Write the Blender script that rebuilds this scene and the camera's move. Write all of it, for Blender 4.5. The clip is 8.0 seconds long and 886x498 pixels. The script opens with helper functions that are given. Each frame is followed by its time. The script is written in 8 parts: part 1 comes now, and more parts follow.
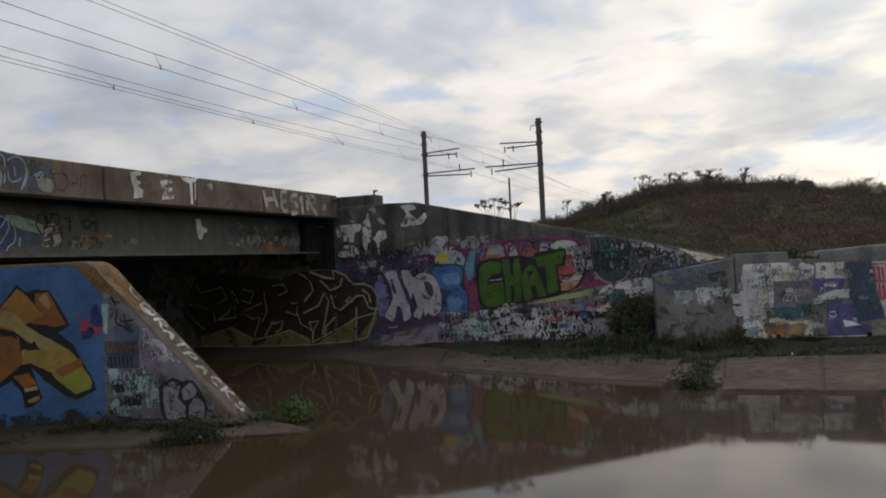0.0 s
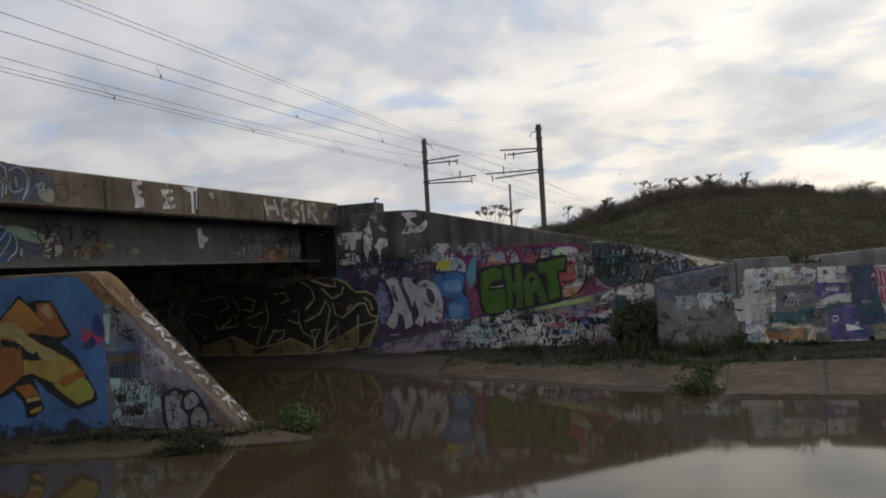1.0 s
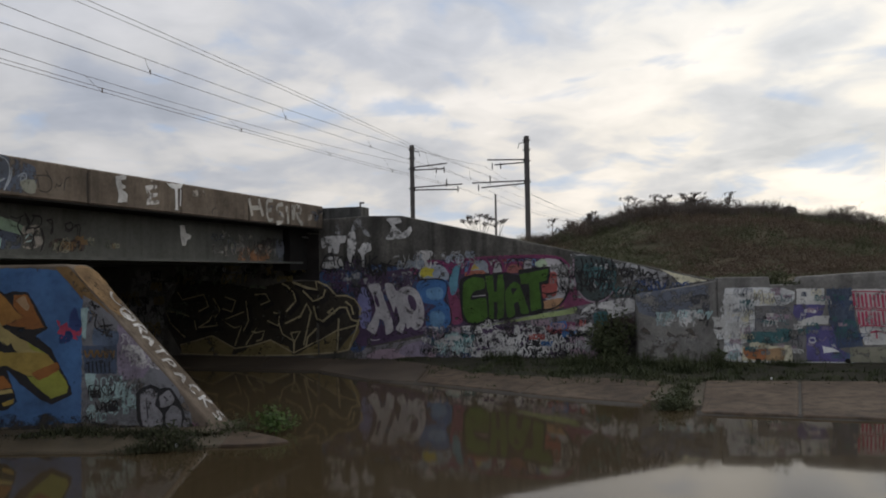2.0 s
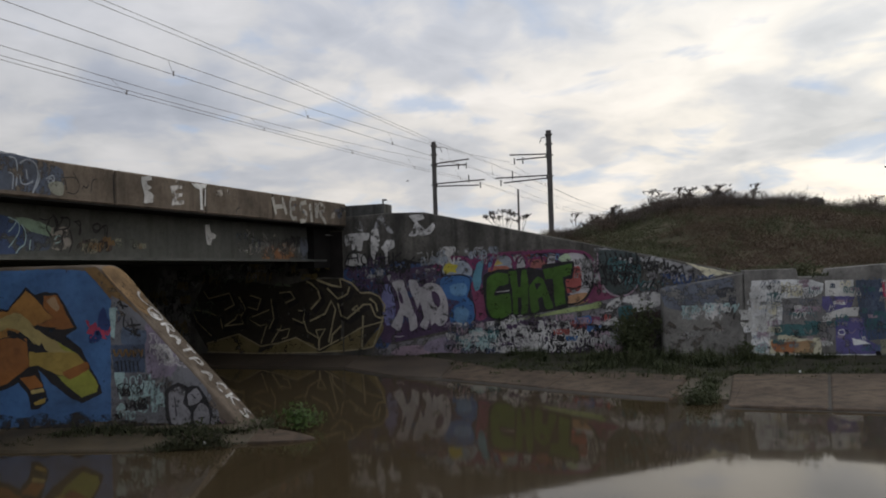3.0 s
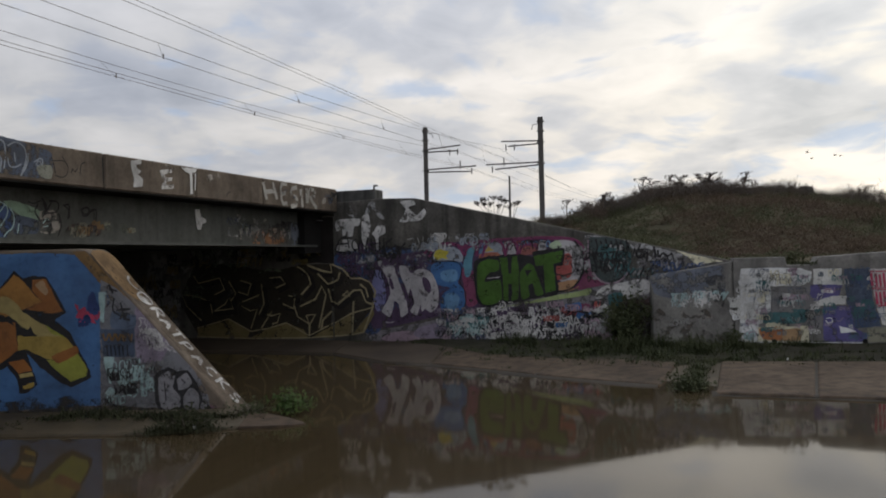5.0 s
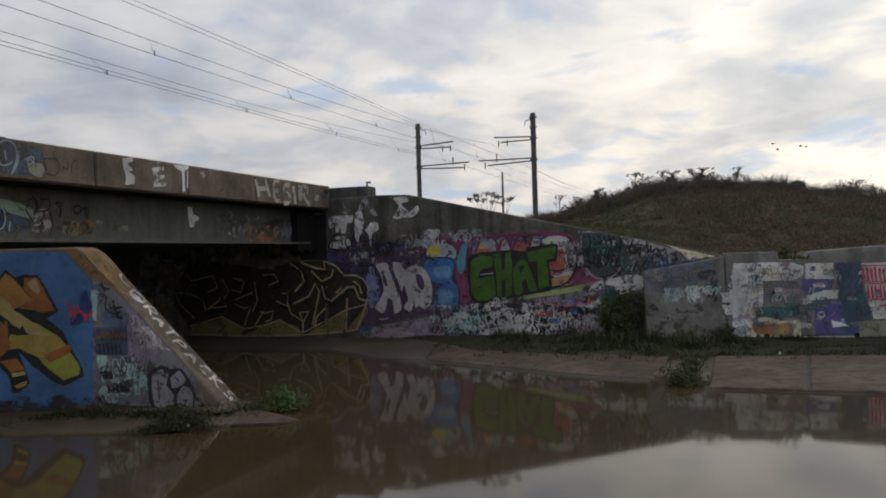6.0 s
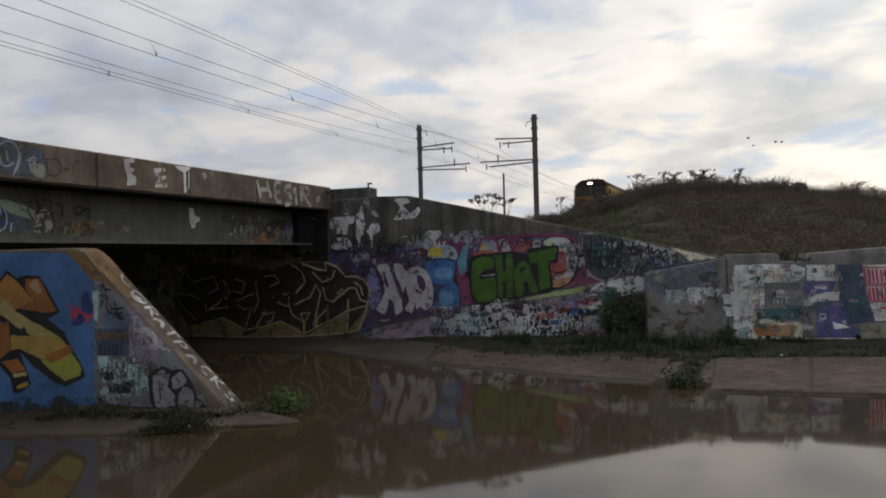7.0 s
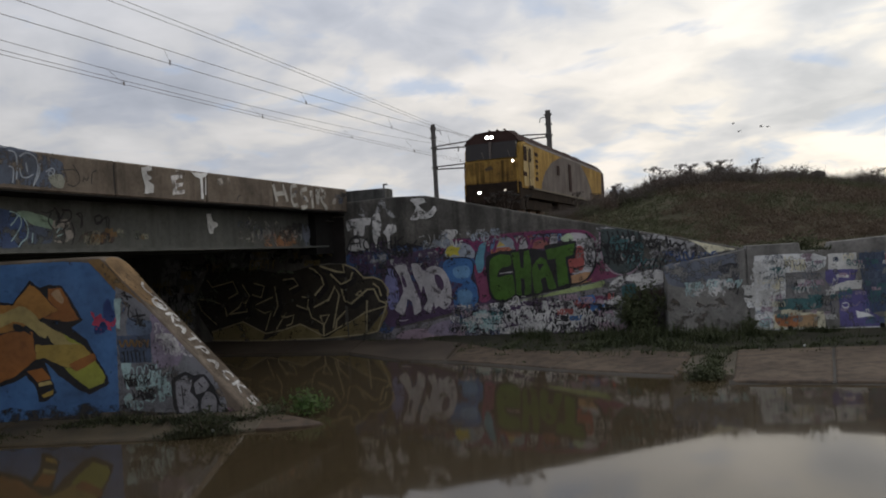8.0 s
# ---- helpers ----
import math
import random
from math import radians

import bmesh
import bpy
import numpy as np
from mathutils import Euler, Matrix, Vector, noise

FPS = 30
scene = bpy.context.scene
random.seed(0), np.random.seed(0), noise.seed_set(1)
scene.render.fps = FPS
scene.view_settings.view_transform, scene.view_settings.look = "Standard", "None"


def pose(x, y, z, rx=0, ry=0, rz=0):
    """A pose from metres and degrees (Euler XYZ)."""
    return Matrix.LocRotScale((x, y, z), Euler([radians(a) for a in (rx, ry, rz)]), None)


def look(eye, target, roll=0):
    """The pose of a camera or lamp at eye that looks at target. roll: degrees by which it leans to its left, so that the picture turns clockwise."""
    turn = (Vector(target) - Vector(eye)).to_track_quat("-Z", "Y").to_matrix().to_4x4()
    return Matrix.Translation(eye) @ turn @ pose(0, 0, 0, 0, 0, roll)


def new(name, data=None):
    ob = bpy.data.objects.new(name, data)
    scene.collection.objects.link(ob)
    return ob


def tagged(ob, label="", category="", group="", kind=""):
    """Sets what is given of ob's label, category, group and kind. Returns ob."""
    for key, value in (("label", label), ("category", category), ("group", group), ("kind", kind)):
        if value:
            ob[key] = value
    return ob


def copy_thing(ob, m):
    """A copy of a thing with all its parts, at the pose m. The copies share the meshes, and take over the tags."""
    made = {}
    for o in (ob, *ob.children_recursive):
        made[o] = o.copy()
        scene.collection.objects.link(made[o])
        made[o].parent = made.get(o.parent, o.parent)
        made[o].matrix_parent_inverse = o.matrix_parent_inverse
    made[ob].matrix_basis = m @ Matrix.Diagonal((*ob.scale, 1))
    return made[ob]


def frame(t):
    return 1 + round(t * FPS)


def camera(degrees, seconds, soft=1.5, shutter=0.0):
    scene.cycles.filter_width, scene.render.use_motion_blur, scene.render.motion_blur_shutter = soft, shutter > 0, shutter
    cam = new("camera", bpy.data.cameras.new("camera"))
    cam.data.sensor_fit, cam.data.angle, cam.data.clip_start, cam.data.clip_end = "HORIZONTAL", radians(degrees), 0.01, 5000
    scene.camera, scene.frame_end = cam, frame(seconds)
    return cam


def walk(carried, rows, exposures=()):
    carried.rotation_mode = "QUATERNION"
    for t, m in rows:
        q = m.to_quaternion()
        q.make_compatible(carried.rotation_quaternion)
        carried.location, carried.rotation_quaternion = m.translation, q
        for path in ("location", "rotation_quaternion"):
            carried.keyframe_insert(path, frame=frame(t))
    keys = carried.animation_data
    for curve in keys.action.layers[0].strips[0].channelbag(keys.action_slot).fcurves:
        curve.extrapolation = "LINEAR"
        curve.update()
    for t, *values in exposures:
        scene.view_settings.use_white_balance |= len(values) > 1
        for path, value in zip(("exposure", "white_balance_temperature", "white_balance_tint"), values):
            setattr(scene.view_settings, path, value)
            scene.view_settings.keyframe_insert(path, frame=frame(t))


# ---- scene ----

# ---------- camera ----------
cam = camera(58.0, 8.0, soft=1.9)
EYE = (0.0, 0.0, 2.1)
PATH = [
    (0.0, -0.102, 0.949, 2.778),
    (0.5, 0.331, 1.068, 3.377),
    (1.0, -0.006, 1.465, 3.220),
    (1.2, -0.469, 2.321, 1.964),
    (2.3, -1.166, 1.870, 0.864),
    (2.5, 0.140, 1.906, 1.315),
    (3.0, 0.437, 1.707, 1.684),
    (3.5, 0.036, 1.156, 1.607),
    (4.0, 0.004, 1.104, 1.686),
    (4.5, -0.000, 0.930, 1.400),
    (6.0, -0.703, 0.428, 1.629),
    (6.5, -0.808, 0.462, 1.759),
    (7.0, -0.619, 0.522, 1.546),
    (7.5, 0.004, 0.966, 2.171),
    (8.0, 0.620, 0.497, 3.118),
]
walk(cam, [(t, pose(*EYE, 90 + p, r, y)) for t, y, p, r in PATH])

# ---------- world and sun ----------
world = bpy.data.worlds.new("sky")
scene.world = world
world.use_nodes = True
SUN_AZ, SUN_EL = 58.0, 32.0        # degrees to the right of straight ahead, above the horizon


def build_sky():
    nt = world.node_tree
    nt.nodes.clear()
    N, L = nt.nodes.new, nt.links.new

    def math_node(op, a, b=None, clamp=False):
        n = N("ShaderNodeMath")
        n.operation, n.use_clamp = op, clamp
        for i, v in enumerate((a, b)):
            if v is None:
                continue
            if isinstance(v, (int, float)):
                n.inputs[i].default_value = v
            else:
                L(v, n.inputs[i])
        return n.outputs[0]

    def ramp(fac, stops):
        n = N("ShaderNodeValToRGB")
        e = n.color_ramp.elements
        while len(e) < len(stops):
            e.new(0.5)
        for el, (p, c) in zip(e, stops):
            el.position, el.color = p, (*c, 1)
        L(fac, n.inputs[0])
        return n.outputs[0]

    def mix(fac, a, b, mode="MIX"):
        n = N("ShaderNodeMix")
        n.data_type, n.blend_type = "RGBA", mode
        for i, v in ((0, fac), (6, a), (7, b)):
            if isinstance(v, (int, float)):
                n.inputs[i].default_value = v
            elif isinstance(v, tuple):
                n.inputs[i].default_value = (*v, 1)
            else:
                L(v, n.inputs[i])
        return n.outputs[2]

    def noise_node(vec, scale, detail, rough, distort=0.0):
        n = N("ShaderNodeTexNoise")
        n.inputs["Scale"].default_value = scale
        n.inputs["Detail"].default_value = detail
        n.inputs["Roughness"].default_value = rough
        n.inputs["Distortion"].default_value = distort
        L(vec, n.inputs["Vector"])
        return n.outputs["Fac"]

    tc = N("ShaderNodeTexCoord")
    sky = N("ShaderNodeTexSky")
    sky.sky_type, sky.sun_disc = "NISHITA", False
    sky.sun_elevation, sky.sun_rotation = radians(SUN_EL), radians(SUN_AZ)
    sep = N("ShaderNodeSeparateXYZ")
    L(tc.outputs["Generated"], sep.inputs[0])
    z = sep.outputs[2]
    # the cloud deck: a flat layer seen in perspective
    zz = math_node("ADD", math_node("MAXIMUM", z, 0.0), 0.24)
    comb = N("ShaderNodeCombineXYZ")
    L(math_node("DIVIDE", sep.outputs[0], zz), comb.inputs[0])
    L(math_node("DIVIDE", sep.outputs[1], zz), comb.inputs[1])
    place = N("ShaderNodeMapping")
    place.inputs["Location"].default_value = (2.35, 0.8, 0.0)
    L(comb.outputs[0], place.inputs[0])
    deck = place.outputs[0]
    big = noise_node(deck, 1.9, 4, 0.5, 0.35)
    fine = noise_node(deck, 5.2, 6, 0.55, 0.45)
    cloud = math_node("ADD", math_node("MULTIPLY", big, 0.72), math_node("MULTIPLY", fine, 0.28))
    # towards the hidden sun the cloud is brighter
    dot = N("ShaderNodeVectorMath")
    dot.operation = "DOT_PRODUCT"
    L(tc.outputs["Generated"], dot.inputs[0])
    az, el = radians(SUN_AZ), radians(SUN_EL)
    dot.inputs[1].default_value = (math.sin(az) * math.cos(el), math.cos(az) * math.cos(el), math.sin(el))
    toward = math_node("MULTIPLY", math_node("ADD", dot.outputs["Value"], 1.0), 0.5, True)
    glow = ramp(toward, [(0.0, (0.66, 0.69, 0.745)), (0.24, (0.60, 0.63, 0.685)), (0.42, (0.465, 0.485, 0.53)), (0.62, (0.47, 0.495, 0.555)), (0.80, (0.69, 0.69, 0.705)), (0.92, (0.87, 0.855, 0.82)), (1.0, (0.90, 0.87, 0.82))])
    shade = ramp(cloud, [(0.36, (0.72, 0.76, 0.83)), (0.46, (0.89, 0.92, 0.98)), (0.53, (1.11, 1.095, 1.07)), (0.63, (1.29, 1.255, 1.21))])
    lit = mix(1.0, glow, shade, "MULTIPLY")
    # the horizon's warm band under the deck
    low = ramp(z, [(0.0, (1.11, 1.045, 0.945)), (0.14, (1.08, 1.04, 0.97)), (0.30, (1, 1, 1))])
    lit = mix(1.0, lit, low, "MULTIPLY")
    # blue through the gaps
    blue = mix(1.0, sky.outputs[0], (0.09, 0.09, 0.09), "MULTIPLY")
    gap = ramp(noise_node(deck, 3.2, 4, 0.5, 0.5), [(0.56, (0, 0, 0)), (0.68, (0.6, 0.6, 0.6))])
    blue = mix(0.75, blue, (0.42, 0.55, 0.78))
    col = mix(gap, lit, blue)
    bg = N("ShaderNodeBackground")
    bg.inputs[1].default_value = SKY_STRENGTH
    L(col, bg.inputs[0])
    out = N("ShaderNodeOutputWorld")
    L(bg.outputs[0], out.inputs[0])


SKY_STRENGTH = 1.0
build_sky()
sun = new("sun", bpy.data.lights.new("sun", "SUN"))
sun.data.energy, sun.data.angle, sun.data.color = 0.22, radians(18), (1.0, 0.93, 0.82)
sun.matrix_world = look((0, 0, 40), (-40 * math.sin(radians(SUN_AZ)) * 3, -40 * math.cos(radians(SUN_AZ)) * 3, 40 - 120 * math.tan(radians(SUN_EL))))
scene.view_settings.exposure = 0.0

# ---------- materials ----------


def surface(name, stops, rough=0.85, scale=2.0, bump=0.25, streak=0.0, metal=0.0, fine=18.0, spec=0.35, rand=0.0, detail=6):
    """stops: colours from the noise's low to its high. streak: rain streaks down upright faces."""
    m = bpy.data.materials.new(name)
    m.use_nodes = True
    nt = m.node_tree
    N, L = nt.nodes.new, nt.links.new
    b = nt.nodes["Principled BSDF"]
    tc = N("ShaderNodeTexCoord")
    n1 = N("ShaderNodeTexNoise")
    n1.inputs["Scale"].default_value, n1.inputs["Detail"].default_value, n1.inputs["Roughness"].default_value = scale, detail, 0.62
    L(tc.outputs["Object"], n1.inputs["Vector"])
    n2 = N("ShaderNodeTexNoise")
    n2.inputs["Scale"].default_value, n2.inputs["Detail"].default_value = fine, 4
    L(tc.outputs["Object"], n2.inputs["Vector"])
    add = N("ShaderNodeMath")
    add.operation = "MULTIPLY_ADD"
    L(n2.outputs["Fac"], add.inputs[0])
    add.inputs[1].default_value = 0.35
    sub = N("ShaderNodeMath")
    sub.operation = "MULTIPLY_ADD"
    L(n1.outputs["Fac"], sub.inputs[0])
    sub.inputs[1].default_value, sub.inputs[2].default_value = 0.95, -0.15
    L(sub.outputs[0], add.inputs[2])
    fac = add.outputs[0]
    if rand:
        oi = N("ShaderNodeObjectInfo")
        r = N("ShaderNodeMath")
        r.operation = "MULTIPLY_ADD"
        L(oi.outputs["Random"], r.inputs[0])
        r.inputs[1].default_value = rand
        L(fac, r.inputs[2])
        fac = r.outputs[0]
    ramp = N("ShaderNodeValToRGB")
    e = ramp.color_ramp.elements
    while len(e) < len(stops):
        e.new(0.5)
    for i, (el, c) in enumerate(zip(e, stops)):
        el.position, el.color = 0.25 + 0.5 * i / max(1, len(stops) - 1), (*c, 1)
    L(fac, ramp.inputs[0])
    col = ramp.outputs[0]
    if streak:
        mp = N("ShaderNodeMapping")
        mp.inputs["Scale"].default_value = (3.0, 3.0, 0.22)
        L(tc.outputs["Object"], mp.inputs[0])
        n3 = N("ShaderNodeTexNoise")
        n3.inputs["Scale"].default_value, n3.inputs["Detail"].default_value = 1.6, 5
        L(mp.outputs[0], n3.inputs["Vector"])
        r3 = N("ShaderNodeValToRGB")
        r3.color_ramp.elements[0].position, r3.color_ramp.elements[1].position = 0.46, 0.66
        L(n3.outputs["Fac"], r3.inputs[0])
        k = N("ShaderNodeMath")
        k.operation = "MULTIPLY"
        L(r3.outputs[0], k.inputs[0])
        k.inputs[1].default_value = streak
        mx = N("ShaderNodeMix")
        mx.data_type = "RGBA"
        L(k.outputs[0], mx.inputs[0])
        L(col, mx.inputs[6])
        mx.inputs[7].default_value = (*[c * 0.3 for c in stops[0]], 1)
        col = mx.outputs[2]
    L(col, b.inputs["Base Color"])
    b.inputs["Roughness"].default_value = rough
    b.inputs["Metallic"].default_value = metal
    b.inputs["Specular IOR Level"].default_value = spec
    if bump:
        bp = N("ShaderNodeBump")
        bp.inputs["Strength"].default_value, bp.inputs["Distance"].default_value = bump, 0.03
        L(add.outputs[0], bp.inputs["Height"])
        L(bp.outputs[0], b.inputs["Normal"])
    return m


def water_material():
    m = bpy.data.materials.new("muddy_water")
    m.use_nodes = True
    nt = m.node_tree
    N, L = nt.nodes.new, nt.links.new
    b = nt.nodes["Principled BSDF"]
    tc = N("ShaderNodeTexCoord")
    n1 = N("ShaderNodeTexNoise")
    n1.inputs["Scale"].default_value, n1.inputs["Detail"].default_value = 0.5, 3
    L(tc.outputs["Object"], n1.inputs["Vector"])
    r = N("ShaderNodeValToRGB")
    r.color_ramp.elements[0].color, r.color_ramp.elements[1].color = (0.05, 0.037, 0.02, 1), (0.068, 0.05, 0.028, 1)
    L(n1.outputs["Fac"], r.inputs[0])
    L(r.outputs[0], b.inputs["Base Color"])
    b.inputs["Roughness"].default_value, b.inputs["IOR"].default_value = 0.05, 1.33
    b.inputs["Specular Tint"].default_value = (1.0, 0.9, 0.77, 1)
    n2 = N("ShaderNodeTexNoise")
    n2.inputs["Scale"].default_value, n2.inputs["Detail"].default_value = 2.2, 3
    L(tc.outputs["Object"], n2.inputs["Vector"])
    bp = N("ShaderNodeBump")
    bp.inputs["Strength"].default_value, bp.inputs["Distance"].default_value = 0.10, 0.0045
    L(n2.outputs["Fac"], bp.inputs["Height"])
    L(bp.outputs[0], b.inputs["Normal"])
    return m


def glow_material(name, colour, strength):
    m = bpy.data.materials.new(name)
    m.use_nodes = True
    b = m.node_tree.nodes["Principled BSDF"]
    b.inputs["Base Color"].default_value = (*colour, 1)
    b.inputs["Emission Color"].default_value = (*colour, 1)
    b.inputs["Emission Strength"].default_value = strength
    return m


M_DARK_CONC = surface("weathered_dark_concrete", [(0.035, 0.035, 0.033), (0.075, 0.074, 0.07), (0.12, 0.117, 0.11)], scale=1.4, streak=0.75)
M_CONC = surface("brown_stained_concrete", [(0.08, 0.062, 0.047), (0.155, 0.122, 0.094), (0.205, 0.168, 0.133)], scale=1.8, streak=0.4)
M_WALL = surface("painted_over_concrete", [(0.048, 0.045, 0.039), (0.105, 0.098, 0.088), (0.21, 0.196, 0.172)], scale=1.1, streak=0.6)
# lighter copy of the wall concrete: the right side's better light in its colour
M_CREEK = surface("brightened_weathered_concrete", [(0.095, 0.09, 0.083), (0.2, 0.19, 0.178), (0.33, 0.315, 0.29)], scale=1.8, streak=0.3)
M_UNDER = surface("sooty_concrete", [(0.07, 0.064, 0.057), (0.13, 0.12, 0.106), (0.2, 0.185, 0.165)], scale=1.5, streak=0.4)
# near-black: soot, plus the shade under deck and parapet put into the colour
M_SOOT_SHADE = surface("soot_and_shade_black", [(0.012, 0.011, 0.011), (0.022, 0.021, 0.02)], scale=2, rough=0.95, spec=0.1)
M_SLAB = surface("silty_concrete_slab", [(0.022, 0.014, 0.009), (0.074, 0.051, 0.034), (0.128, 0.092, 0.063)], scale=1.1, rand=0.1, bump=0.5, streak=0.55)
M_STEEL = surface("grey_painted_steel", [(0.04, 0.043, 0.038), (0.075, 0.08, 0.072), (0.115, 0.12, 0.108)], rough=0.6, scale=0.9, bump=0.08, streak=0.4, spec=0.5)
M_GROUND = surface("grassy_earth", [(0.052, 0.05, 0.026), (0.078, 0.069, 0.038), (0.108, 0.086, 0.054)], scale=0.9, fine=9, bump=0.3, rough=0.95)
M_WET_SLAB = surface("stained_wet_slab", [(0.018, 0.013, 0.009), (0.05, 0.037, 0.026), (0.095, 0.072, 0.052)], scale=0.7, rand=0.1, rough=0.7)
M_WET_SILT = surface("dark_wet_silt", [(0.016, 0.013, 0.010), (0.03, 0.024, 0.018), (0.05, 0.04, 0.03)], scale=1.5, rough=0.6)
M_MUD = surface("wet_silt", [(0.03, 0.025, 0.014), (0.07, 0.055, 0.034), (0.115, 0.09, 0.06)], scale=2.0, rough=0.6, bump=0.3)
M_VERGE = surface("weedy_dark_earth", [(0.012, 0.012, 0.006), (0.026, 0.024, 0.013), (0.05, 0.042, 0.026)], scale=1.6, rough=0.95, bump=0.5)
M_BALLAST = surface("track_ballast", [(0.08, 0.075, 0.07), (0.2, 0.19, 0.18), (0.3, 0.28, 0.26)], scale=9, fine=40, bump=1.0)
M_RAIL = surface("rusty_rail", [(0.12, 0.06, 0.035), (0.2, 0.11, 0.07)], rough=0.5, metal=0.6, scale=6, bump=0.05)
M_MAST = surface("dark_weathered_mast", [(0.05, 0.045, 0.045), (0.085, 0.078, 0.075), (0.11, 0.10, 0.095)], rough=0.7, scale=3, bump=0.1)
M_WIRE = surface("dull_copper_wire", [(0.10, 0.085, 0.075), (0.15, 0.12, 0.10)], rough=0.5, metal=0.4, scale=5, bump=0)
M_WATER = water_material()

# ---------- mesh helpers ----------


def finish(name, bm, mat, parent=None, label="", smooth=False):
    me = bpy.data.meshes.new(name)
    bm.normal_update()
    bm.to_mesh(me)
    bm.free()
    if mat:
        me.materials.append(mat)
    if smooth:
        for p in me.polygons:
            p.use_smooth = True
    ob = new(name, me)
    ob.parent = parent
    if label:
        ob["label"] = label
    return ob


def part(name, bm, material, parent, label="", smooth=False):
    return finish(name, bm, material, parent, label, smooth)


def thing(name, label, category, group="", kind="", at=(0, 0, 0)):
    ob = new(name)
    ob.empty_display_size = 0.2
    ob.location = at
    return tagged(ob, label, category, group, kind)


def solid(bm, ring_a, ring_b):
    """A closed solid between two rings of 3D points of equal count."""
    a = [bm.verts.new(p) for p in ring_a]
    b = [bm.verts.new(p) for p in ring_b]
    fs = [bm.faces.new(a), bm.faces.new(b[::-1])]
    n = len(a)
    for i in range(n):
        fs.append(bm.faces.new((a[i], b[i], b[(i + 1) % n], a[(i + 1) % n])))
    bmesh.ops.recalc_face_normals(bm, faces=fs)
    return fs


def prism(bm, plan, z0, z1):
    zs0 = z0 if isinstance(z0, (list, tuple)) else [z0] * len(plan)
    zs1 = z1 if isinstance(z1, (list, tuple)) else [z1] * len(plan)
    return solid(bm, [(x, y, z) for (x, y), z in zip(plan, zs0)], [(x, y, z) for (x, y), z in zip(plan, zs1)])


def box(bm, x0, x1, y0, y1, z0, z1):
    return prism(bm, [(x0, y0), (x1, y0), (x1, y1), (x0, y1)], z0, z1)


def bevel(bm, width, segments=1):
    es = [e for e in bm.edges if len(e.link_faces) == 2 and e.calc_face_angle(0) > 0.5]
    bmesh.ops.bevel(bm, geom=es, offset=width, segments=segments, profile=0.5, affect="EDGES")


class Plane:
    """An upright face from plan point p towards q; s metres along it, z up, d metres proud towards the creek."""

    def __init__(self, p, q):
        self.p = Vector((*p, 0))
        self.u = (Vector((*q, 0)) - self.p).normalized()
        self.n = Vector((self.u.y, -self.u.x, 0))

    def at(self, s, z, d=0.0):
        v = self.p + self.u * s + self.n * d
        return Vector((v.x, v.y, z))

    def slab(self, bm, profile, d0, d1):
        return solid(bm, [self.at(s, z, d1) for s, z in profile], [self.at(s, z, d0) for s, z in profile])


def tube(bm, points, radius, sides=6):
    """A round bar through points."""
    rings = []
    pts = [Vector(p) for p in points]
    rs = radius if isinstance(radius, (list, tuple)) else [radius] * len(pts)
    for i, p in enumerate(pts):
        t = (pts[min(i + 1, len(pts) - 1)] - pts[max(i - 1, 0)]).normalized()
        a = t.orthogonal().normalized()
        b = t.cross(a)
        rings.append([bm.verts.new(p + (a * math.cos(k * math.tau / sides) + b * math.sin(k * math.tau / sides)) * rs[i]) for k in range(sides)])
    for r0, r1 in zip(rings, rings[1:]):
        # keep rings aligned
        off = min(range(sides), key=lambda o: sum((r0[k].co - r1[(k + o) % sides].co).length for k in range(sides)))
        for k in range(sides):
            bm.faces.new((r0[k], r0[(k + 1) % sides], r1[(k + 1 + off) % sides], r1[(k + off) % sides]))
    bm.faces.new(rings[0][::-1])
    bm.faces.new(rings[-1])


# ---------- the plan ----------
HEAD = radians(20.5)
BRIDGE = Plane((-2.515, 19.1), (-2.515 + math.sin(HEAD), 19.1 + math.cos(HEAD)))      # near face of the bridge, s < 0 towards the camera
WING = Plane((-2.55, 19.3), (6.0, 16.4))                                              # far wing wall
UNDER = Plane((-12.0, 22.83), (-2.55, 19.3))                                          # far abutment under the bridge
RIGHT = Plane((5.88, 16.065), (9.45, 15.33))                                               # low creek wall
BLUE = Plane((-9.5, 10.75), (-2.6, 10.65))                                            # near wing wall
RAIL_Z = 3.6
WATER_Z = 0.09
GRADE = 0.006                                                                         # the line falls gently towards the bridge
TRACK = radians(21.5)
TRACK_P = Vector((2.04, 37.0, RAIL_Z))                                                # a point of the freight track
TU = Vector((math.sin(TRACK), math.cos(TRACK), 0))
TN = Vector((TU.y, -TU.x, 0))                                                         # towards the creek


def on_track(s, side, z=0.0):
    return TRACK_P + TU * s + TN * side + Vector((0, 0, z + GRADE * max(s, -12.0)))


# ---------- ground ----------


def smooth(a, b, v):
    t = min(1, max(0, (v - a) / (b - a)))
    return t * t * (3 - 2 * t)


def line_y(pts, x):
    if x <= pts[0][0]:
        return pts[0][1]
    for (x0, y0), (x1, y1) in zip(pts, pts[1:]):
        if x <= x1:
            return y0 + (y1 - y0) * (x - x0) / (x1 - x0)
    return pts[-1][1]


SHORE = [(-40, 34.6), (-12, 24.0), (-2.5, 20.4), (6.3, 17.3), (6.5, 16.5), (9.5, 15.85), (40, 9.6)]     # just behind the far walls
WALLTOP = [(-40, 3.3), (-2.5, 3.3), (-0.6, 3.3), (1.5, 2.75), (2.7, 2.5), (4.4, 2.15), (6.0, 1.85), (9, 1.8), (40, 2.2)]


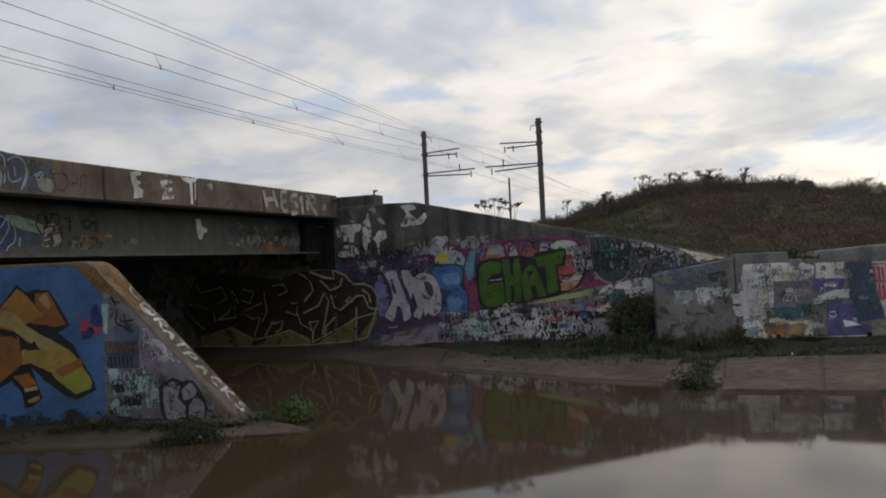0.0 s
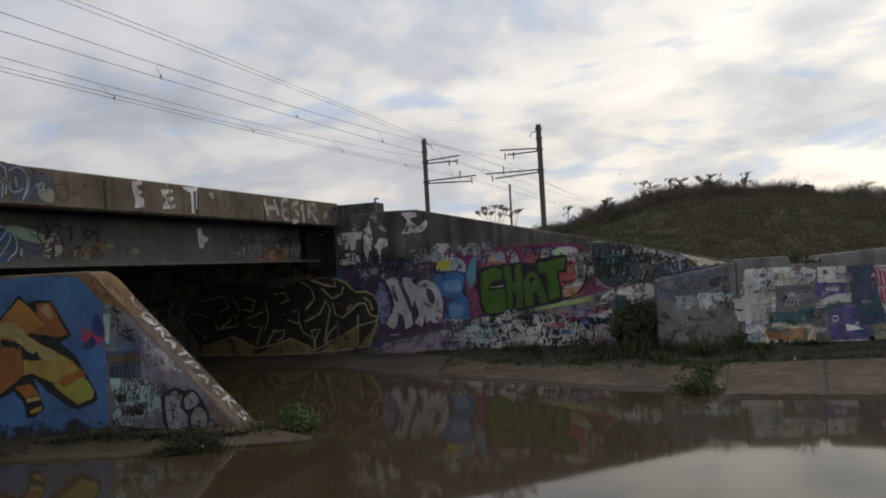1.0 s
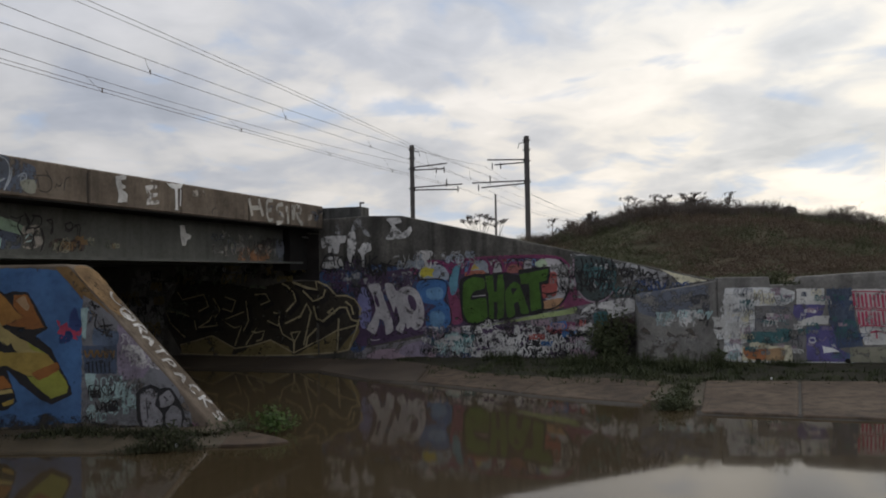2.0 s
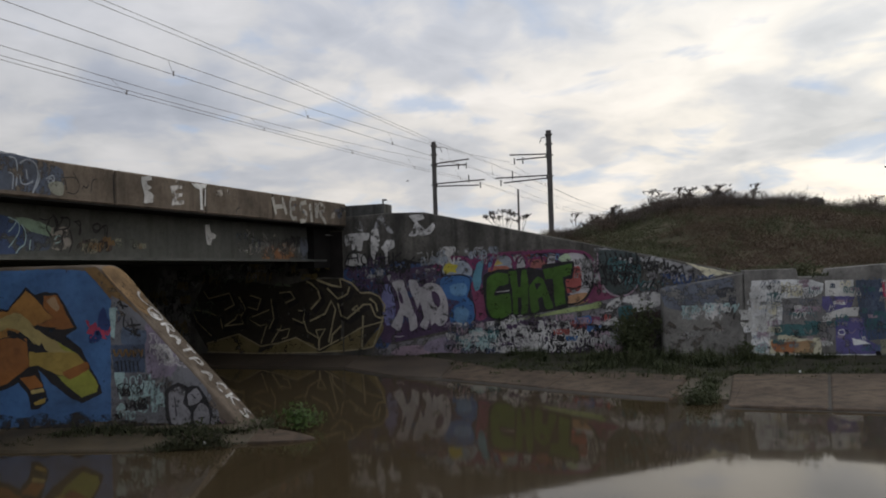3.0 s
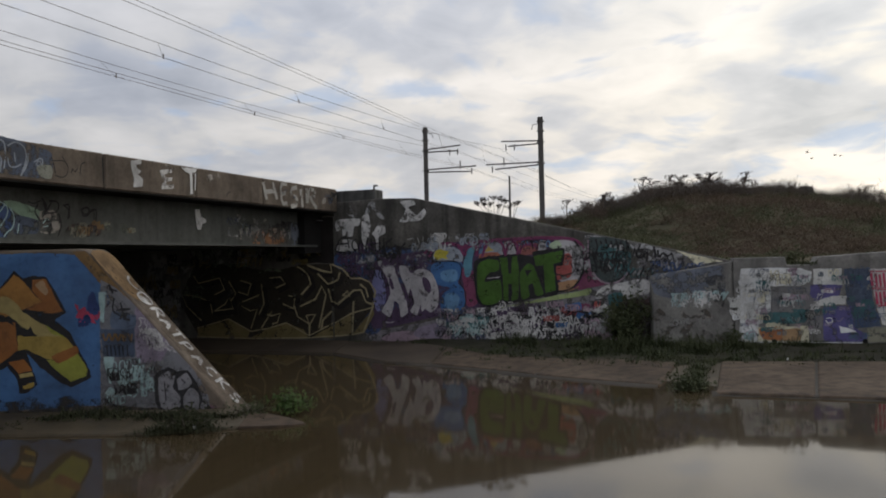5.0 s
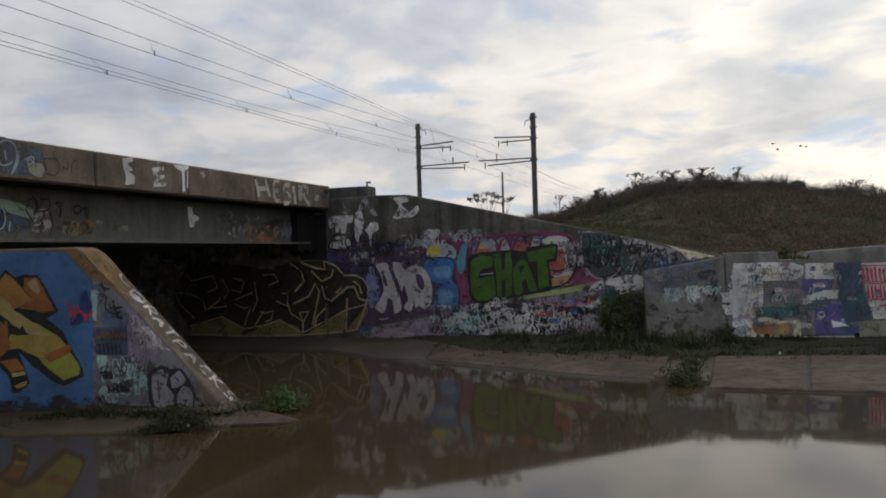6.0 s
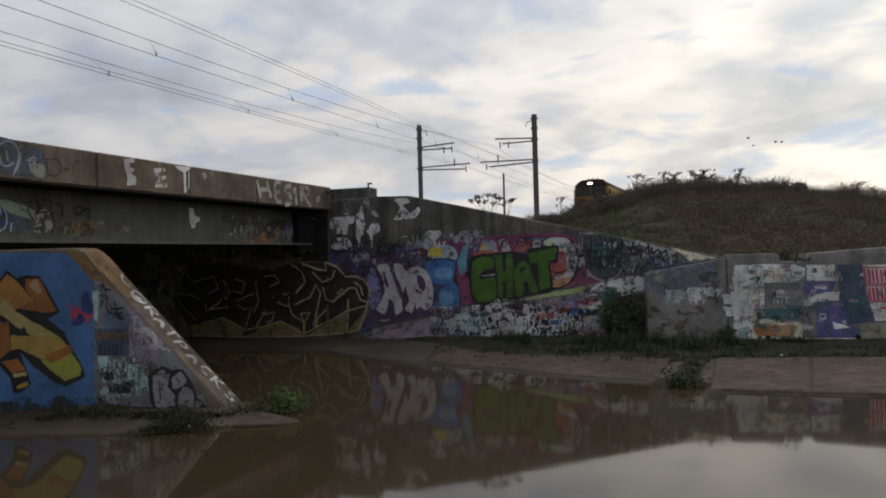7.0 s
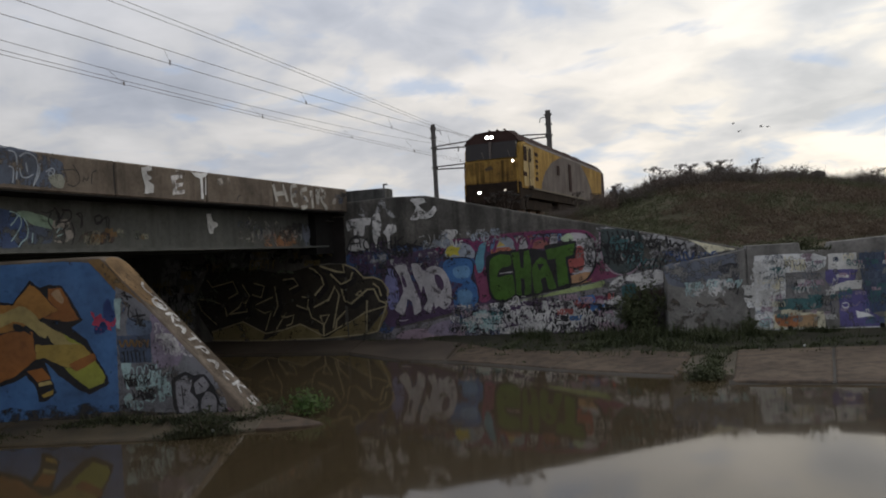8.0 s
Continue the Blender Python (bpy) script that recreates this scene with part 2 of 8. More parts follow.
CREST = [(3.4, 2.9), (4.3, 3.12), (5.7, 3.4), (6.6, 3.72), (7.2, 3.84), (8.0, 3.98), (9.4, 4.06), (11.1, 4.02), (12.0, 3.92), (13.0, 3.68), (13.6, 3.58), (14.7, 3.46), (15.8, 3.18), (19.0, 2.8)]       # the mound's crest line


def ground_z(x, y):
    far = line_y(SHORE, x)
    rel = Vector((x, y, 0)) - Vector((TRACK_P.x, TRACK_P.y, 0))
    side = rel.dot(TN)
    if y >= far - 0.02:
        z = line_y(WALLTOP, x)
        d = y - far
        z += smooth(0, 14, d) * (3.05 - z) * 0.8
        # the scrub-covered mound between creek and line
        hill = math.exp(-((y - 28.5) / 6.5) ** 2)
        crest = line_y(CREST, x)
        z = max(z, z * (1 - hill) + crest * hill) if y > far + 1 else z
        z += 0.12 * noise.noise((x * 0.5, y * 0.5, 0)) * smooth(0.5, 4, d)
        bank = smooth(6.5, 3.2, side) * smooth(-24, -14, side)
        z = z * (1 - bank) + (RAIL_Z - 0.45 + GRADE * min(240, max(-40, (y - 37) / TU.y))) * bank
        return z
    # bed of the creek and the camera's own bank
    near = smooth(4.6, 1.5, y)
    return -0.7 + near * 1.2 + 0.6 * smooth(-14, -24, x) + 0.06 * noise.noise((x, y, 0))


def build_ground():
    bm = bmesh.new()
    xs = sorted(set([-900, -500, -250, -120, -70, -45, -30] + [round(-22 + 0.6 * i, 2) for i in range(94)] + [40, 55, 80, 130, 250, 500, 900]))
    ys = sorted(set([-400, -150, -60, -25, -12] + [round(-6 + 0.6 * i, 2) for i in range(90)] + [52, 58, 66, 80, 100, 130, 180, 260, 400, 800, 1800]))
    grid = []
    for y in ys:
        row = []
        for x in xs:
            yy = y
            far = line_y(SHORE, x)
            if abs(y - far) < 0.31:
                yy = far
            row.append(bm.verts.new((x, yy, ground_z(x, yy))))
        grid.append(row)
    for r0, r1 in zip(grid, grid[1:]):
        for i in range(len(xs) - 1):
            bm.faces.new((r0[i], r0[i + 1], r1[i + 1], r1[i]))
    return tagged(finish("ground", bm, M_GROUND, smooth=True), "rough grassy ground with a scrub mound beside the line", "ground", kind="structure")


build_ground()


def build_water():
    bm = bmesh.new()
    far = [(-40, 34), (-12, 23.0), (-2.5, 19.5), (6, 16.4), (9, 15.5), (40, 9.5)]
    a = [bm.verts.new((x, 2.2, WATER_Z)) for x, y in far]
    b = [bm.verts.new((x, y, WATER_Z)) for x, y in far]
    for i in range(len(far) - 1):
        bm.faces.new((a[i], a[i + 1], b[i + 1], b[i]))
    tagged(finish("water", bm, M_WATER), "still muddy brown creek water mirroring the walls", "water", kind="structure")


build_water()

# ---------- walls ----------


WALLS = {}


def build_walls():
    # far abutment under the deck
    w = thing("wall_abutment", "sooty concrete abutment wall in shade under the bridge", "wall", kind="structure")
    bm = bmesh.new()
    UNDER.slab(bm, [(0, -0.6), (10.09, -0.6), (10.09, 3.2), (0, 3.2)], -0.6, 0)
    part("wall_face", bm, M_UNDER, w)
    # far wing wall, falling to the right
    g = thing("wall_wing", "tall graffiti-covered concrete wing wall with a sloping top", "wall", kind="structure")
    bm = bmesh.new()
    WING.slab(bm, [(0, -0.6), (9.2, -0.6), (9.2, 1.9), (8.9, 1.95), (2.1, 3.53), (1.2, 3.56), (0, 3.52)], -0.45, 0)
    bevel(bm, 0.02)
    part("wall_face", bm, M_WALL, g)
    bm = bmesh.new()
    WING.slab(bm, [(0.02, 3.5), (1.1, 3.53), (1.1, 3.79), (0.02, 3.79)], -0.5, -0.03)
    bevel(bm, 0.015)
    part("parapet_block", bm, M_DARK_CONC, g, "dark weathered concrete block on the wall's high end")
    # low wall
    r = thing("wall_creek", "low concrete creek wall patched with white and purple paint", "wall", kind="structure")
    bm = bmesh.new()
    RIGHT.slab(bm, [(0.02, -0.6), (12.6, -0.6), (12.6, 2.31), (4.41, 2.1), (2.68, 2.03), (1.6, 1.965), (1.53, 1.82), (1.03, 1.82), (1.0, 1.98), (0.02, 1.975)], -0.4, 0)
    bevel(bm, 0.015)
    part("wall_face", bm, M_CREEK, r)
    bm = bmesh.new()
    prism(bm, [(5.88, 16.076), (4.347, 16.401), (4.45, 17.02), (6.1, 16.48)], -0.6, [1.93, 1.62, 1.64, 1.93])
    bevel(bm, 0.03)
    part("return_wall", bm, M_CREEK, r, "dark grey stained concrete return wall")
    # near wing wall with its raking top
    b = thing("wall_near_wing", "blue-painted concrete wing wall with a raking end", "wall", kind="structure")
    bm = bmesh.new()
    BLUE.slab(bm, [(-6, -0.6), (7.36, -0.6), (6.80, 0.05), (4.82, 2.30), (4.74, 2.345), (-6, 2.345)], -0.66, 0)
    bevel(bm, 0.035, 2)
    part("wall_face", bm, M_CONC, b)
    bm = bmesh.new()
    prism(bm, [(-16, 11.3), (-5.2, 11.3), (-9.2, 14.4), (-16, 20)], -0.6, 2.3)
    part("abutment_body", bm, M_UNDER, b)
    for s0, z0 in ((0.76, 0.3), (2.42, 0.3), (4.1, 0.3)):
        bm = bmesh.new()
        tube(bm, [RIGHT.at(s0, z0, -0.02), RIGHT.at(s0, z0, 0.035)], 0.05, 12)
        part("weep_pipe", bm, M_SOOT_SHADE, r, "dark weep-hole pipe stub")
    bm = bmesh.new()
    p = WING.at(1.0, 3.79, -0.2)
    box(bm, p.x - 0.02, p.x + 0.02, p.y - 0.02, p.y + 0.02, 3.78, 3.9)
    box(bm, p.x - 0.02, p.x + 0.09, p.y - 0.015, p.y + 0.015, 3.87, 3.91)
    part("steel_peg", bm, M_MAST, g)
    WALLS.update(under=w, wing=g, right=r, ret=r, blue=b, rake=b)


build_walls()

# ---------- bridge ----------


def build_bridge():
    b = thing("rail_bridge", "old rail bridge with a stained concrete parapet over steel girders", "bridge", kind="structure")
    joints = [-26.0, -20.2, -14.6, -7.35, -5.15, -3.0, -1.35, 0.2]
    for s0, s1 in zip(joints, joints[1:]):
        bm = bmesh.new()
        BRIDGE.slab(bm, [(s0 + 0.012, 3.29), (s1 - 0.012, 3.29), (s1 - 0.012, 3.83), (s0 + 0.012, 3.83)], -0.35, 0)
        bevel(bm, 0.02)
        part("parapet_panel", bm, M_CONC, b)
    # deck slab behind, near-black so that its colour holds the shade below
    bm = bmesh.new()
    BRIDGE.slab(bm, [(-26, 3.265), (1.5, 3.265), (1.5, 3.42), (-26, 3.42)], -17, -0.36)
    part("deck", bm, M_SOOT_SHADE, b, "deck slab black with soot and painted shade")
    # thin sheet added under the parapet, its black standing in for the overhang's shade
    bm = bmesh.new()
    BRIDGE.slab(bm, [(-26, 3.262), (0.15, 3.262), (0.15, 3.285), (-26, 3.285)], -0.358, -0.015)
    part("soffit_shade", bm, M_SOOT_SHADE, b, "underside of the parapet, black with soot and painted shade")
    for k, d in enumerate((-0.62, -2.3, -4.4, -6.6, -8.8, -11, -13.2, -15.4)):
        bm = bmesh.new()
        BRIDGE.slab(bm, [(-26, 2.5), (-0.05, 2.5), (-0.05, 3.262), (-26, 3.262)], d - 0.03, d)
        girder = part("girder", bm, M_STEEL, b, "grey steel plate girder")
        bm = bmesh.new()
        BRIDGE.slab(bm, [(-26, 2.455), (-0.05, 2.455), (-0.05, 2.5), (-26, 2.5)], d - 0.2, d + 0.2)
        part("bottom_flange", bm, M_STEEL, girder)
    # bearing block in the dark end, that shade put into its near-black colour
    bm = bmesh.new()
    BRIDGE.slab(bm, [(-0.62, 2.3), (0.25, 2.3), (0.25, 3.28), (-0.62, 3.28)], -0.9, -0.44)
    part("end_diaphragm", bm, M_SOOT_SHADE, b)
    WALLS.update(para=b, web=b)


build_bridge()

# ---------- aprons ----------


def build_aprons():
    a = thing("pavement_apron", "silty concrete apron slabs along the far water's edge", "pavement", kind="structure")
    edge = [(-12.0, 21.2), (-5.25, 18.25), (-3.87, 17.8), (-2.35, 17.27), (-1.08, 15.53), (-0.23, 15.12), (0.67, 14.34), (1.54, 13.43), (2.33, 12.75), (3.02, 12.24), (3.28, 12.09)]
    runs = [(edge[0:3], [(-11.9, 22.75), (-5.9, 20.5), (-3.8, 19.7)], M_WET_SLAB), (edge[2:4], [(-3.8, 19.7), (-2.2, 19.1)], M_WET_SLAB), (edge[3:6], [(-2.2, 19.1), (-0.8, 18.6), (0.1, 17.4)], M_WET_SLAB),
            (edge[5:8], [(0.1, 17.4), (0.87, 15.85), (2.21, 14.86)], M_SLAB), (edge[7:11], [(2.23, 14.86), (2.85, 14.68), (3.35, 14.5), (4.1, 13.94)], M_SLAB),
            ([(3.93, 11.5), (3.82, 11.33), (3.88, 11.23), (4.06, 11.15), (5.035, 10.80)], [(4.86, 13.95), (5.1, 13.9), (6.375, 13.657)], M_SLAB), ([(5.055, 10.792), (7.5, 9.9)], [(6.4, 13.65), (9.3, 13.1)], M_SLAB),
            ([(7.54, 9.88), (11.0, 8.75)], [(9.34, 13.1), (13.3, 12.3)], M_SLAB), ([(11.04, 8.73), (18.0, 6.5)], [(13.35, 12.3), (20.0, 11.0)], M_SLAB)]
    for front, back, mat in runs:
        plan = front + back[::-1]
        bm = bmesh.new()
        prism(bm, plan, -0.6, [0.135] * len(front) + [0.205] * len(back))
        bevel(bm, 0.05, 3)
        part("slab", bm, mat, a)
    # earth between the slabs and the foot of the walls, and in the open joint
    bm = bmesh.new()
    inner = [(-0.8, 18.5), (0.1, 17.3), (0.9, 15.8), (2.2, 14.8), (3.4, 14.4), (4.2, 13.85), (4.9, 13.85), (6.4, 13.55), (9.3, 13.0), (13.3, 12.2), (20, 10.9)]
    outer = [(-0.7, 18.72), (0.9, 18.2), (2.2, 17.75), (3.2, 17.4), (4.0, 17.1), (4.6, 16.45), (5.85, 16.2), (7.2, 15.85), (9.5, 15.4), (13.4, 14.6), (20.0, 13.3)]
    for k in range(len(inner) - 1):
        p0, p1, q0, q1 = inner[k], inner[k + 1], outer[k], outer[k + 1]
        for i in range(6):
            for j in range(5):
                def spot(u, v):
                    x = (p0[0] * (1 - u) + p1[0] * u) * (1 - v) + (q0[0] * (1 - u) + q1[0] * u) * v
                    y = (p0[1] * (1 - u) + p1[1] * u) * (1 - v) + (q0[1] * (1 - u) + q1[1] * u) * v
                    return bm.verts.new((x, y, 0.17 + 0.1 * v + 0.05 * noise.noise((x * 2.2, y * 2.2, 5))))
                u0, u1, v0, v1 = i / 6, (i + 1) / 6, j / 5, (j + 1) / 5
                bm.faces.new((spot(u0, v0), spot(u1, v0), spot(u1, v1), spot(u0, v1)))
    bmesh.ops.remove_doubles(bm, verts=bm.verts[:], dist=0.001)
    part("verge", bm, M_VERGE, a, "dark silty earth at the foot of the walls", True)
    bm = bmesh.new()
    prism(bm, [(3.26, 12.05), (3.55, 11.62), (3.84, 11.22), (4.88, 13.97), (4.08, 13.97)], -0.6, [0.06, 0.05, 0.06, 0.17, 0.17])
    part("joint_silt", bm, M_MUD, a, "muddy silt in the open joint")
    for p0, p1 in (((5.045, 10.80), (6.385, 13.65)), ((7.52, 9.9), (9.32, 13.1)), ((1.55, 13.45), (2.22, 14.86))):
        bm = bmesh.new()
        prism(bm, [(p0[0] - 0.05, p0[1] + 0.02), (p0[0] + 0.05, p0[1]), (p1[0] + 0.05, p1[1]), (p1[0] - 0.05, p1[1])], -0.2, [0.112, 0.112, 0.182, 0.182])
        part("joint_silt", bm, M_WET_SILT, a)
    # wet silt left along the slabs' front edges; its dark paints their reflected shade
    rng = random.Random(77)
    outer, inner = [], []
    for p, q in zip(edge[1:10], edge[2:]):
        for k in range(12):
            f = k / 12
            x, y = p[0] + (q[0] - p[0]) * f, p[1] + (q[1] - p[1]) * f
            w = 0.13 + 0.16 * noise.noise((x * 1.3, y, 4)) + rng.uniform(0, 0.04)
            outer.append((x - 0.66 * w, y - 0.75 * w))
            inner.append((x + 0.1, y + 0.12))
    # a narrower line under the outer slabs
    foot = [(3.78, 11.24), (5.04, 10.78), (7.5, 9.88), (11.0, 8.73)]
    bm = bmesh.new()
    for p, q in zip(foot, foot[1:]):
        for k in range(10):
            cut = [(p[0] + (q[0] - p[0]) * f, p[1] + (q[1] - p[1]) * f) for f in (k / 10, (k + 1) / 10)]
            ws = [0.05 + 0.06 * (0.5 + noise.noise((x * 2.1, y, 8))) for x, y in cut]
            lo = [bm.verts.new((x - 0.3 * w, y - 0.95 * w, 0.06)) for (x, y), w in zip(cut, ws)]
            hi = [bm.verts.new((x + 0.03, y + 0.09, 0.132)) for x, y in cut]
            bm.faces.new((lo[0], lo[1], hi[1], hi[0]))
    bmesh.ops.remove_doubles(bm, verts=bm.verts[:], dist=0.001)
    part("silt_line", bm, M_WET_SILT, a, "dark wet silt along the slab edges", True)
    bm = bmesh.new()
    front = [bm.verts.new((x, y, 0.04)) for x, y in outer]
    lip = [bm.verts.new((x * 0.6 + u * 0.4, y * 0.6 + v * 0.4, 0.112)) for (x, y), (u, v) in zip(outer, inner)]
    rear = [bm.verts.new((x, y, 0.13)) for x, y in inner]
    for i in range(len(front) - 1):
        bm.faces.new((front[i], front[i + 1], lip[i + 1], lip[i]))
        bm.faces.new((lip[i], lip[i + 1], rear[i + 1], rear[i]))
    part("silt_line", bm, M_WET_SILT, a, "dark wet silt along the slab edges", True)
    n = thing("pavement_near_bank", "silty concrete ledge under the blue wing wall", "pavement", kind="structure")
    for x0, x1, ya, yb in ((-14, -5.95, 9.48, 9.58), (-5.95, -3.47, 9.62, 9.5), (-3.4, -2.5, 9.56, 9.75)):
        bm = bmesh.new()
        prism(bm, [(x0, ya), (x1, yb), (x1, 10.9 if x1 < -2 else 10.55), (x0, 10.9)], -0.6, [0.125, 0.125, 0.2, 0.2])
        bevel(bm, 0.03, 2)
        part("slab", bm, M_MUD, n)
    # rounded silty tip of the ledge
    bm = bmesh.new()
    tip = [(-2.5, 9.73), (-2.25, 9.71), (-2.01, 9.75), (-1.82, 9.83), (-1.7, 9.91), (-1.76, 10.02), (-1.96, 10.16), (-2.2, 10.3), (-2.5, 10.45)]
    prism(bm, tip, -0.6, [0.125, 0.13, 0.125, 0.115, 0.105, 0.115, 0.14, 0.16, 0.18])
    bevel(bm, 0.015, 2)
    part("slab", bm, M_SLAB, n)


build_aprons()

# ---------- the line ----------


def build_line():
    for k, side in enumerate((0.0, -4.9, -8.7)):
        t = thing("railway_track", "railway track of steel rails on sleepers in ballast", "track", group="parallel tracks", kind="structure")
        for s0, s1, foot in ((-70, -18.5, -0.2), (-18.4, 240, -0.45)):
            bm = bmesh.new()
            prof = [(side - 1.5 + foot, foot), (side + 1.5 - foot, foot), (side + 1.35, -0.17), (side - 1.35, -0.17)]
            solid(bm, [on_track(s0, p, z) for p, z in prof], [on_track(s1, p, z) for p, z in prof])
            part("ballast", bm, M_BALLAST, t)
            for g in (-0.76, 0.76):
                bm = bmesh.new()
                prof = [(g - 0.07, -0.16), (g + 0.07, -0.16), (g + 0.015, -0.12), (g + 0.035, 0.0), (g - 0.035, 0.0), (g - 0.015, -0.12)]
                solid(bm, [on_track(s0, side + p, z) for p, z in prof], [on_track(s1, side + p, z) for p, z in prof])
                part("rail", bm, M_RAIL, t)
        bm = bmesh.new()
        for i in range(200):
            s0 = -60 + i * 0.7
            solid(bm, [on_track(s0, side - 1.3, -0.25), on_track(s0 + 0.25, side - 1.3, -0.25), on_track(s0 + 0.25, side - 1.3, -0.135), on_track(s0, side - 1.3, -0.135)],
                  [on_track(s0, side + 1.3, -0.25), on_track(s0 + 0.25, side + 1.3, -0.25), on_track(s0 + 0.25, side + 1.3, -0.135), on_track(s0, side + 1.3, -0.135)])
        tagged(part("sleeper_row", bm, M_SLAB, t), kind="stuff")


build_line()


def build_mast(base, way):
    """Overhead-line mast with two double arms that reach over its track."""
    m = thing("overhead_line_mast", "dark weathered steel overhead-line mast with double cantilever arms", "mast", group="overhead-line masts", at=base)
    bm = bmesh.new()
    for x0, x1, y0, y1 in ((-0.17, 0.17, -0.17, -0.11), (-0.17, 0.17, 0.11, 0.17), (-0.04, 0.04, -0.11, 0.11)):
        box(bm, x0, x1, y0, y1, 0, 8.75)
    part("post", bm, M_MAST, m)
    up = Vector((0, 0, 1))
    for z0, reach, rise in ((6.95, 2.9, 0.02), (5.42, 4.1, -0.08)):
        for dz, dy, cut, fan in ((0.07, -0.2, 1.0, 0.14), (-0.07, 0.2, 0.86, -0.06)):
            bm = bmesh.new()
            a = up * (z0 + dz) + TU * dy
            b = a + way * (reach * cut) + up * (rise + fan)
            tube(bm, [a, b], 0.05)
            arm = part("arm", bm, M_MAST, m)
        for f in (0.68, 0.9):
            bm = bmesh.new()
            a = up * z0 + way * reach * f
            k = 0.6 if z0 < 6 and f < 0.8 else -0.45
            tube(bm, [a, a + up * k], 0.045)
            part("insulator", bm, M_MAST, arm)
    for z in (8.45, 7.75, 6.95, 5.42):
        bm = bmesh.new()
        box(bm, -0.24, 0.24, -0.2, 0.2, z - 0.05, z + 0.05)
        part("bracket", bm, M_MAST, m)
    bm = bmesh.new()
    tube(bm, [up * 8.3 + way * 0.1, up * 8.25 + way * 0.55, up * 7.9 + way * 0.65], 0.03, 5)
    part("feeder_bracket", bm, M_MAST, m)
    return m


MAST_L, MAST_R = Vector((-0.9, 61.0, 3.4)), Vector((7.46, 57.5, 3.4))
for shift in (0.0, 77.0, -64.0):
    for base, way in ((MAST_L, TN), (MAST_R, -TN)):
        build_mast(base + TU * shift, way)


def sagging(a, heading, z, sag, span=64.0):
    """Points of a wire from a mast back over the bridge and on to the next mast beyond."""
    d = Vector((math.sin(radians(heading)), math.cos(radians(heading)), 0))
    pts = []
    for k in (-1, 0):
        for i in range(16):
            f = i / 16
            p = Vector((a[0], a[1], 0)) + d * ((k + f) * span)
            pts.append(Vector((p.x, p.y, z - 4 * sag * f * (1 - f))))
    return pts


def build_wires():
    runs = [("catenary", (4.51, 58.5), 21.5, 10.11, 1.05), ("contact", (4.68, 58.5), 21.5, 8.80, 0.20),
            ("catenary", (1.91, 60.3), 21.5, 10.12, 1.12), ("contact", (2.47, 60.3), 21.5, 8.80, 0.34),
            ("auxiliary", (2.2, 60.3), 21.5, 9.0, 0.33), ("feeder", (-0.80, 61.0), 19.9, 11.98, -0.28), ("feeder", (-0.60, 61.0), 19.6, 12.1, -0.2)]
    lines = []
    for kind_word, a, heading, z, sag in runs:
        w = thing("overhead_wire", "thin dark overhead " + kind_word + " wire strung between masts", "wire", group="overhead wires")
        bm = bmesh.new()
        pts = sagging(a, heading, z, sag)
        lines.append(pts)
        tube(bm, pts, 0.0095 if kind_word != "feeder" else 0.011, 4)
        part("conductor", bm, M_WIRE, w)
        if kind_word == "contact":
            for i in range(1, 16, 2):
                bm = bmesh.new()
                tube(bm, [lines[-2][i], pts[i]], 0.006, 3)
                dropper = part("dropper", bm, M_WIRE, w)
                bm = bmesh.new()
                tube(bm, [pts[i] + Vector((0, 0, 0.12)), pts[i] - Vector((0, 0, 0.04))], 0.02, 5)
                part("clamp", bm, M_WIRE, dropper)


build_wires()


def build_pole(name, label, base, height, r):
    p = thing(name, label, "pole", at=base)
    bm = bmesh.new()
    tube(bm, [(0, 0, 0), (0, 0, height * 0.5), (0.01, 0, height)], [r, r * 0.9, r * 0.75], 8)
    part("shaft", bm, M_MAST, p)
    bm = bmesh.new()
    tube(bm, [(0, 0, height), (0, 0, height + 0.05)], r * 0.85, 8)
    part("cap", bm, M_MAST, p)
    return p


build_pole("line_pole", "thin dark lineside pole beside the tracks", (5.36, 60.0, 3.3), 4.85, 0.09)
build_pole("fence_post", "short dark post among the brush on the mound", (5.61, 27.0, 3.15), 0.95, 0.055)
build_pole("line_pole", "dark lineside pole behind the scrub mound", (21.2, 40.0, 2.9), 2.0, 0.085)

# ---------- locomotive ----------
M_YELLOW = surface("grimy_yellow_paint", [(0.12, 0.066, 0.02), (0.30, 0.18, 0.04), (0.44, 0.29, 0.08)], rough=0.75, scale=0.9, bump=0.04, streak=0.5, spec=0.12)
M_GREY = surface("dusty_grey_paint", [(0.07, 0.056, 0.05), (0.12, 0.10, 0.092), (0.165, 0.14, 0.13)], rough=0.75, scale=0.8, bump=0.04, streak=0.3, spec=0.12)
M_BLACK = surface("sooty_black_paint", [(0.02, 0.011, 0.01), (0.036, 0.02, 0.018), (0.05, 0.029, 0.025)], rough=0.9, scale=1.5, bump=0.1, spec=0.1)
M_PALE_YELLOW = surface("dusty_pale_yellow_paint", [(0.22, 0.15, 0.06), (0.38, 0.28, 0.13), (0.5, 0.39, 0.2)], rough=0.75, scale=1.1, bump=0.04, streak=0.45, spec=0.12)
M_GRIME = surface("oily_underframe", [(0.012, 0.009, 0.007), (0.024, 0.017, 0.013), (0.038, 0.027, 0.019)], rough=0.95, scale=2.5, bump=0.3, spec=0.08)
M_NOSE = surface("dirt_splashed_yellow_paint", [(0.06, 0.036, 0.018), (0.21, 0.125, 0.035), (0.36, 0.225, 0.06)], rough=0.8, scale=1.3, bump=0.05, streak=0.75, spec=0.1)
M_GLASS = surface("dark_cab_glass", [(0.02, 0.017, 0.017), (0.035, 0.03, 0.03)], rough=0.3, scale=1, bump=0, spec=0.18)
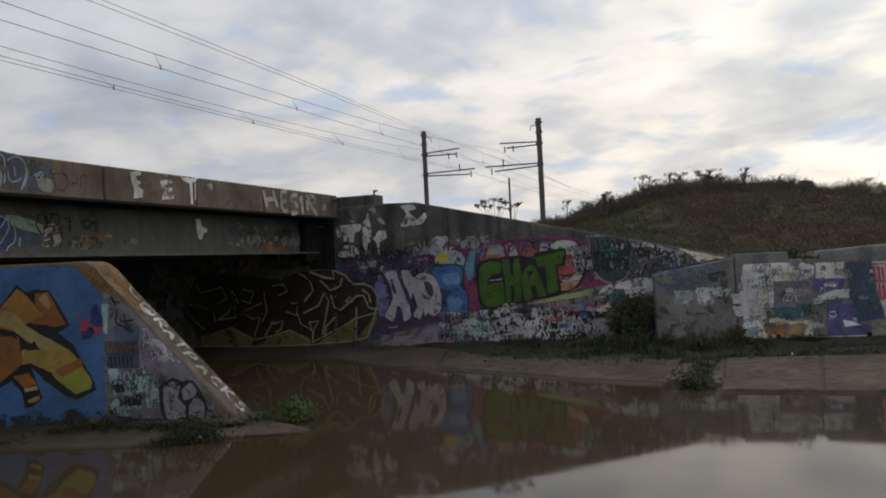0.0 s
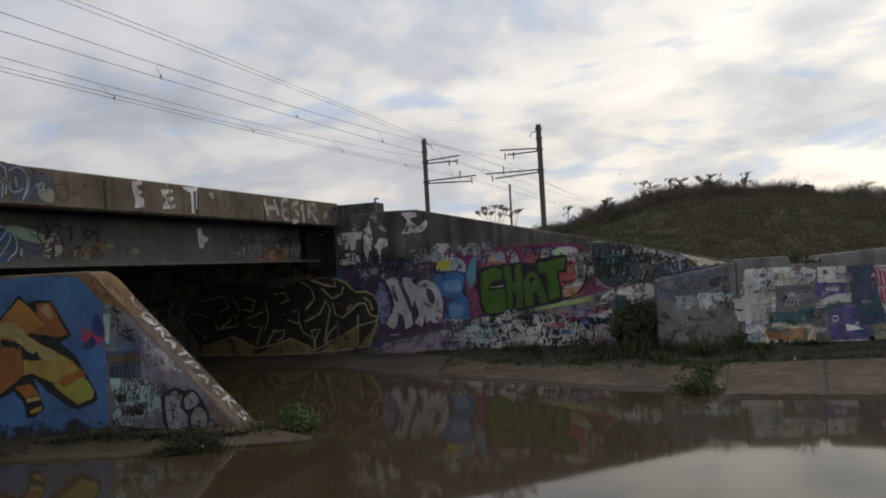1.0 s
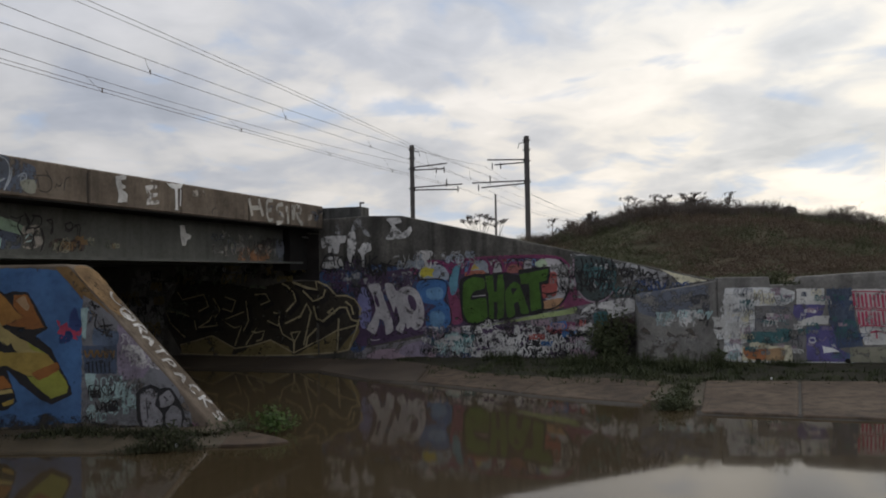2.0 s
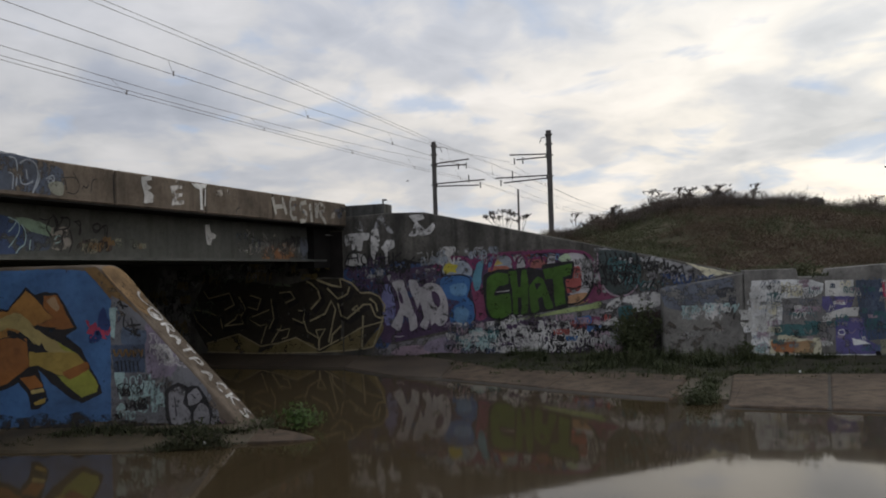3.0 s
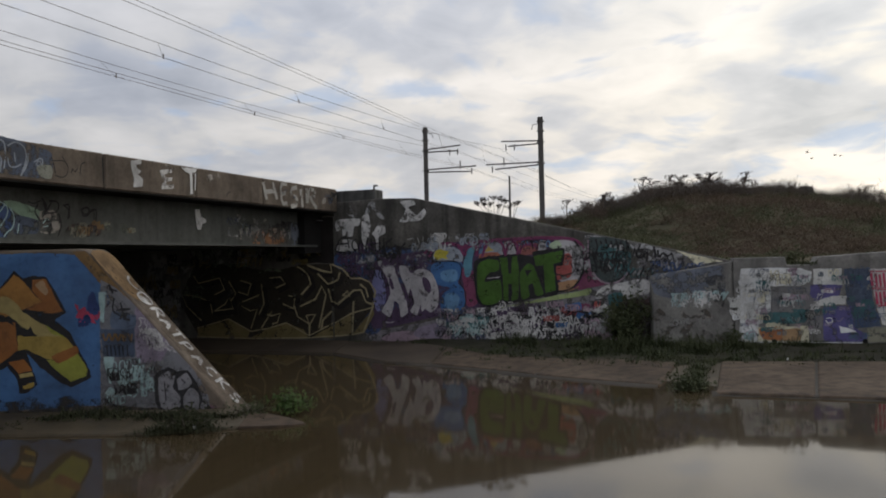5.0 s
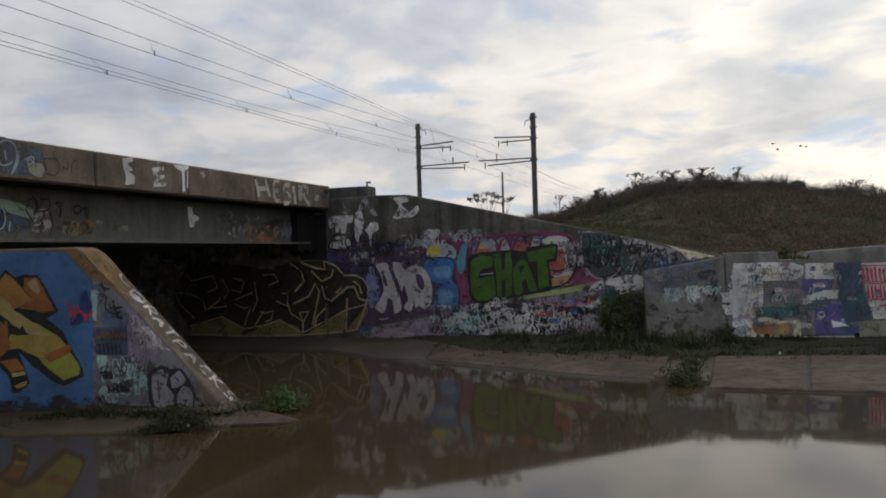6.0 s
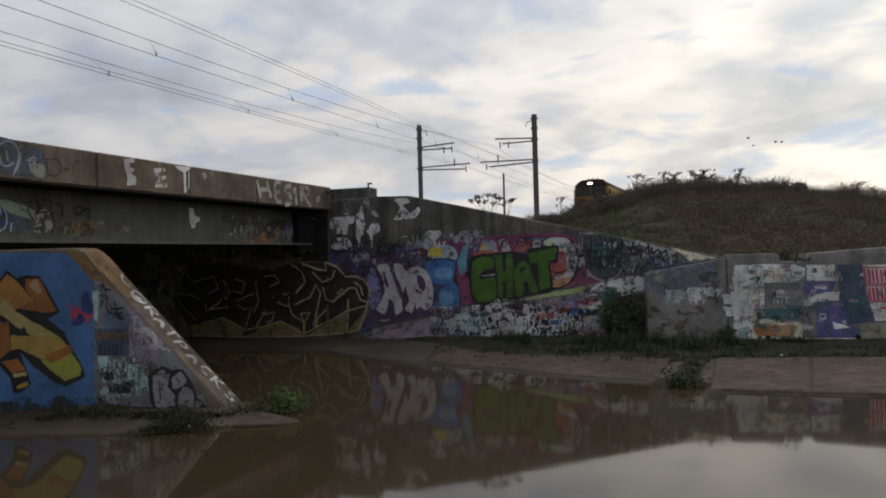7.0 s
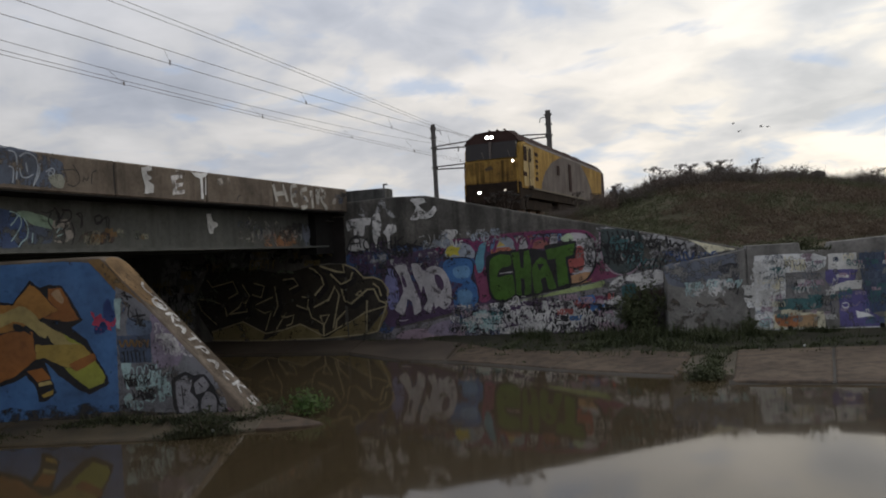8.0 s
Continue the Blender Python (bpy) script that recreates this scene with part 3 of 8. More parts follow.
M_LAMP = glow_material("headlight_glow", (1.0, 0.95, 0.86), 14)
M_LAMP_DIM = glow_material("marker_glow", (0.9, 0.8, 0.65), 0.5)


def build_loco():
    l = thing("diesel_locomotive", "yellow and grey diesel locomotive with lit headlights on the track", "locomotive")
    LEN, W = 20.6, 1.41

    def section(y, w, top, shoulder, low=1.45):
        return [(-w, y, low), (w, y, low), (w, y, shoulder), (w * 0.86, y, shoulder + 0.22), (w * 0.62, y, top - 0.05), (0, y, top),
                (-w * 0.62, y, top - 0.05), (-w * 0.86, y, shoulder + 0.22), (-w, y, shoulder)]

    def hull(rings, mat, name, label=""):
        bm = bmesh.new()
        vs = [[bm.verts.new(p) for p in r] for r in rings]
        for a, b in zip(vs, vs[1:]):
            for i in range(len(a)):
                bm.faces.new((a[i], a[(i + 1) % len(a)], b[(i + 1) % len(b)], b[i]))
        bm.faces.new(vs[0])
        bm.faces.new(vs[-1][::-1])
        bmesh.ops.recalc_face_normals(bm, faces=bm.faces[:])
        return part(name, bm, mat, l, label)

    # body: engine hood and cab in one cowl
    hull([section(-LEN, W - 0.12, 4.08, 3.5), section(-LEN + 0.35, W, 4.14, 3.58), section(-3.0, W, 4.14, 3.58), section(-1.15, W, 4.2, 3.6)], M_GREY, "body")
    # cab front, raked at the windscreen
    hull([section(-1.16, W + 0.004, 4.16, 3.6), section(-0.62, W + 0.004, 4.1, 3.5), section(-0.30, W - 0.05, 3.85, 3.3), section(-0.16, W - 0.12, 3.45, 2.9), section(-0.02, W - 0.16, 2.78, 2.3)], M_YELLOW, "cab", "grimy yellow cab")
    # roof shell
    bm = bmesh.new()
    for y0, y1, t in ((-LEN + 0.1, -1.1, 4.16),):
        solid(bm, [(-1.24, y0, 3.80), (1.24, y0, 3.80), (0.9, y0, 4.12), (0, y0, t + 0.03), (-0.9, y0, 4.12)], [(-1.24, y1, 3.80), (1.24, y1, 3.80), (0.9, y1, 4.14), (0, y1, t + 0.06), (-0.9, y1, 4.14)])
    part("roof", bm, M_BLACK, l, "soot-black roof")
    bm = bmesh.new()
    solid(bm, [(-1.36, -1.2, 3.66), (1.36, -1.2, 3.66), (1.2, -1.2, 3.92), (0.86, -1.2, 4.24), (0, -1.2, 4.30), (-0.86, -1.2, 4.24), (-1.2, -1.2, 3.92)],
          [(-1.33, -0.16, 3.62), (1.33, -0.16, 3.62), (1.16, -0.18, 3.86), (0.8, -0.3, 4.14), (0, -0.32, 4.2), (-0.8, -0.3, 4.14), (-1.16, -0.18, 3.86)])
    part("cab_roof", bm, M_BLACK, l, "black cab roof over the windscreen")
    # windscreens
    for x0, x1 in ((-1.22, -0.05), (0.05, 1.22)):
        bm = bmesh.new()
        solid(bm, [(x0, 0.03, 2.86), (x1, 0.03, 2.86), (x1, -0.10, 3.62), (x0, -0.10, 3.62)], [(x0, -0.3, 2.86), (x1, -0.3, 2.86), (x1, -0.4, 3.62), (x0, -0.4, 3.62)])
        w = part("windscreen", bm, M_GLASS, l, "dark cab windscreen")
        bm = bmesh.new()
        xm = x0 + 0.25
        tube(bm, [(xm, 0.05, 2.84), (xm + 0.12, -0.0, 3.2)], 0.02, 4)
        part("wiper", bm, M_GREY, w)
    bm = bmesh.new()
    box(bm, -0.05, 0.05, -0.2, 0.035, 2.84, 3.66)
    part("centre_pillar", bm, M_GREY, l)
    # nose below the glass
    bm = bmesh.new()
    box(bm, -1.34, 1.34, -0.5, 0.02, 1.72, 2.80)
    bevel(bm, 0.09, 2)
    nose = part("nose", bm, M_NOSE, l, "dirt-splashed yellow nose panel")
    bm = bmesh.new()
    solid(bm, [(-0.12, 0.026, 2.36), (0.26, 0.026, 2.3), (0.3, 0.026, 2.44), (0.0, 0.026, 2.56)], [(-0.12, 0.03, 2.36), (0.26, 0.03, 2.3), (0.3, 0.03, 2.44), (0.0, 0.03, 2.56)])
    part("emblem", bm, surface("faded_emblem", [(0.05, 0.034, 0.02), (0.09, 0.06, 0.03)], scale=4), nose)
    bm = bmesh.new()
    box(bm, -1.36, 1.36, -0.6, 0.06, 0.45, 1.74)
    bevel(bm, 0.06, 2)
    part("pilot", bm, M_GRIME, l, "dark buffer beam and pilot plate")
    bm = bmesh.new()
    box(bm, -0.18, 0.18, 0.0, 0.55, 0.78, 1.08)
    bevel(bm, 0.04, 2)
    part("coupler", bm, M_GRIME, l)
    for x in (-1.05, -0.35, 0.35, 1.05):
        bm = bmesh.new()
        tube(bm, [(x, 0.08, 1.15), (x, 0.14, 1.1), (x, 0.15, 0.8)], 0.03, 5)
        part("brake_hose", bm, M_BLACK, l)
    for x in (-1.28, 1.28):
        bm = bmesh.new()
        tube(bm, [(x, 0.09, 1.2), (x, 0.1, 2.3)], 0.022, 5)
        part("grab_rail", bm, M_YELLOW, l)

    # lamps
    def lamp(x, y, z, r, mat, name):
        bm = bmesh.new()
        tube(bm, [(x, y - 0.12, z), (x, y, z)], r * 1.25, 14)
        h = part(name, bm, M_BLACK, l)
        bm = bmesh.new()
        tube(bm, [(x, y, z), (x, y + 0.02, z)], r, 14)
        part("lens", bm, mat, h, "glowing lens")

    lamp(-0.08, -0.06, 3.86, 0.08, M_LAMP, "headlight")
    lamp(0.14, -0.06, 3.86, 0.08, M_LAMP, "headlight")
    lamp(0.60, 0.08, 1.32, 0.065, M_LAMP, "ditch_light")
    lamp(-0.66, 0.08, 1.36, 0.06, M_LAMP_DIM, "ditch_light")
    lamp(-1.08, 0.05, 2.68, 0.045, M_LAMP, "marker_light")
    # livery on the creek side and its mirror on the other
    for sx in (-1, 1):
        x = sx * (W + 0.004)

        def panel(name, mat, pts, label="", t=0.006):
            bm = bmesh.new()
            solid(bm, [(x, y, z) for y, z in pts], [(x + sx * t, y, z) for y, z in pts])
            return part(name, bm, mat, l, label)

        panel("livery_panel", M_YELLOW, [(-1.1, 1.5), (-3.5, 1.5), (-3.7, 1.9), (-4.4, 2.45), (-5.6, 3.0), (-7.2, 3.4), (-8.2, 3.56), (-1.1, 3.58)], "yellow front sweep of the side")
        panel("cab_side", M_PALE_YELLOW, [(-0.5, 1.55), (-2.3, 1.55), (-2.3, 3.5), (-0.75, 3.5), (-0.5, 2.7)], "dusty pale yellow cab side", 0.009)
        panel("livery_panel", M_YELLOW, [(-16.4, 1.5), (-19.0, 1.5), (-19.3, 3.55), (-13.0, 3.55), (-14.5, 3.0), (-15.8, 2.2)], "yellow rear crescent of the side")
        panel("end_panel", M_BLACK, [(-19.4, 1.5), (-20.2, 1.5), (-20.2, 3.5), (-19.4, 3.5)])
        panel("sill_stripe", surface("pale_sill", [(0.10, 0.085, 0.06), (0.16, 0.135, 0.10)], scale=3), [(-1.2, 1.46), (-20.1, 1.46), (-20.1, 1.54), (-1.2, 1.54)], t=0.012)
        xx = x + sx * 0.012
        for nm, mat, y0, y1, z0, z1 in (("cab_window", M_BLACK, -0.55, -1.05, 2.72, 3.4), ("cab_door", M_PALE_YELLOW, -1.35, -1.95, 1.6, 3.5), ("door_window", M_BLACK, -1.45, -1.85, 2.7, 3.38),
                                        ("side_door", M_BLACK, -9.6, -10.2, 1.75, 3.3), ("vent", M_BLACK, -6.9, -7.4, 2.5, 3.0), ("number_box", M_BLACK, -0.45, -0.95, 2.0, 2.2),
                                        ("step_recess", M_GRIME, -1.3, -2.0, 1.46, 1.62)):
            bm = bmesh.new()
            box(bm, min(xx, xx + sx * 0.02), max(xx, xx + sx * 0.02), y1, y0, z0, z1)
            if nm != "vent":
                bevel(bm, 0.006)
            part(nm, bm, mat, l)
        for k in range(5):
            bm = bmesh.new()
            box(bm, min(x + sx * 0.012, x + sx * 0.024), max(x + sx * 0.012, x + sx * 0.024), -2.95 - 0.03 * k, -2.5 - 0.05 * ((k * 3) % 4), 1.9 + 0.3 * k, 2.08 + 0.3 * k - 0.04 * (k % 2))
            part("bar_mark", bm, M_BLACK, l)
        bm = bmesh.new()
        tube(bm, [(x, -1.22, 1.5), (x + sx * 0.07, -1.22, 1.6), (x + sx * 0.07, -1.22, 3.2), (x, -1.22, 3.3)], 0.02, 5)
        part("handrail", bm, M_GREY, l)
    # underframe, tank, bogies
    bm = bmesh.new()
    box(bm, -1.36, 1.36, -20.3, -0.55, 1.05, 1.47)
    part("underframe", bm, M_GRIME, l)
    bm = bmesh.new()
    box(bm, -1.3, 1.3, -12.0, -7.4, 0.35, 1.06)
    bevel(bm, 0.15, 2)
    part("fuel_tank", bm, M_GRIME, l)
    for yc in (-3.8, -16.8):
        bm = bmesh.new()
        for x0, x1 in ((-1.22, -1.02), (1.02, 1.22)):
            box(bm, x0, x1, yc - 2.4, yc + 2.4, 0.5, 0.95)
        box(bm, -1.02, 1.02, yc - 0.4, yc + 0.4, 0.55, 1.05)
        bogie = part("bogie", bm, M_GRIME, l)
        for dy in (-1.8, 0, 1.8):
            for x0, x1 in ((-0.83, -0.70), (0.70, 0.83)):
                bm = bmesh.new()
                tube(bm, [(x0, yc + dy, 0.5), (x1, yc + dy, 0.5)], 0.5, 20)
                part("wheel", bm, M_RAIL, bogie)
    # roof gear
    for y0, y1, h in ((-6.5, -5.2, 4.32), (-9.2, -7.6, 4.28), (-13.9, -12.2, 4.34), (-16.4, -14.8, 4.34)):
        bm = bmesh.new()
        box(bm, -0.62, 0.62, y0, y1, 4.08, h)
        bevel(bm, 0.05)
        part("roof_hatch", bm, M_BLACK, l)
    for x in (-0.35, 0.0, 0.4):
        bm = bmesh.new()
        tube(bm, [(x, -1.5, 4.2), (x, -1.5, 4.36), (x, -1.2, 4.36)], 0.04, 6)
        part("horn", bm, M_BLACK, l)
    return l


LOCO = build_loco()

# ---------- plants ----------
M_GRASS = surface("rank_grass", [(0.024, 0.032, 0.012), (0.044, 0.053, 0.02), (0.07, 0.07, 0.034)], scale=1.3, bump=0, rough=0.8)
M_SCRUB = surface("dull_winter_scrub", [(0.08, 0.056, 0.036), (0.10, 0.072, 0.046), (0.125, 0.092, 0.06)], scale=0.45, bump=0, rough=0.9)
M_SCRUB_GREEN = surface("dark_green_scrub", [(0.052, 0.057, 0.025), (0.066, 0.07, 0.032), (0.084, 0.086, 0.042)], scale=0.6, bump=0, rough=0.85)
M_LEAF = surface("bright_weed_leaf", [(0.03, 0.06, 0.012), (0.055, 0.10, 0.02), (0.08, 0.135, 0.03)], scale=3, bump=0, rough=0.6)
M_DARK_WEED = surface("dark_rank_weeds", [(0.014, 0.018, 0.007), (0.028, 0.032, 0.012), (0.046, 0.045, 0.02)], scale=1.3, bump=0, rough=0.85)
M_BRACKEN = surface("dead_bracken", [(0.085, 0.058, 0.042), (0.12, 0.085, 0.062)], scale=0.5, bump=0, rough=0.95)
M_PALE_GRASS = surface("pale_green_grass", [(0.075, 0.09, 0.035), (0.13, 0.145, 0.07), (0.17, 0.175, 0.10)], scale=1.3, bump=0, rough=0.85)
M_TWIG = surface("dead_stalk", [(0.075, 0.06, 0.05), (0.125, 0.102, 0.085)], scale=5, bump=0, rough=0.9)
M_SEED = surface("dark_seed_head", [(0.022, 0.018, 0.015), (0.04, 0.033, 0.027)], scale=9, bump=0, rough=0.95)
M_ROCK = surface("dark_boulder", [(0.03, 0.028, 0.026), (0.06, 0.056, 0.05), (0.09, 0.085, 0.078)], scale=2.5, bump=0.7)


class Soup:
    """Many small free triangles and quads, made in one go."""

    def __init__(self):
        self.v, self.f = [], []

    def blade(self, p, way, length, width):
        side = Vector((-way.y, way.x, 0))
        if side.length < 0.05:
            side = Vector((1, 0, 0))
        side = side.normalized() * width
        mid = p + way * length * 0.55 + Vector((0, 0, length * 0.06))
        n = len(self.v)
        self.v += [p - side, p + side, mid + side * 0.7, mid - side * 0.7, p + way * length - Vector((0, 0, length * 0.08))]
        self.f += [(n, n + 1, n + 2, n + 3), (n + 3, n + 2, n + 4)]

    def leaf(self, p, size, rng):
        a = Vector((rng.gauss(0, 1), rng.gauss(0, 1), rng.gauss(0, 0.7))).normalized()
        b = a.orthogonal().normalized()
        b = (b + a.cross(b) * rng.uniform(-1, 1)).normalized()
        n = len(self.v)
        self.v += [p - a * size, p + b * size * 0.45, p + a * size, p - b * size * 0.45]
        self.f.append((n, n + 1, n + 2, n + 3))

    def twig(self, p, q, r):
        d = (q - p)
        a = d.orthogonal().normalized() * r
        b = d.cross(a).normalized() * r
        n = len(self.v)
        self.v += [p + a, p - a * 0.5 + b * 0.87, p - a * 0.5 - b * 0.87, q + a * 0.5, q - a * 0.25 + b * 0.43, q - a * 0.25 - b * 0.43]
        self.f += [(n, n + 1, n + 4, n + 3), (n + 1, n + 2, n + 5, n + 4), (n + 2, n, n + 3, n + 5)]

    def done(self, name, mat, parent=None):
        me = bpy.data.meshes.new(name)
        me.from_pydata(self.v, [], self.f)
        me.materials.append(mat)
        ob = new(name, me)
        ob.parent = parent
        return ob


def tuft(soup, p, rng, n, height, spread=0.6):
    for _ in range(n):
        w = Vector((rng.gauss(0, spread), rng.gauss(0, spread), 1)).normalized()
        o = Vector((rng.gauss(0, 0.05), rng.gauss(0, 0.05), 0))
        soup.blade(p + o, w, height * rng.uniform(0.5, 1.2), rng.uniform(0.005, 0.012))


def grass_along(name, label, pts, n, height, blades, mat, jitter=0.12, seed=1):
    rng = random.Random(seed)
    s = Soup()
    for _ in range(n):
        k = rng.randrange(len(pts) - 1)
        f = rng.random()
        a, b = Vector(pts[k]), Vector(pts[k + 1])
        p = a.lerp(b, f) + Vector((rng.gauss(0, jitter), rng.gauss(0, jitter), -0.02))
        clump = noise.noise(p * 2.1)
        if clump < -0.12 and rng.random() < 0.75:
            continue
        tuft(s, p, rng, blades, height * rng.uniform(0.3, 1.15) * (0.55 + 0.9 * max(0, clump + 0.15)), 0.85)
    tagged(s.done(name, mat), label, "grass", kind="stuff")


# weeds along the foot of the walls and in the joints
grass_along("grass", "rank grass along the foot of the creek walls", [(1.6, 17.5, 0.2), (3.0, 16.6, 0.2), (3.9, 16.0, 0.2), (4.8, 15.6, 0.2), (5.8, 15.4, 0.2)], 900, 0.42, 14, M_GRASS, 0.3, 2)
grass_along("grass", "low grass fringe under the painted creek wall", [(5.8, 15.75, 0.22), (7.3, 15.4, 0.22), (9.9, 14.9, 0.22), (14, 14.0, 0.22)], 620, 0.24, 12, M_GRASS, 0.16, 3)
grass_along("grass", "patchy grass between the slabs and the walls", [(1.0, 16.6, 0.19), (2.6, 15.7, 0.19), (3.8, 14.9, 0.19), (4.9, 14.7, 0.19), (6.4, 14.5, 0.19), (9.3, 14.1, 0.19), (13, 13.3, 0.19)], 2300, 0.17, 10, M_GRASS, 0.5, 12)
grass_along("grass", "thin weeds along the foot of the wing wall", [(-2.2, 18.9, 0.2), (0.2, 18.1, 0.2), (1.8, 17.3, 0.2)], 90, 0.14, 8, M_GRASS, 0.12, 4)
grass_along("grass", "weeds and litter under the blue wing wall", [(-5.2, 10.4, 0.19), (-4.2, 10.35, 0.19), (-3.3, 10.2, 0.18), (-2.5, 10.2, 0.17)], 260, 0.12, 9, M_DARK_WEED, 0.13, 5)
grass_along("grass", "tufts of weeds on the near concrete ledge", [(-3.6, 9.56, 0.12), (-3.15, 9.62, 0.13), (-2.75, 9.72, 0.13)], 130, 0.2, 12, M_DARK_WEED, 0.08, 6)
grass_along("grass", "sparse weeds on the silty ledge", [(-7.1, 9.9, 0.15), (-5.95, 9.95, 0.15), (-5.3, 9.95, 0.15)], 150, 0.12, 10, M_DARK_WEED, 0.12, 7)
grass_along("grass", "grass in the gap between apron slabs", [(3.6, 11.6, 0.07), (3.9, 12.4, 0.1), (4.4, 13.6, 0.16)], 170, 0.2, 12, M_GRASS, 0.10, 8)
grass_along("grass", "grass spilling over the low wall's top", [(6.9, 16.1, 1.8), (7.35, 16.05, 1.8), (7.5, 16.0, 1.85)], 110, 0.30, 12, M_GRASS, 0.12, 9)
grass_along("grass", "grass along the top of the wing wall", [(3.4, 17.8, 2.3), (4.8, 17.4, 2.05), (6.4, 17.2, 1.8)], 260, 0.26, 10, M_PALE_GRASS, 0.22, 10)
grass_along("grass", "moss and weeds along the parapet's top", [(-5.6, 11.0, 3.82), (-3.2, 17.6, 3.82)], 70, 0.045, 6, M_GRASS, 0.02, 11)


def leafy_bush(name, label, at, radii, leaves, size, mat, seed, stems=14):
    rng = random.Random(seed)
    b = thing(name, label, "bush", at=at)
    s = Soup()
    tips = []
    for _ in range(stems):
        a = rng.uniform(0, math.tau)
        k = rng.uniform(0.3, 1)
        tip = Vector((math.cos(a) * radii[0] * k, math.sin(a) * radii[1] * k, radii[2] * rng.uniform(0.45, 1.15) * (1.25 - 0.5 * k)))
        s.twig(Vector((tip.x * 0.15, tip.y * 0.15, 0)), tip, 0.008)
        tips.append(tip)
    s.done("stem", M_TWIG, b)
    s = Soup()
    for _ in range(leaves):
        tip = rng.choice(tips)
        f = rng.uniform(0.3, 1.05)
        p = tip * f + Vector((rng.gauss(0, 0.09), rng.gauss(0, 0.09), rng.gauss(0, 0.07)))
        if p.z > 0:
            s.leaf(p, size * rng.uniform(0.6, 1.3), rng)
    tagged(s.done("foliage", mat, b), kind="stuff")
    return b


leafy_bush("weed_bush", "leafy green weed clump at the water's edge", (-2.02, 10.6, 0.12), (0.27, 0.2, 0.2), 700, 0.03, M_LEAF, 21)
leafy_bush("weed_bush", "low leafy green weeds on the mud spit", (-2.5, 10.4, 0.15), (0.3, 0.2, 0.11), 420, 0.026, M_GRASS, 22)
leafy_bush("shrub", "dark green shrub against the wing wall's foot", (3.86, 16.7, 0.2), (0.52, 0.3, 0.95), 2800, 0.045, M_GRASS, 23, 22)
leafy_bush("shrub", "dark green weed sprouting from the wall joint", (5.78, 15.9, 0.25), (0.13, 0.1, 0.3), 260, 0.04, M_GRASS, 24)
leafy_bush("weed_bush", "dark weeds in the gap between apron slabs", (3.64, 11.75, 0.07), (0.27, 0.4, 0.15), 1100, 0.03, M_GRASS, 25)
leafy_bush("shrub", "dark green shrub behind the low wall's gap", (7.15, 16.5, 1.75), (0.5, 0.35, 0.35), 700, 0.04, M_SCRUB_GREEN, 26)
leafy_bush("weed_bush", "dark straggling weeds on the near ledge", (-3.1, 9.66, 0.12), (0.32, 0.16, 0.18), 480, 0.03, M_DARK_WEED, 27)


for x, y, r, h, k in ((4.5, 25.6, 0.5, 0.45, 0), (5.1, 26.2, 0.6, 0.6, 1), (5.75, 26.4, 0.45, 0.36, 2), (7.3, 27.0, 0.5, 0.35, 3), (14.2, 27.2, 0.7, 0.5, 4), (15.2, 26.8, 0.7, 0.45, 5), (16.4, 26.6, 0.8, 0.4, 6)):
    leafy_bush("shrub", "half-bare brown winter shrub on the mound", (x, y, ground_z(x, y) - 0.05), (r, r * 0.8, h), 1500, 0.028, M_BRACKEN if k % 2 else M_SCRUB_GREEN, 90 + k, 60)


def hill_cover():
    """Low tangled scrub: close domes of very small leaves and short twigs, in drifts of brown and green."""
    kinds = (("scrub", "dense brown winter scrub over the mound", M_SCRUB, 2300, lambda v: v < 0.06), ("scrub", "dark green scrub patches over the mound", M_SCRUB_GREEN, 1900, lambda v: v > -0.06),
             ("scrub", "dead grey-brown bracken on the mound", M_BRACKEN, 900, lambda v: v < -0.1))
    for k, (name, label, mat, n, test) in enumerate(kinds):
        rng = random.Random(31 + k)
        s = Soup()
        made = 0
        while made < n:
            x, y = rng.uniform(2.4, 20), rng.uniform(17.2, 31)
            d = y - line_y(SHORE, x)
            if d < 0.5:
                continue
            # green along the upper shoulder, brown low on the right
            v = noise.noise((x * 0.3, y * 0.3, 3)) + 0.25 * smooth(23, 27, y) * smooth(5.5, 8, x) * smooth(14, 11, x) - 0.2 * smooth(8, 10, x) * smooth(26, 22, y) + 0.2 * smooth(2.5, 0.5, d)
            if not test(v + rng.gauss(0, 0.09)):
                continue
            rel = Vector((x, y, 0)) - Vector((TRACK_P.x, TRACK_P.y, 0))
            if rel.dot(TN) < 4.5:
                continue
            made += 1
            low = smooth(0.4, 4.0, d)
            p = Vector((x, y, ground_z(x, y) - 0.03))
            h = rng.uniform(0.1, 0.3) * (0.35 + 0.65 * low) * (1.0 + 0.8 * noise.noise((x * 0.9, y * 0.9, 7)))
            r = rng.uniform(0.16, 0.4)
            for _ in range(58):
                u, a = math.sqrt(rng.random()), rng.uniform(0, math.tau)
                q = p + Vector((math.cos(a) * u * r, math.sin(a) * u * r, h * math.sqrt(max(0.0, 1 - u * u)) * rng.uniform(0.45, 1.1)))
                s.leaf(q, rng.uniform(0.014, 0.036), rng)
            for _ in range(5):
                a = rng.uniform(0, math.tau)
                s.twig(p, p + Vector((math.cos(a) * r * 0.7, math.sin(a) * r * 0.7, h * rng.uniform(0.8, 1.5))), 0.004)
        tagged(s.done(name, mat), label, "scrub", kind="stuff")


hill_cover()


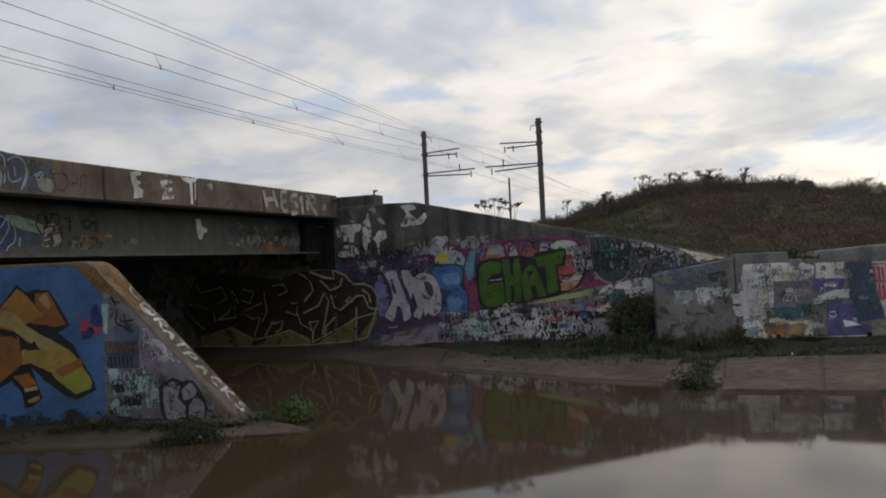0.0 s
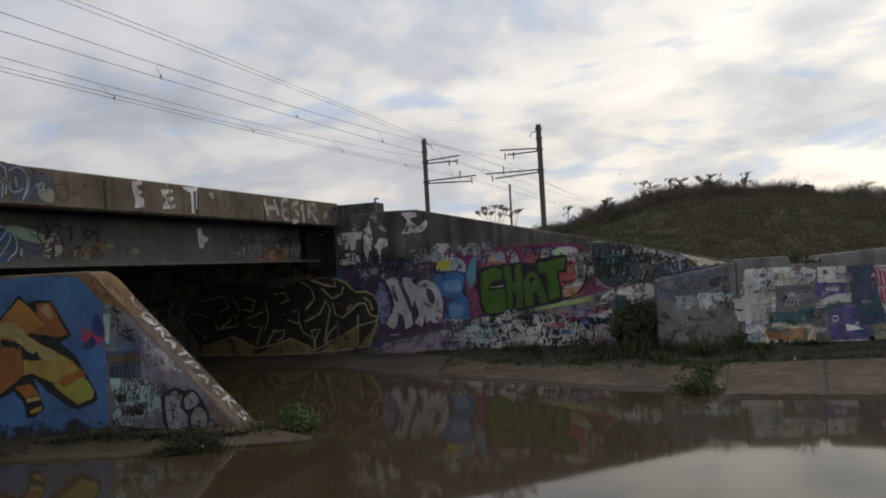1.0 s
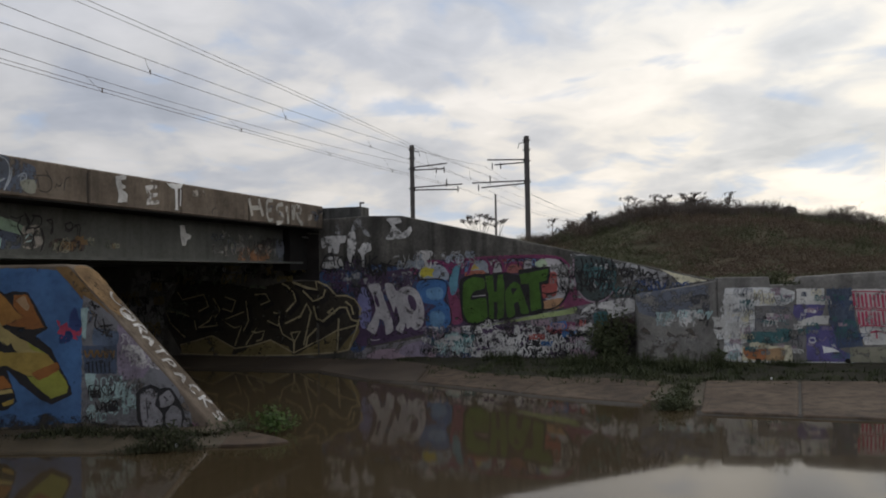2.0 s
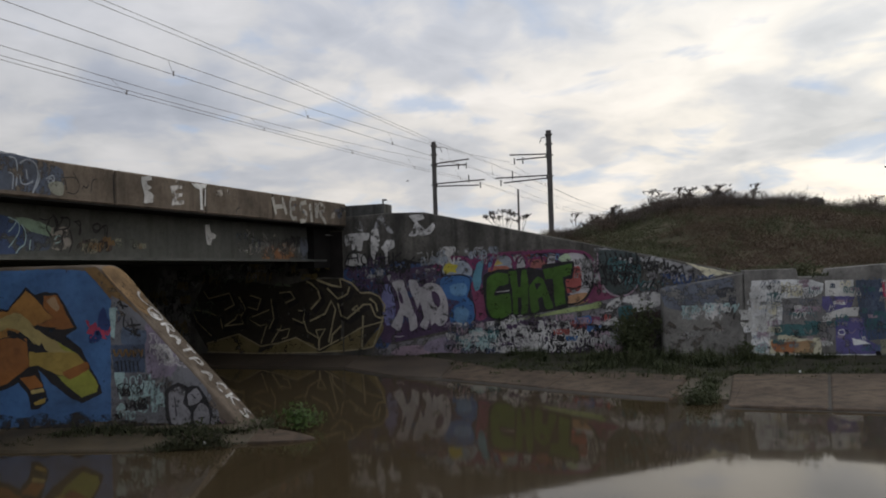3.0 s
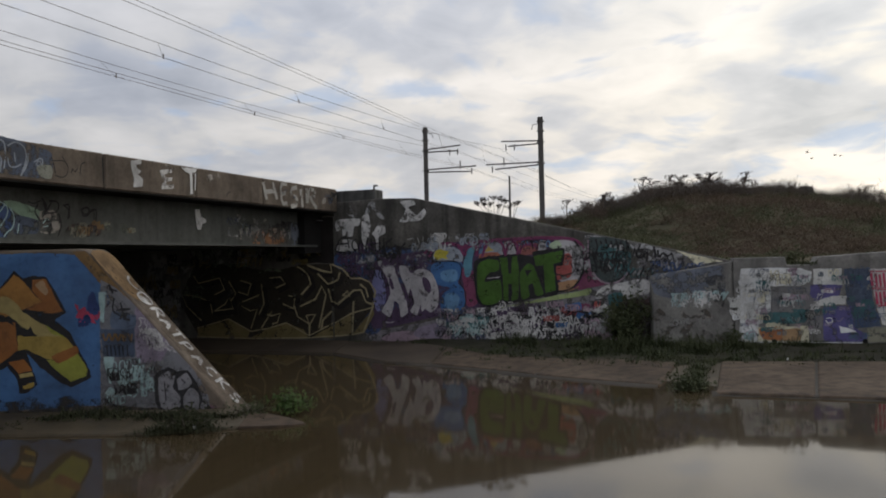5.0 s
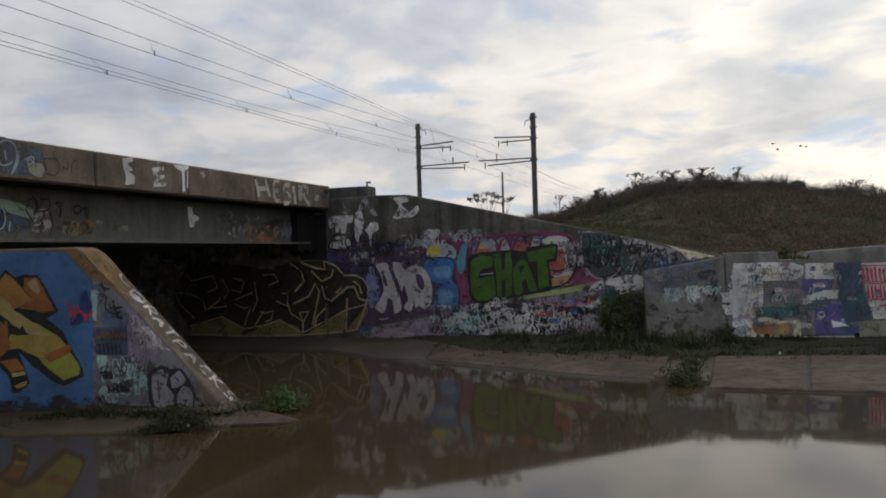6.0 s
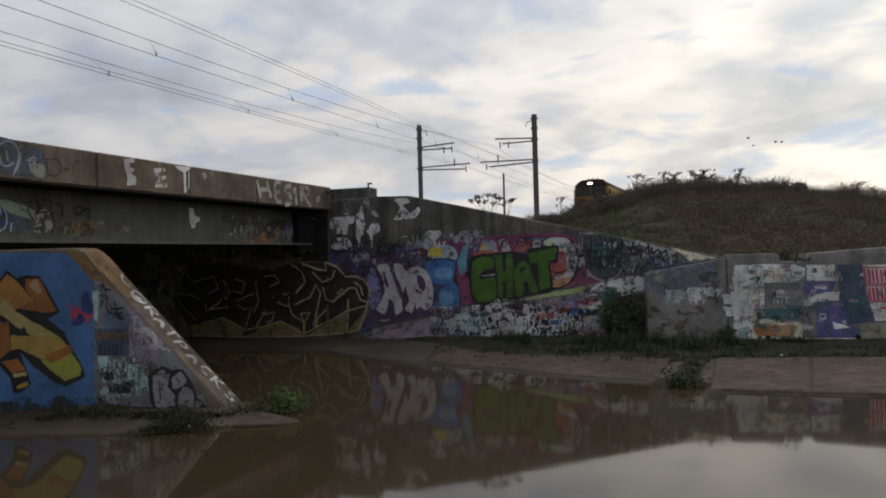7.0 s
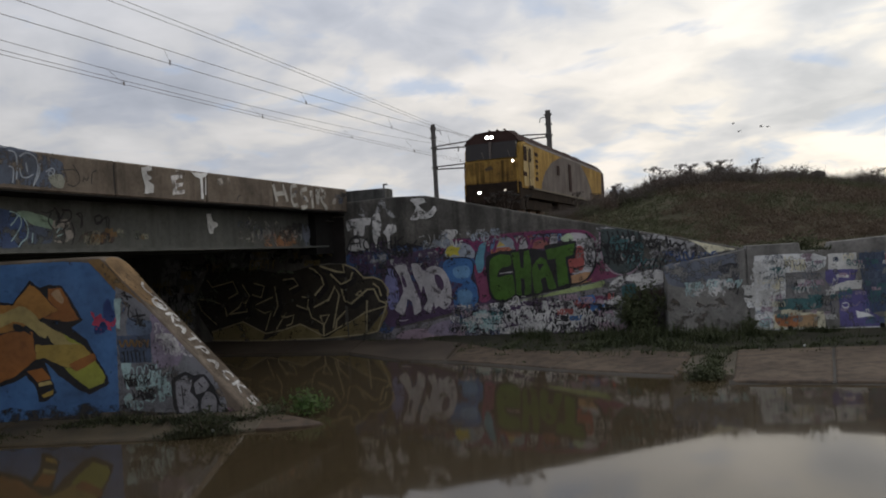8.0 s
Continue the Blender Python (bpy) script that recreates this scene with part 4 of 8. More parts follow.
def bare_twigs():
    """A haze of leafless twigs along the mound's skyline."""
    rng = random.Random(41)
    s = Soup()
    tall = [(3.6, 0.35), (4.6, 0.5), (5.6, 0.5), (6.1, 0.38), (6.8, 0.36), (7.2, 0.6), (8.0, 0.66), (9.3, 0.68), (10.6, 0.5), (11.6, 0.42), (12.6, 0.34), (13.4, 0.55), (14.8, 0.66), (16.0, 0.5), (19.5, 0.3)]
    for _ in range(3300):
        x = rng.uniform(3.6, 19.5)
        y = rng.uniform(26.2, 30.6)
        rel = Vector((x, y, 0)) - Vector((TRACK_P.x, TRACK_P.y, 0))
        if rel.dot(TN) < 4.0:
            continue
        p = Vector((x, y, ground_z(x, y)))
        dense = 0.75 + 0.75 * noise.noise((x * 0.8, 2, 5))
        h = rng.uniform(0.35, 1.0) * line_y(tall, x) * max(0.25, dense)
        q = p + Vector((rng.gauss(0, 0.12), rng.gauss(0, 0.12), h))
        s.twig(p, q, 0.009)
        for _ in range(9):
            a = p.lerp(q, rng.uniform(0.3, 1))
            b = a + Vector((rng.gauss(0, 0.14), rng.gauss(0, 0.14), abs(rng.gauss(0.1, 0.08))))
            s.twig(a, b, 0.0046)
            for _ in range(2):
                s.twig(b, b + Vector((rng.gauss(0, 0.07), rng.gauss(0, 0.07), abs(rng.gauss(0.05, 0.04)))), 0.0035)
    tagged(s.done("bare_brush", M_TWIG), "leafless grey-brown brush along the mound's crest", "brush", kind="stuff")


bare_twigs()


def build_umbel(seed, height, heads):
    """A dead fennel-like stalk with flat seed heads."""
    rng = random.Random(seed)
    u = thing("dry_fennel", "dead brown fennel stalk with flat seed heads", "plant", group="dry fennel stalks")
    s, c = Soup(), Soup()
    top = Vector((rng.gauss(0, 0.04), rng.gauss(0, 0.04), height))
    s.twig(Vector((0, 0, -0.1)), top, 0.016)
    for i in range(heads):
        f = rng.uniform(0.35, 1)
        a = Vector((0, 0, 0)).lerp(top, f)
        t = a + Vector((rng.gauss(0, 0.16), rng.gauss(0, 0.1), (height - a.z) * rng.uniform(0.4, 1) + 0.1))
        s.twig(a, t, 0.010)
        for _ in range(7):
            w = t + Vector((rng.gauss(0, 0.055), rng.gauss(0, 0.055), rng.uniform(0.0, 0.06)))
            s.twig(t - Vector((0, 0, 0.05)), w, 0.005)
            for _ in range(3):
                c.leaf(w + Vector((rng.gauss(0, 0.012), rng.gauss(0, 0.012), 0)), 0.021, rng)
    s.done("stalk", M_TWIG, u)
    tagged(c.done("umbel", M_SEED, u), kind="stuff")
    return u


def build_fan(base, heads, seed):
    """A dead fennel plant whose stalks fan out to wide flat seed heads."""
    rng = random.Random(seed)
    u = thing("dry_fennel", "dead brown fennel with stalks fanned out above the wing wall", "plant", group="dry fennel stalks", at=base)
    s, c = Soup(), Soup()
    for dx, dz in heads:
        top = Vector((dx, rng.gauss(0, 0.08), dz))
        fork = Vector((dx * 0.22, 0, 0.32 + rng.uniform(0, 0.12)))
        s.twig(Vector((dx * 0.1, 0, 0)), fork, 0.011)
        s.twig(fork, top, 0.008)
        for _ in range(16):
            w = top + Vector((rng.gauss(0, 0.05), rng.gauss(0, 0.05), rng.uniform(-0.01, 0.045)))
            s.twig(top - Vector((dx * 0.06, 0, 0.06)), w, 0.0035)
            for _ in range(3):
                c.leaf(w + Vector((rng.gauss(0, 0.012), rng.gauss(0, 0.012), rng.gauss(0, 0.006))), 0.027, rng)
    s.done("stalk", M_TWIG, u)
    tagged(c.done("umbel", M_SEED, u), kind="stuff")
    return u


def plant_umbels():
    rng = random.Random(51)
    kinds = [build_umbel(60 + i, h, n) for i, (h, n) in enumerate(((0.66, 5), (0.54, 5), (0.78, 6), (0.44, 4)))]
    spots = []
    for x0, x1, n, y in ((5.35, 5.9, 6, 27.2), (6.9, 7.35, 6, 27.6), (7.8, 9.6, 20, 28.0), (9.6, 11.4, 9, 28.4), (14.2, 16.5, 10, 27.0), (4.3, 5.2, 4, 26.8)):
        for _ in range(n):
            spots.append((rng.uniform(x0, x1), y + rng.gauss(0, 0.3)))
    for i, (x, y) in enumerate(spots):
        m = Matrix.Translation((x, y, ground_z(x, y) - 0.05)) @ Matrix.Rotation(rng.uniform(0, 6.28), 4, "Z")
        k = kinds[i % 4]
        if i < 4:
            k.matrix_basis = m
        else:
            copy_thing(k, m)
    # the stalks on the bank behind the wing wall
    build_fan((1.33, 18.8, 2.6), ((-0.43, 0.77), (-0.27, 0.75), (-0.25, 0.87), (-0.13, 0.75), (-0.04, 0.91), (0.1, 0.9), (0.07, 0.7), (0.25, 0.81), (-0.33, 0.84), (0.17, 0.84)), 81)
    build_fan((1.72, 18.8, 2.55), ((0.08, 0.8), (0.16, 0.83), (-0.06, 0.72)), 82)


plant_umbels()


def build_boulder():
    rng = random.Random(71)
    bm = bmesh.new()
    bmesh.ops.create_icosphere(bm, subdivisions=3, radius=1)
    for v in bm.verts:
        v.co *= 1 + 0.25 * noise.noise(v.co * 1.4) + 0.06 * noise.noise(v.co * 5)
        v.co = Vector((v.co.x * 0.42, v.co.y * 0.3, max(v.co.z, -0.3) * 0.34))
        v.co.x += max(0, v.co.z) * 0.35
    ob = finish("boulder", bm, M_ROCK)
    ob.location = (12.45, 27.2, ground_z(12.45, 27.2) + 0.1)
    ob.scale = (1.0, 1.0, 1.15)
    tagged(ob, "dark weathered boulder on the scrub mound", "rock")


build_boulder()


def build_litter():
    for x, y, z in ((-2.98, 9.62, 0.13), (6.0, 13.9, 0.2)):
        bm = bmesh.new()
        box(bm, -0.014, 0.014, -0.01, 0.01, 0, 0.04)
        bevel(bm, 0.004)
        ob = finish("litter", bm, surface("white_plastic", [(0.6, 0.6, 0.6), (0.75, 0.75, 0.74)], scale=4))
        ob.location, ob.rotation_euler = (x, y, z), (0.1, 0.3, x)
        tagged(ob, "small scrap of white plastic litter on the bank", "litter")


build_litter()

# ---------- birds ----------
M_FEATHER = surface("dark_feathers", [(0.02, 0.02, 0.022), (0.05, 0.048, 0.05)], scale=20, bump=0)


def build_bird(label, span, group=""):
    b = thing("bird", label, "bird", group=group)
    k = span / 0.34
    bm = bmesh.new()
    rings = [(0.11, 0.006), (0.09, 0.02), (0.04, 0.032), (-0.03, 0.03), (-0.09, 0.014), (-0.12, 0.008)]
    tube(bm, [(0, y * k, 0) for y, r in rings], [r * k for y, r in rings], 8)
    part("body", bm, M_FEATHER, b, smooth=True)
    bm = bmesh.new()
    solid(bm, [(-0.012 * k, -0.1 * k, 0), (0.012 * k, -0.1 * k, 0), (0.04 * k, -0.19 * k, 0), (-0.04 * k, -0.19 * k, 0)], [(-0.012 * k, -0.1 * k, 0.006 * k), (0.012 * k, -0.1 * k, 0.006 * k), (0.04 * k, -0.19 * k, 0.004 * k), (-0.04 * k, -0.19 * k, 0.004 * k)])
    part("tail", bm, M_FEATHER, b)
    wings = []
    for sx in (-1, 1):
        bm = bmesh.new()
        ps = [(0.0, 0.05), (0.09, 0.06), (0.17, 0.0), (0.1, -0.03), (0.0, -0.04)]
        ring = [(sx * x * k, y * k, 0.0) for x, y in ps]
        solid(bm, ring, [(x, y, 0.006 * k) for x, y, z in ring])
        w = part("wing", bm, M_FEATHER, b)
        w.location = (sx * 0.018 * k, 0, 0.012 * k)
        wings.append((w, sx, w.location.copy()))
    return b, wings


BIRDS = [build_bird("small dark bird gliding low over the bridge", 0.42)]
BIRDS += [build_bird("distant dark waterbird flying in a loose line", 0.9, "flock of distant birds") for _ in range(4)]
BIRDS += [build_bird("distant dark bird crossing above the parapet", 0.36)]

# ---------- wall paint ----------


def paint(name, colour, wear=0.10):
    """Sprayed paint, patchy and worn through in specks."""
    m = bpy.data.materials.new("paint_" + name)
    m.use_nodes = True
    nt = m.node_tree
    N, L = nt.nodes.new, nt.links.new
    b, out = nt.nodes["Principled BSDF"], nt.nodes["Material Output"]
    tc = N("ShaderNodeTexCoord")
    n1 = N("ShaderNodeTexNoise")
    n1.inputs["Scale"].default_value, n1.inputs["Detail"].default_value, n1.inputs["Roughness"].default_value = 2.3, 7, 0.65
    L(tc.outputs["Object"], n1.inputs["Vector"])
    r = N("ShaderNodeValToRGB")
    r.color_ramp.elements[0].position, r.color_ramp.elements[1].position = 0.3, 0.68
    r.color_ramp.elements[0].color = (*[c * 0.66 for c in colour], 1)
    r.color_ramp.elements[1].color = (*[min(0.9, c * 1.15 + 0.005) for c in colour], 1)
    L(n1.outputs["Fac"], r.inputs[0])
    L(r.outputs[0], b.inputs["Base Color"])
    b.inputs["Roughness"].default_value, b.inputs["Specular IOR Level"].default_value = 0.7, 0.3
    n2 = N("ShaderNodeTexNoise")
    n2.inputs["Scale"].default_value, n2.inputs["Detail"].default_value, n2.inputs["Roughness"].default_value = 4.2, 9, 0.74
    L(tc.outputs["Object"], n2.inputs["Vector"])
    w = N("ShaderNodeValToRGB")
    w.color_ramp.elements[0].position, w.color_ramp.elements[1].position = 0.26 + wear, 0.36 + wear
    L(n2.outputs["Fac"], w.inputs[0])
    tr = N("ShaderNodeBsdfTransparent")
    mx = N("ShaderNodeMixShader")
    L(w.outputs[0], mx.inputs[0])
    L(tr.outputs[0], mx.inputs[1])
    L(b.outputs[0], mx.inputs[2])
    L(mx.outputs[0], out.inputs[0])
    return m


def grime(name, colour, strength, scale=1.3):
    """Dirt washed down over a painted face: blotches and streaks with bare paint between."""
    m = bpy.data.materials.new("grime_" + name)
    m.use_nodes = True
    nt = m.node_tree
    N, L = nt.nodes.new, nt.links.new
    b, out = nt.nodes["Principled BSDF"], nt.nodes["Material Output"]
    b.inputs["Base Color"].default_value, b.inputs["Roughness"].default_value = (*colour, 1), 0.9
    b.inputs["Specular IOR Level"].default_value = 0.15
    tc = N("ShaderNodeTexCoord")
    total = None
    for sc, stretch, lo, hi, gain in ((scale, 1.0, 0.42, 0.72, 0.75), (scale * 2.2, 0.2, 0.5, 0.72, 0.5), (scale * 9, 1.0, 0.5, 0.7, 0.55)):
        mp = N("ShaderNodeMapping")
        mp.inputs["Scale"].default_value = (1, 1, stretch)
        L(tc.outputs["Object"], mp.inputs[0])
        n = N("ShaderNodeTexNoise")
        n.inputs["Scale"].default_value, n.inputs["Detail"].default_value, n.inputs["Roughness"].default_value = sc, 8, 0.66
        L(mp.outputs[0], n.inputs["Vector"])
        r = N("ShaderNodeMapRange")
        r.inputs[1].default_value, r.inputs[2].default_value, r.inputs[4].default_value = lo, hi, gain
        L(n.outputs["Fac"], r.inputs[0])
        if total is None:
            total = r.outputs[0]
        else:
            a = N("ShaderNodeMath")
            a.operation = "ADD"
            L(total, a.inputs[0])
            L(r.outputs[0], a.inputs[1])
            total = a.outputs[0]
    k = N("ShaderNodeMath")
    k.operation, k.use_clamp = "MULTIPLY", True
    L(total, k.inputs[0])
    k.inputs[1].default_value = strength
    tr = N("ShaderNodeBsdfTransparent")
    mx = N("ShaderNodeMixShader")
    L(k.outputs[0], mx.inputs[0])
    L(tr.outputs[0], mx.inputs[1])
    L(b.outputs[0], mx.inputs[2])
    L(mx.outputs[0], out.inputs[0])
    return m


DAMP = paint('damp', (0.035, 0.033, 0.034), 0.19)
GREY_LILAC = paint('grey_lilac', (0.25, 0.232, 0.25), 0.16)
NAVY = paint('navy', (0.058, 0.098, 0.221), 0.16)
DARK_PURPLE = paint('dark_purple', (0.085, 0.05, 0.105), 0.1)
LAVENDER = paint('lavender', (0.247, 0.247, 0.468))
BLUE_MID = paint('blue_mid', (0.06, 0.17, 0.40))
BLUE_LIGHT = paint('blue_light', (0.15, 0.31, 0.52))
MAGENTA = paint('magenta', (0.26, 0.065, 0.14))
GREY_BLUE = paint('grey_blue', (0.36, 0.40, 0.46))
CYAN = paint('cyan', (0.14, 0.34, 0.45))
YELLOW = paint('yellow', (0.66, 0.56, 0.07))
GOLD = paint('gold', (0.6, 0.44, 0.12))
RED_ORANGE = paint('red_orange', (0.46, 0.16, 0.10))
WHITE_GREY = paint('white_grey', (0.56, 0.53, 0.55))
RED_BROWN = paint('red_brown', (0.364, 0.13, 0.117))
PALE_GREEN = paint('pale_green', (0.468, 0.572, 0.39))
RED = paint('red', (0.42, 0.10, 0.09))
ORANGE_DULL = paint('orange_dull', (0.46, 0.26, 0.14))
MAROON = paint('maroon', (0.221, 0.046, 0.13))
PINK = paint('pink', (0.40, 0.19, 0.31))
BLACK = paint('black', (0.018, 0.017, 0.02), 0.06)
GREEN = paint('green', (0.062, 0.145, 0.018), 0.04)
YELLOW_GREEN = paint('yellow_green', (0.39, 0.468, 0.208))
PINK_GREY = paint('pink_grey', (0.429, 0.312, 0.377))
LILAC = paint('lilac', (0.29, 0.24, 0.315))
FADED_WHITE = paint('faded_white', (0.70, 0.68, 0.665), 0.14)
FADED_GREY = paint('faded_grey', (0.442, 0.436, 0.442), 0.2)
TEAL_BLACK = paint('teal_black', (0.065, 0.085, 0.086))
CREAM = paint('cream', (0.728, 0.676, 0.494))
TEAL_DARK = paint('teal_dark', (0.06, 0.155, 0.165))
RUST_BLACK = paint('rust_black', (0.07, 0.045, 0.04), 0.2)
PALE_CYAN = paint('pale_cyan', (0.44, 0.6, 0.6))
NEAR_BLACK = paint('near_black', (0.018, 0.014, 0.013), 0.04)
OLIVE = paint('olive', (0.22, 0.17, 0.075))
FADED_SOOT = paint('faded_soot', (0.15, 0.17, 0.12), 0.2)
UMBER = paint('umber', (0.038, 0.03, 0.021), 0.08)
GOLD_DARK = paint('gold_dark', (0.4, 0.335, 0.2))
OFF_WHITE = paint('off_white', (0.84, 0.83, 0.82), 0.085)
GREY_DARK = paint('grey_dark', (0.221, 0.212, 0.215))
GREY_MID = paint('grey_mid', (0.286, 0.28, 0.273), 0.16)
RUST = paint('rust', (0.46, 0.18, 0.075))
TAN = paint('tan', (0.44, 0.28, 0.15))
WHITE = paint('white', (0.68, 0.68, 0.68))
LIGHT_GREY = paint('light_grey', (0.676, 0.663, 0.637), 0.1)
NIGHT_BLUE = paint('night_blue', (0.072, 0.098, 0.156))
PURPLE = paint('purple', (0.12, 0.105, 0.27))
OLIVE_GREY = paint('olive_grey', (0.273, 0.26, 0.195))
CRIMSON = paint('crimson', (0.52, 0.06, 0.13))
SLATE = paint('slate', (0.15, 0.165, 0.205), 0.16)
SLATE_BLUE = paint('slate_blue', (0.075, 0.095, 0.14), 0.14)
FADED_GREEN = paint('faded_green', (0.3, 0.31, 0.26))
FADED_CONC = paint('faded_conc', (0.42, 0.38, 0.34), 0.2)
MINT = paint('mint', (0.3, 0.42, 0.31))
RUST_TAN = paint('rust_tan', (0.21, 0.125, 0.05))
SKY_PAINT = paint('sky_paint', (0.07, 0.17, 0.37), 0.02)
ORANGE = paint('orange', (0.47, 0.225, 0.055), 0.0)
ORANGE_DEEP = paint('orange_deep', (0.37, 0.14, 0.035), 0.0)
PEACH = paint('peach', (0.52, 0.33, 0.18), 0.0)
SAND = paint('sand', (0.5, 0.39, 0.15), 0.0)
OCHRE = paint('ochre', (0.46, 0.32, 0.07), 0.0)
LIME = paint('lime', (0.38, 0.39, 0.06), 0.0)
DEEP_BLUE = paint('deep_blue', (0.03, 0.06, 0.2))
GREY_PAINT = paint('grey_paint', (0.2, 0.2, 0.22))
BLUE_GREY = paint('blue_grey', (0.12, 0.16, 0.24))
CHALK = paint('chalk', (0.44, 0.42, 0.385), 0.12)
SILT = paint('silt', (0.1, 0.082, 0.066), 0.25)
RUST_DULL = paint('rust_dull', (0.33, 0.155, 0.07), 0.18)
GREY_LETTER = paint('grey_letter', (0.25, 0.24, 0.26))


class Rake:
    """The raking top of the near wing wall: a metres down the slope, b metres back from its face."""

    def __init__(self):
        self.p = BLUE.at(4.82, 2.30)
        self.u = (BLUE.u * 1.98 + Vector((0, 0, -2.25))).normalized()
        self.v = -BLUE.n
        self.n = self.u.cross(self.v)

    def at(self, a, b, d=0.0):
        return self.p + self.u * a + self.v * b + self.n * d


class Shifted:
    def __init__(self, plane, by):
        self.plane, self.by = plane, by

    def at(self, s, z, d=0.0):
        return self.plane.at(s, z, d + self.by)


FACES = {"wing": WING, "under": UNDER, "right": RIGHT, "ret": Plane((4.347, 16.401), (5.88, 16.076)), "blue": BLUE, "rake": Rake(), "para": BRIDGE, "web": Shifted(BRIDGE, -0.62)}
LAYER = {k: 0 for k in FACES}


def lift(face):
    LAYER[face] += 1
    return 0.003 + 0.0004 * LAYER[face]


def trim(face, p):
    """Keep paint on its wall: short of the raking edge, and off the corner under the bridge."""
    if face == "wing":
        return Vector((max(p.x, 0.006), p.y))
    if face == "blue":
        return Vector((min(p.x, 4.79 + (2.3 - p.y) * 0.88), min(p.y, 2.31)))
    return p


def blob(face, name, mat, pts, rounds):
    """A flat patch of paint; each round cuts its corners softer."""
    pts = [Vector(p) for p in pts]
    if rounds == 0:
        # slightly ragged straight edges
        out = []
        for i, p in enumerate(pts):
            q = pts[(i + 1) % len(pts)]
            n = max(1, min(8, int((q - p).length / 0.12)))
            for k in range(n):
                m = p.lerp(q, k / n)
                j = 0.012 if k else 0
                out.append(m + Vector((j * noise.noise((m.x * 9, m.y * 9, 1)), j * noise.noise((m.x * 9, m.y * 9, 4)))))
        pts = out
    else:
        # a closed smooth curve through the corners
        n, out = len(pts), []
        for i in range(n):
            p0, p1, p2, p3 = pts[i - 1], pts[i], pts[(i + 1) % n], pts[(i + 2) % n]
            for k in range(4):
                t = k / 4
                c = 0.5 * (2 * p1 + (p2 - p0) * t + (2 * p0 - 5 * p1 + 4 * p2 - p3) * t * t + (3 * p1 - p0 - 3 * p2 + p3) * t ** 3)
                out.append(c if rounds > 1 else c.lerp(p1.lerp(p2, t), 0.5))
        pts = out
    # overspray and flaking leave no clean edge
    out = []
    for i, p in enumerate(pts):
        q = pts[(i + 1) % len(pts)]
        n = max(1, min(6, int((q - p).length / 0.035)))
        for k in range(n):
            m = p.lerp(q, k / n)
            out.append(m + Vector((noise.noise((m.x * 17, m.y * 17, 2)), noise.noise((m.x * 17, m.y * 17, 6)))) * 0.014)
    pts = [trim(face, p) for p in out]
    d = lift(face)
    bm = bmesh.new()
    bm.faces.new([bm.verts.new(FACES[face].at(p.x, p.y, d)) for p in pts])
    return part(name, bm, mat, WALLS[face])


def ribbon(bm, face, pts, width, d, rounds=2):
    pts = [Vector(p) for p in pts]
    for _ in range(rounds):
        if len(pts) > 2:
            out = [pts[0]]
            for p, q in zip(pts, pts[1:]):
                out += [p.lerp(q, 0.25), p.lerp(q, 0.75)]
            pts = out + [pts[-1]]
    prev = None
    for i, p in enumerate(pts):
        t = pts[min(i + 1, len(pts) - 1)] - pts[max(i - 1, 0)]
        if t.length < 1e-5:
            continue
        t.normalize()
        w = width * 0.5 * (0.82 + 0.3 * noise.noise((p.x * 4, p.y * 4, 9)))
        side = Vector((-t.y, t.x)) * w
        a, b = trim(face, p + side), trim(face, p - side)
        pair = (bm.verts.new(FACES[face].at(a.x, a.y, d)), bm.verts.new(FACES[face].at(b.x, b.y, d)))
        if prev:
            bm.faces.new((prev[0], prev[1], pair[1], pair[0]))
        prev = pair


def stroke(face, name, mat, pts, width, soft=2):
    bm = bmesh.new()
    ribbon(bm, face, pts, width, lift(face), soft)
    return part(name, bm, mat, WALLS[face])


def inside(face, a, b):
    """Whether a spot lies on the face with a hand's width to spare."""
    lo, hi = {"under": (0.1, 3.1), "right": (0.1, 1.79), "ret": (0.15, 1.58 + 0.18 * a), "blue": (0.1, 2.25), "rake": (0.02, 0.64), "para": (3.32, 3.78), "web": (2.53, 3.22)}.get(face, (0.1, 9))
    if face == "wing":
        hi = min(3.45, 3.45 - 0.2324 * (a - 2.1))
    return lo < b < hi and not (face == "ret" and not 0.02 < a < 1.53)


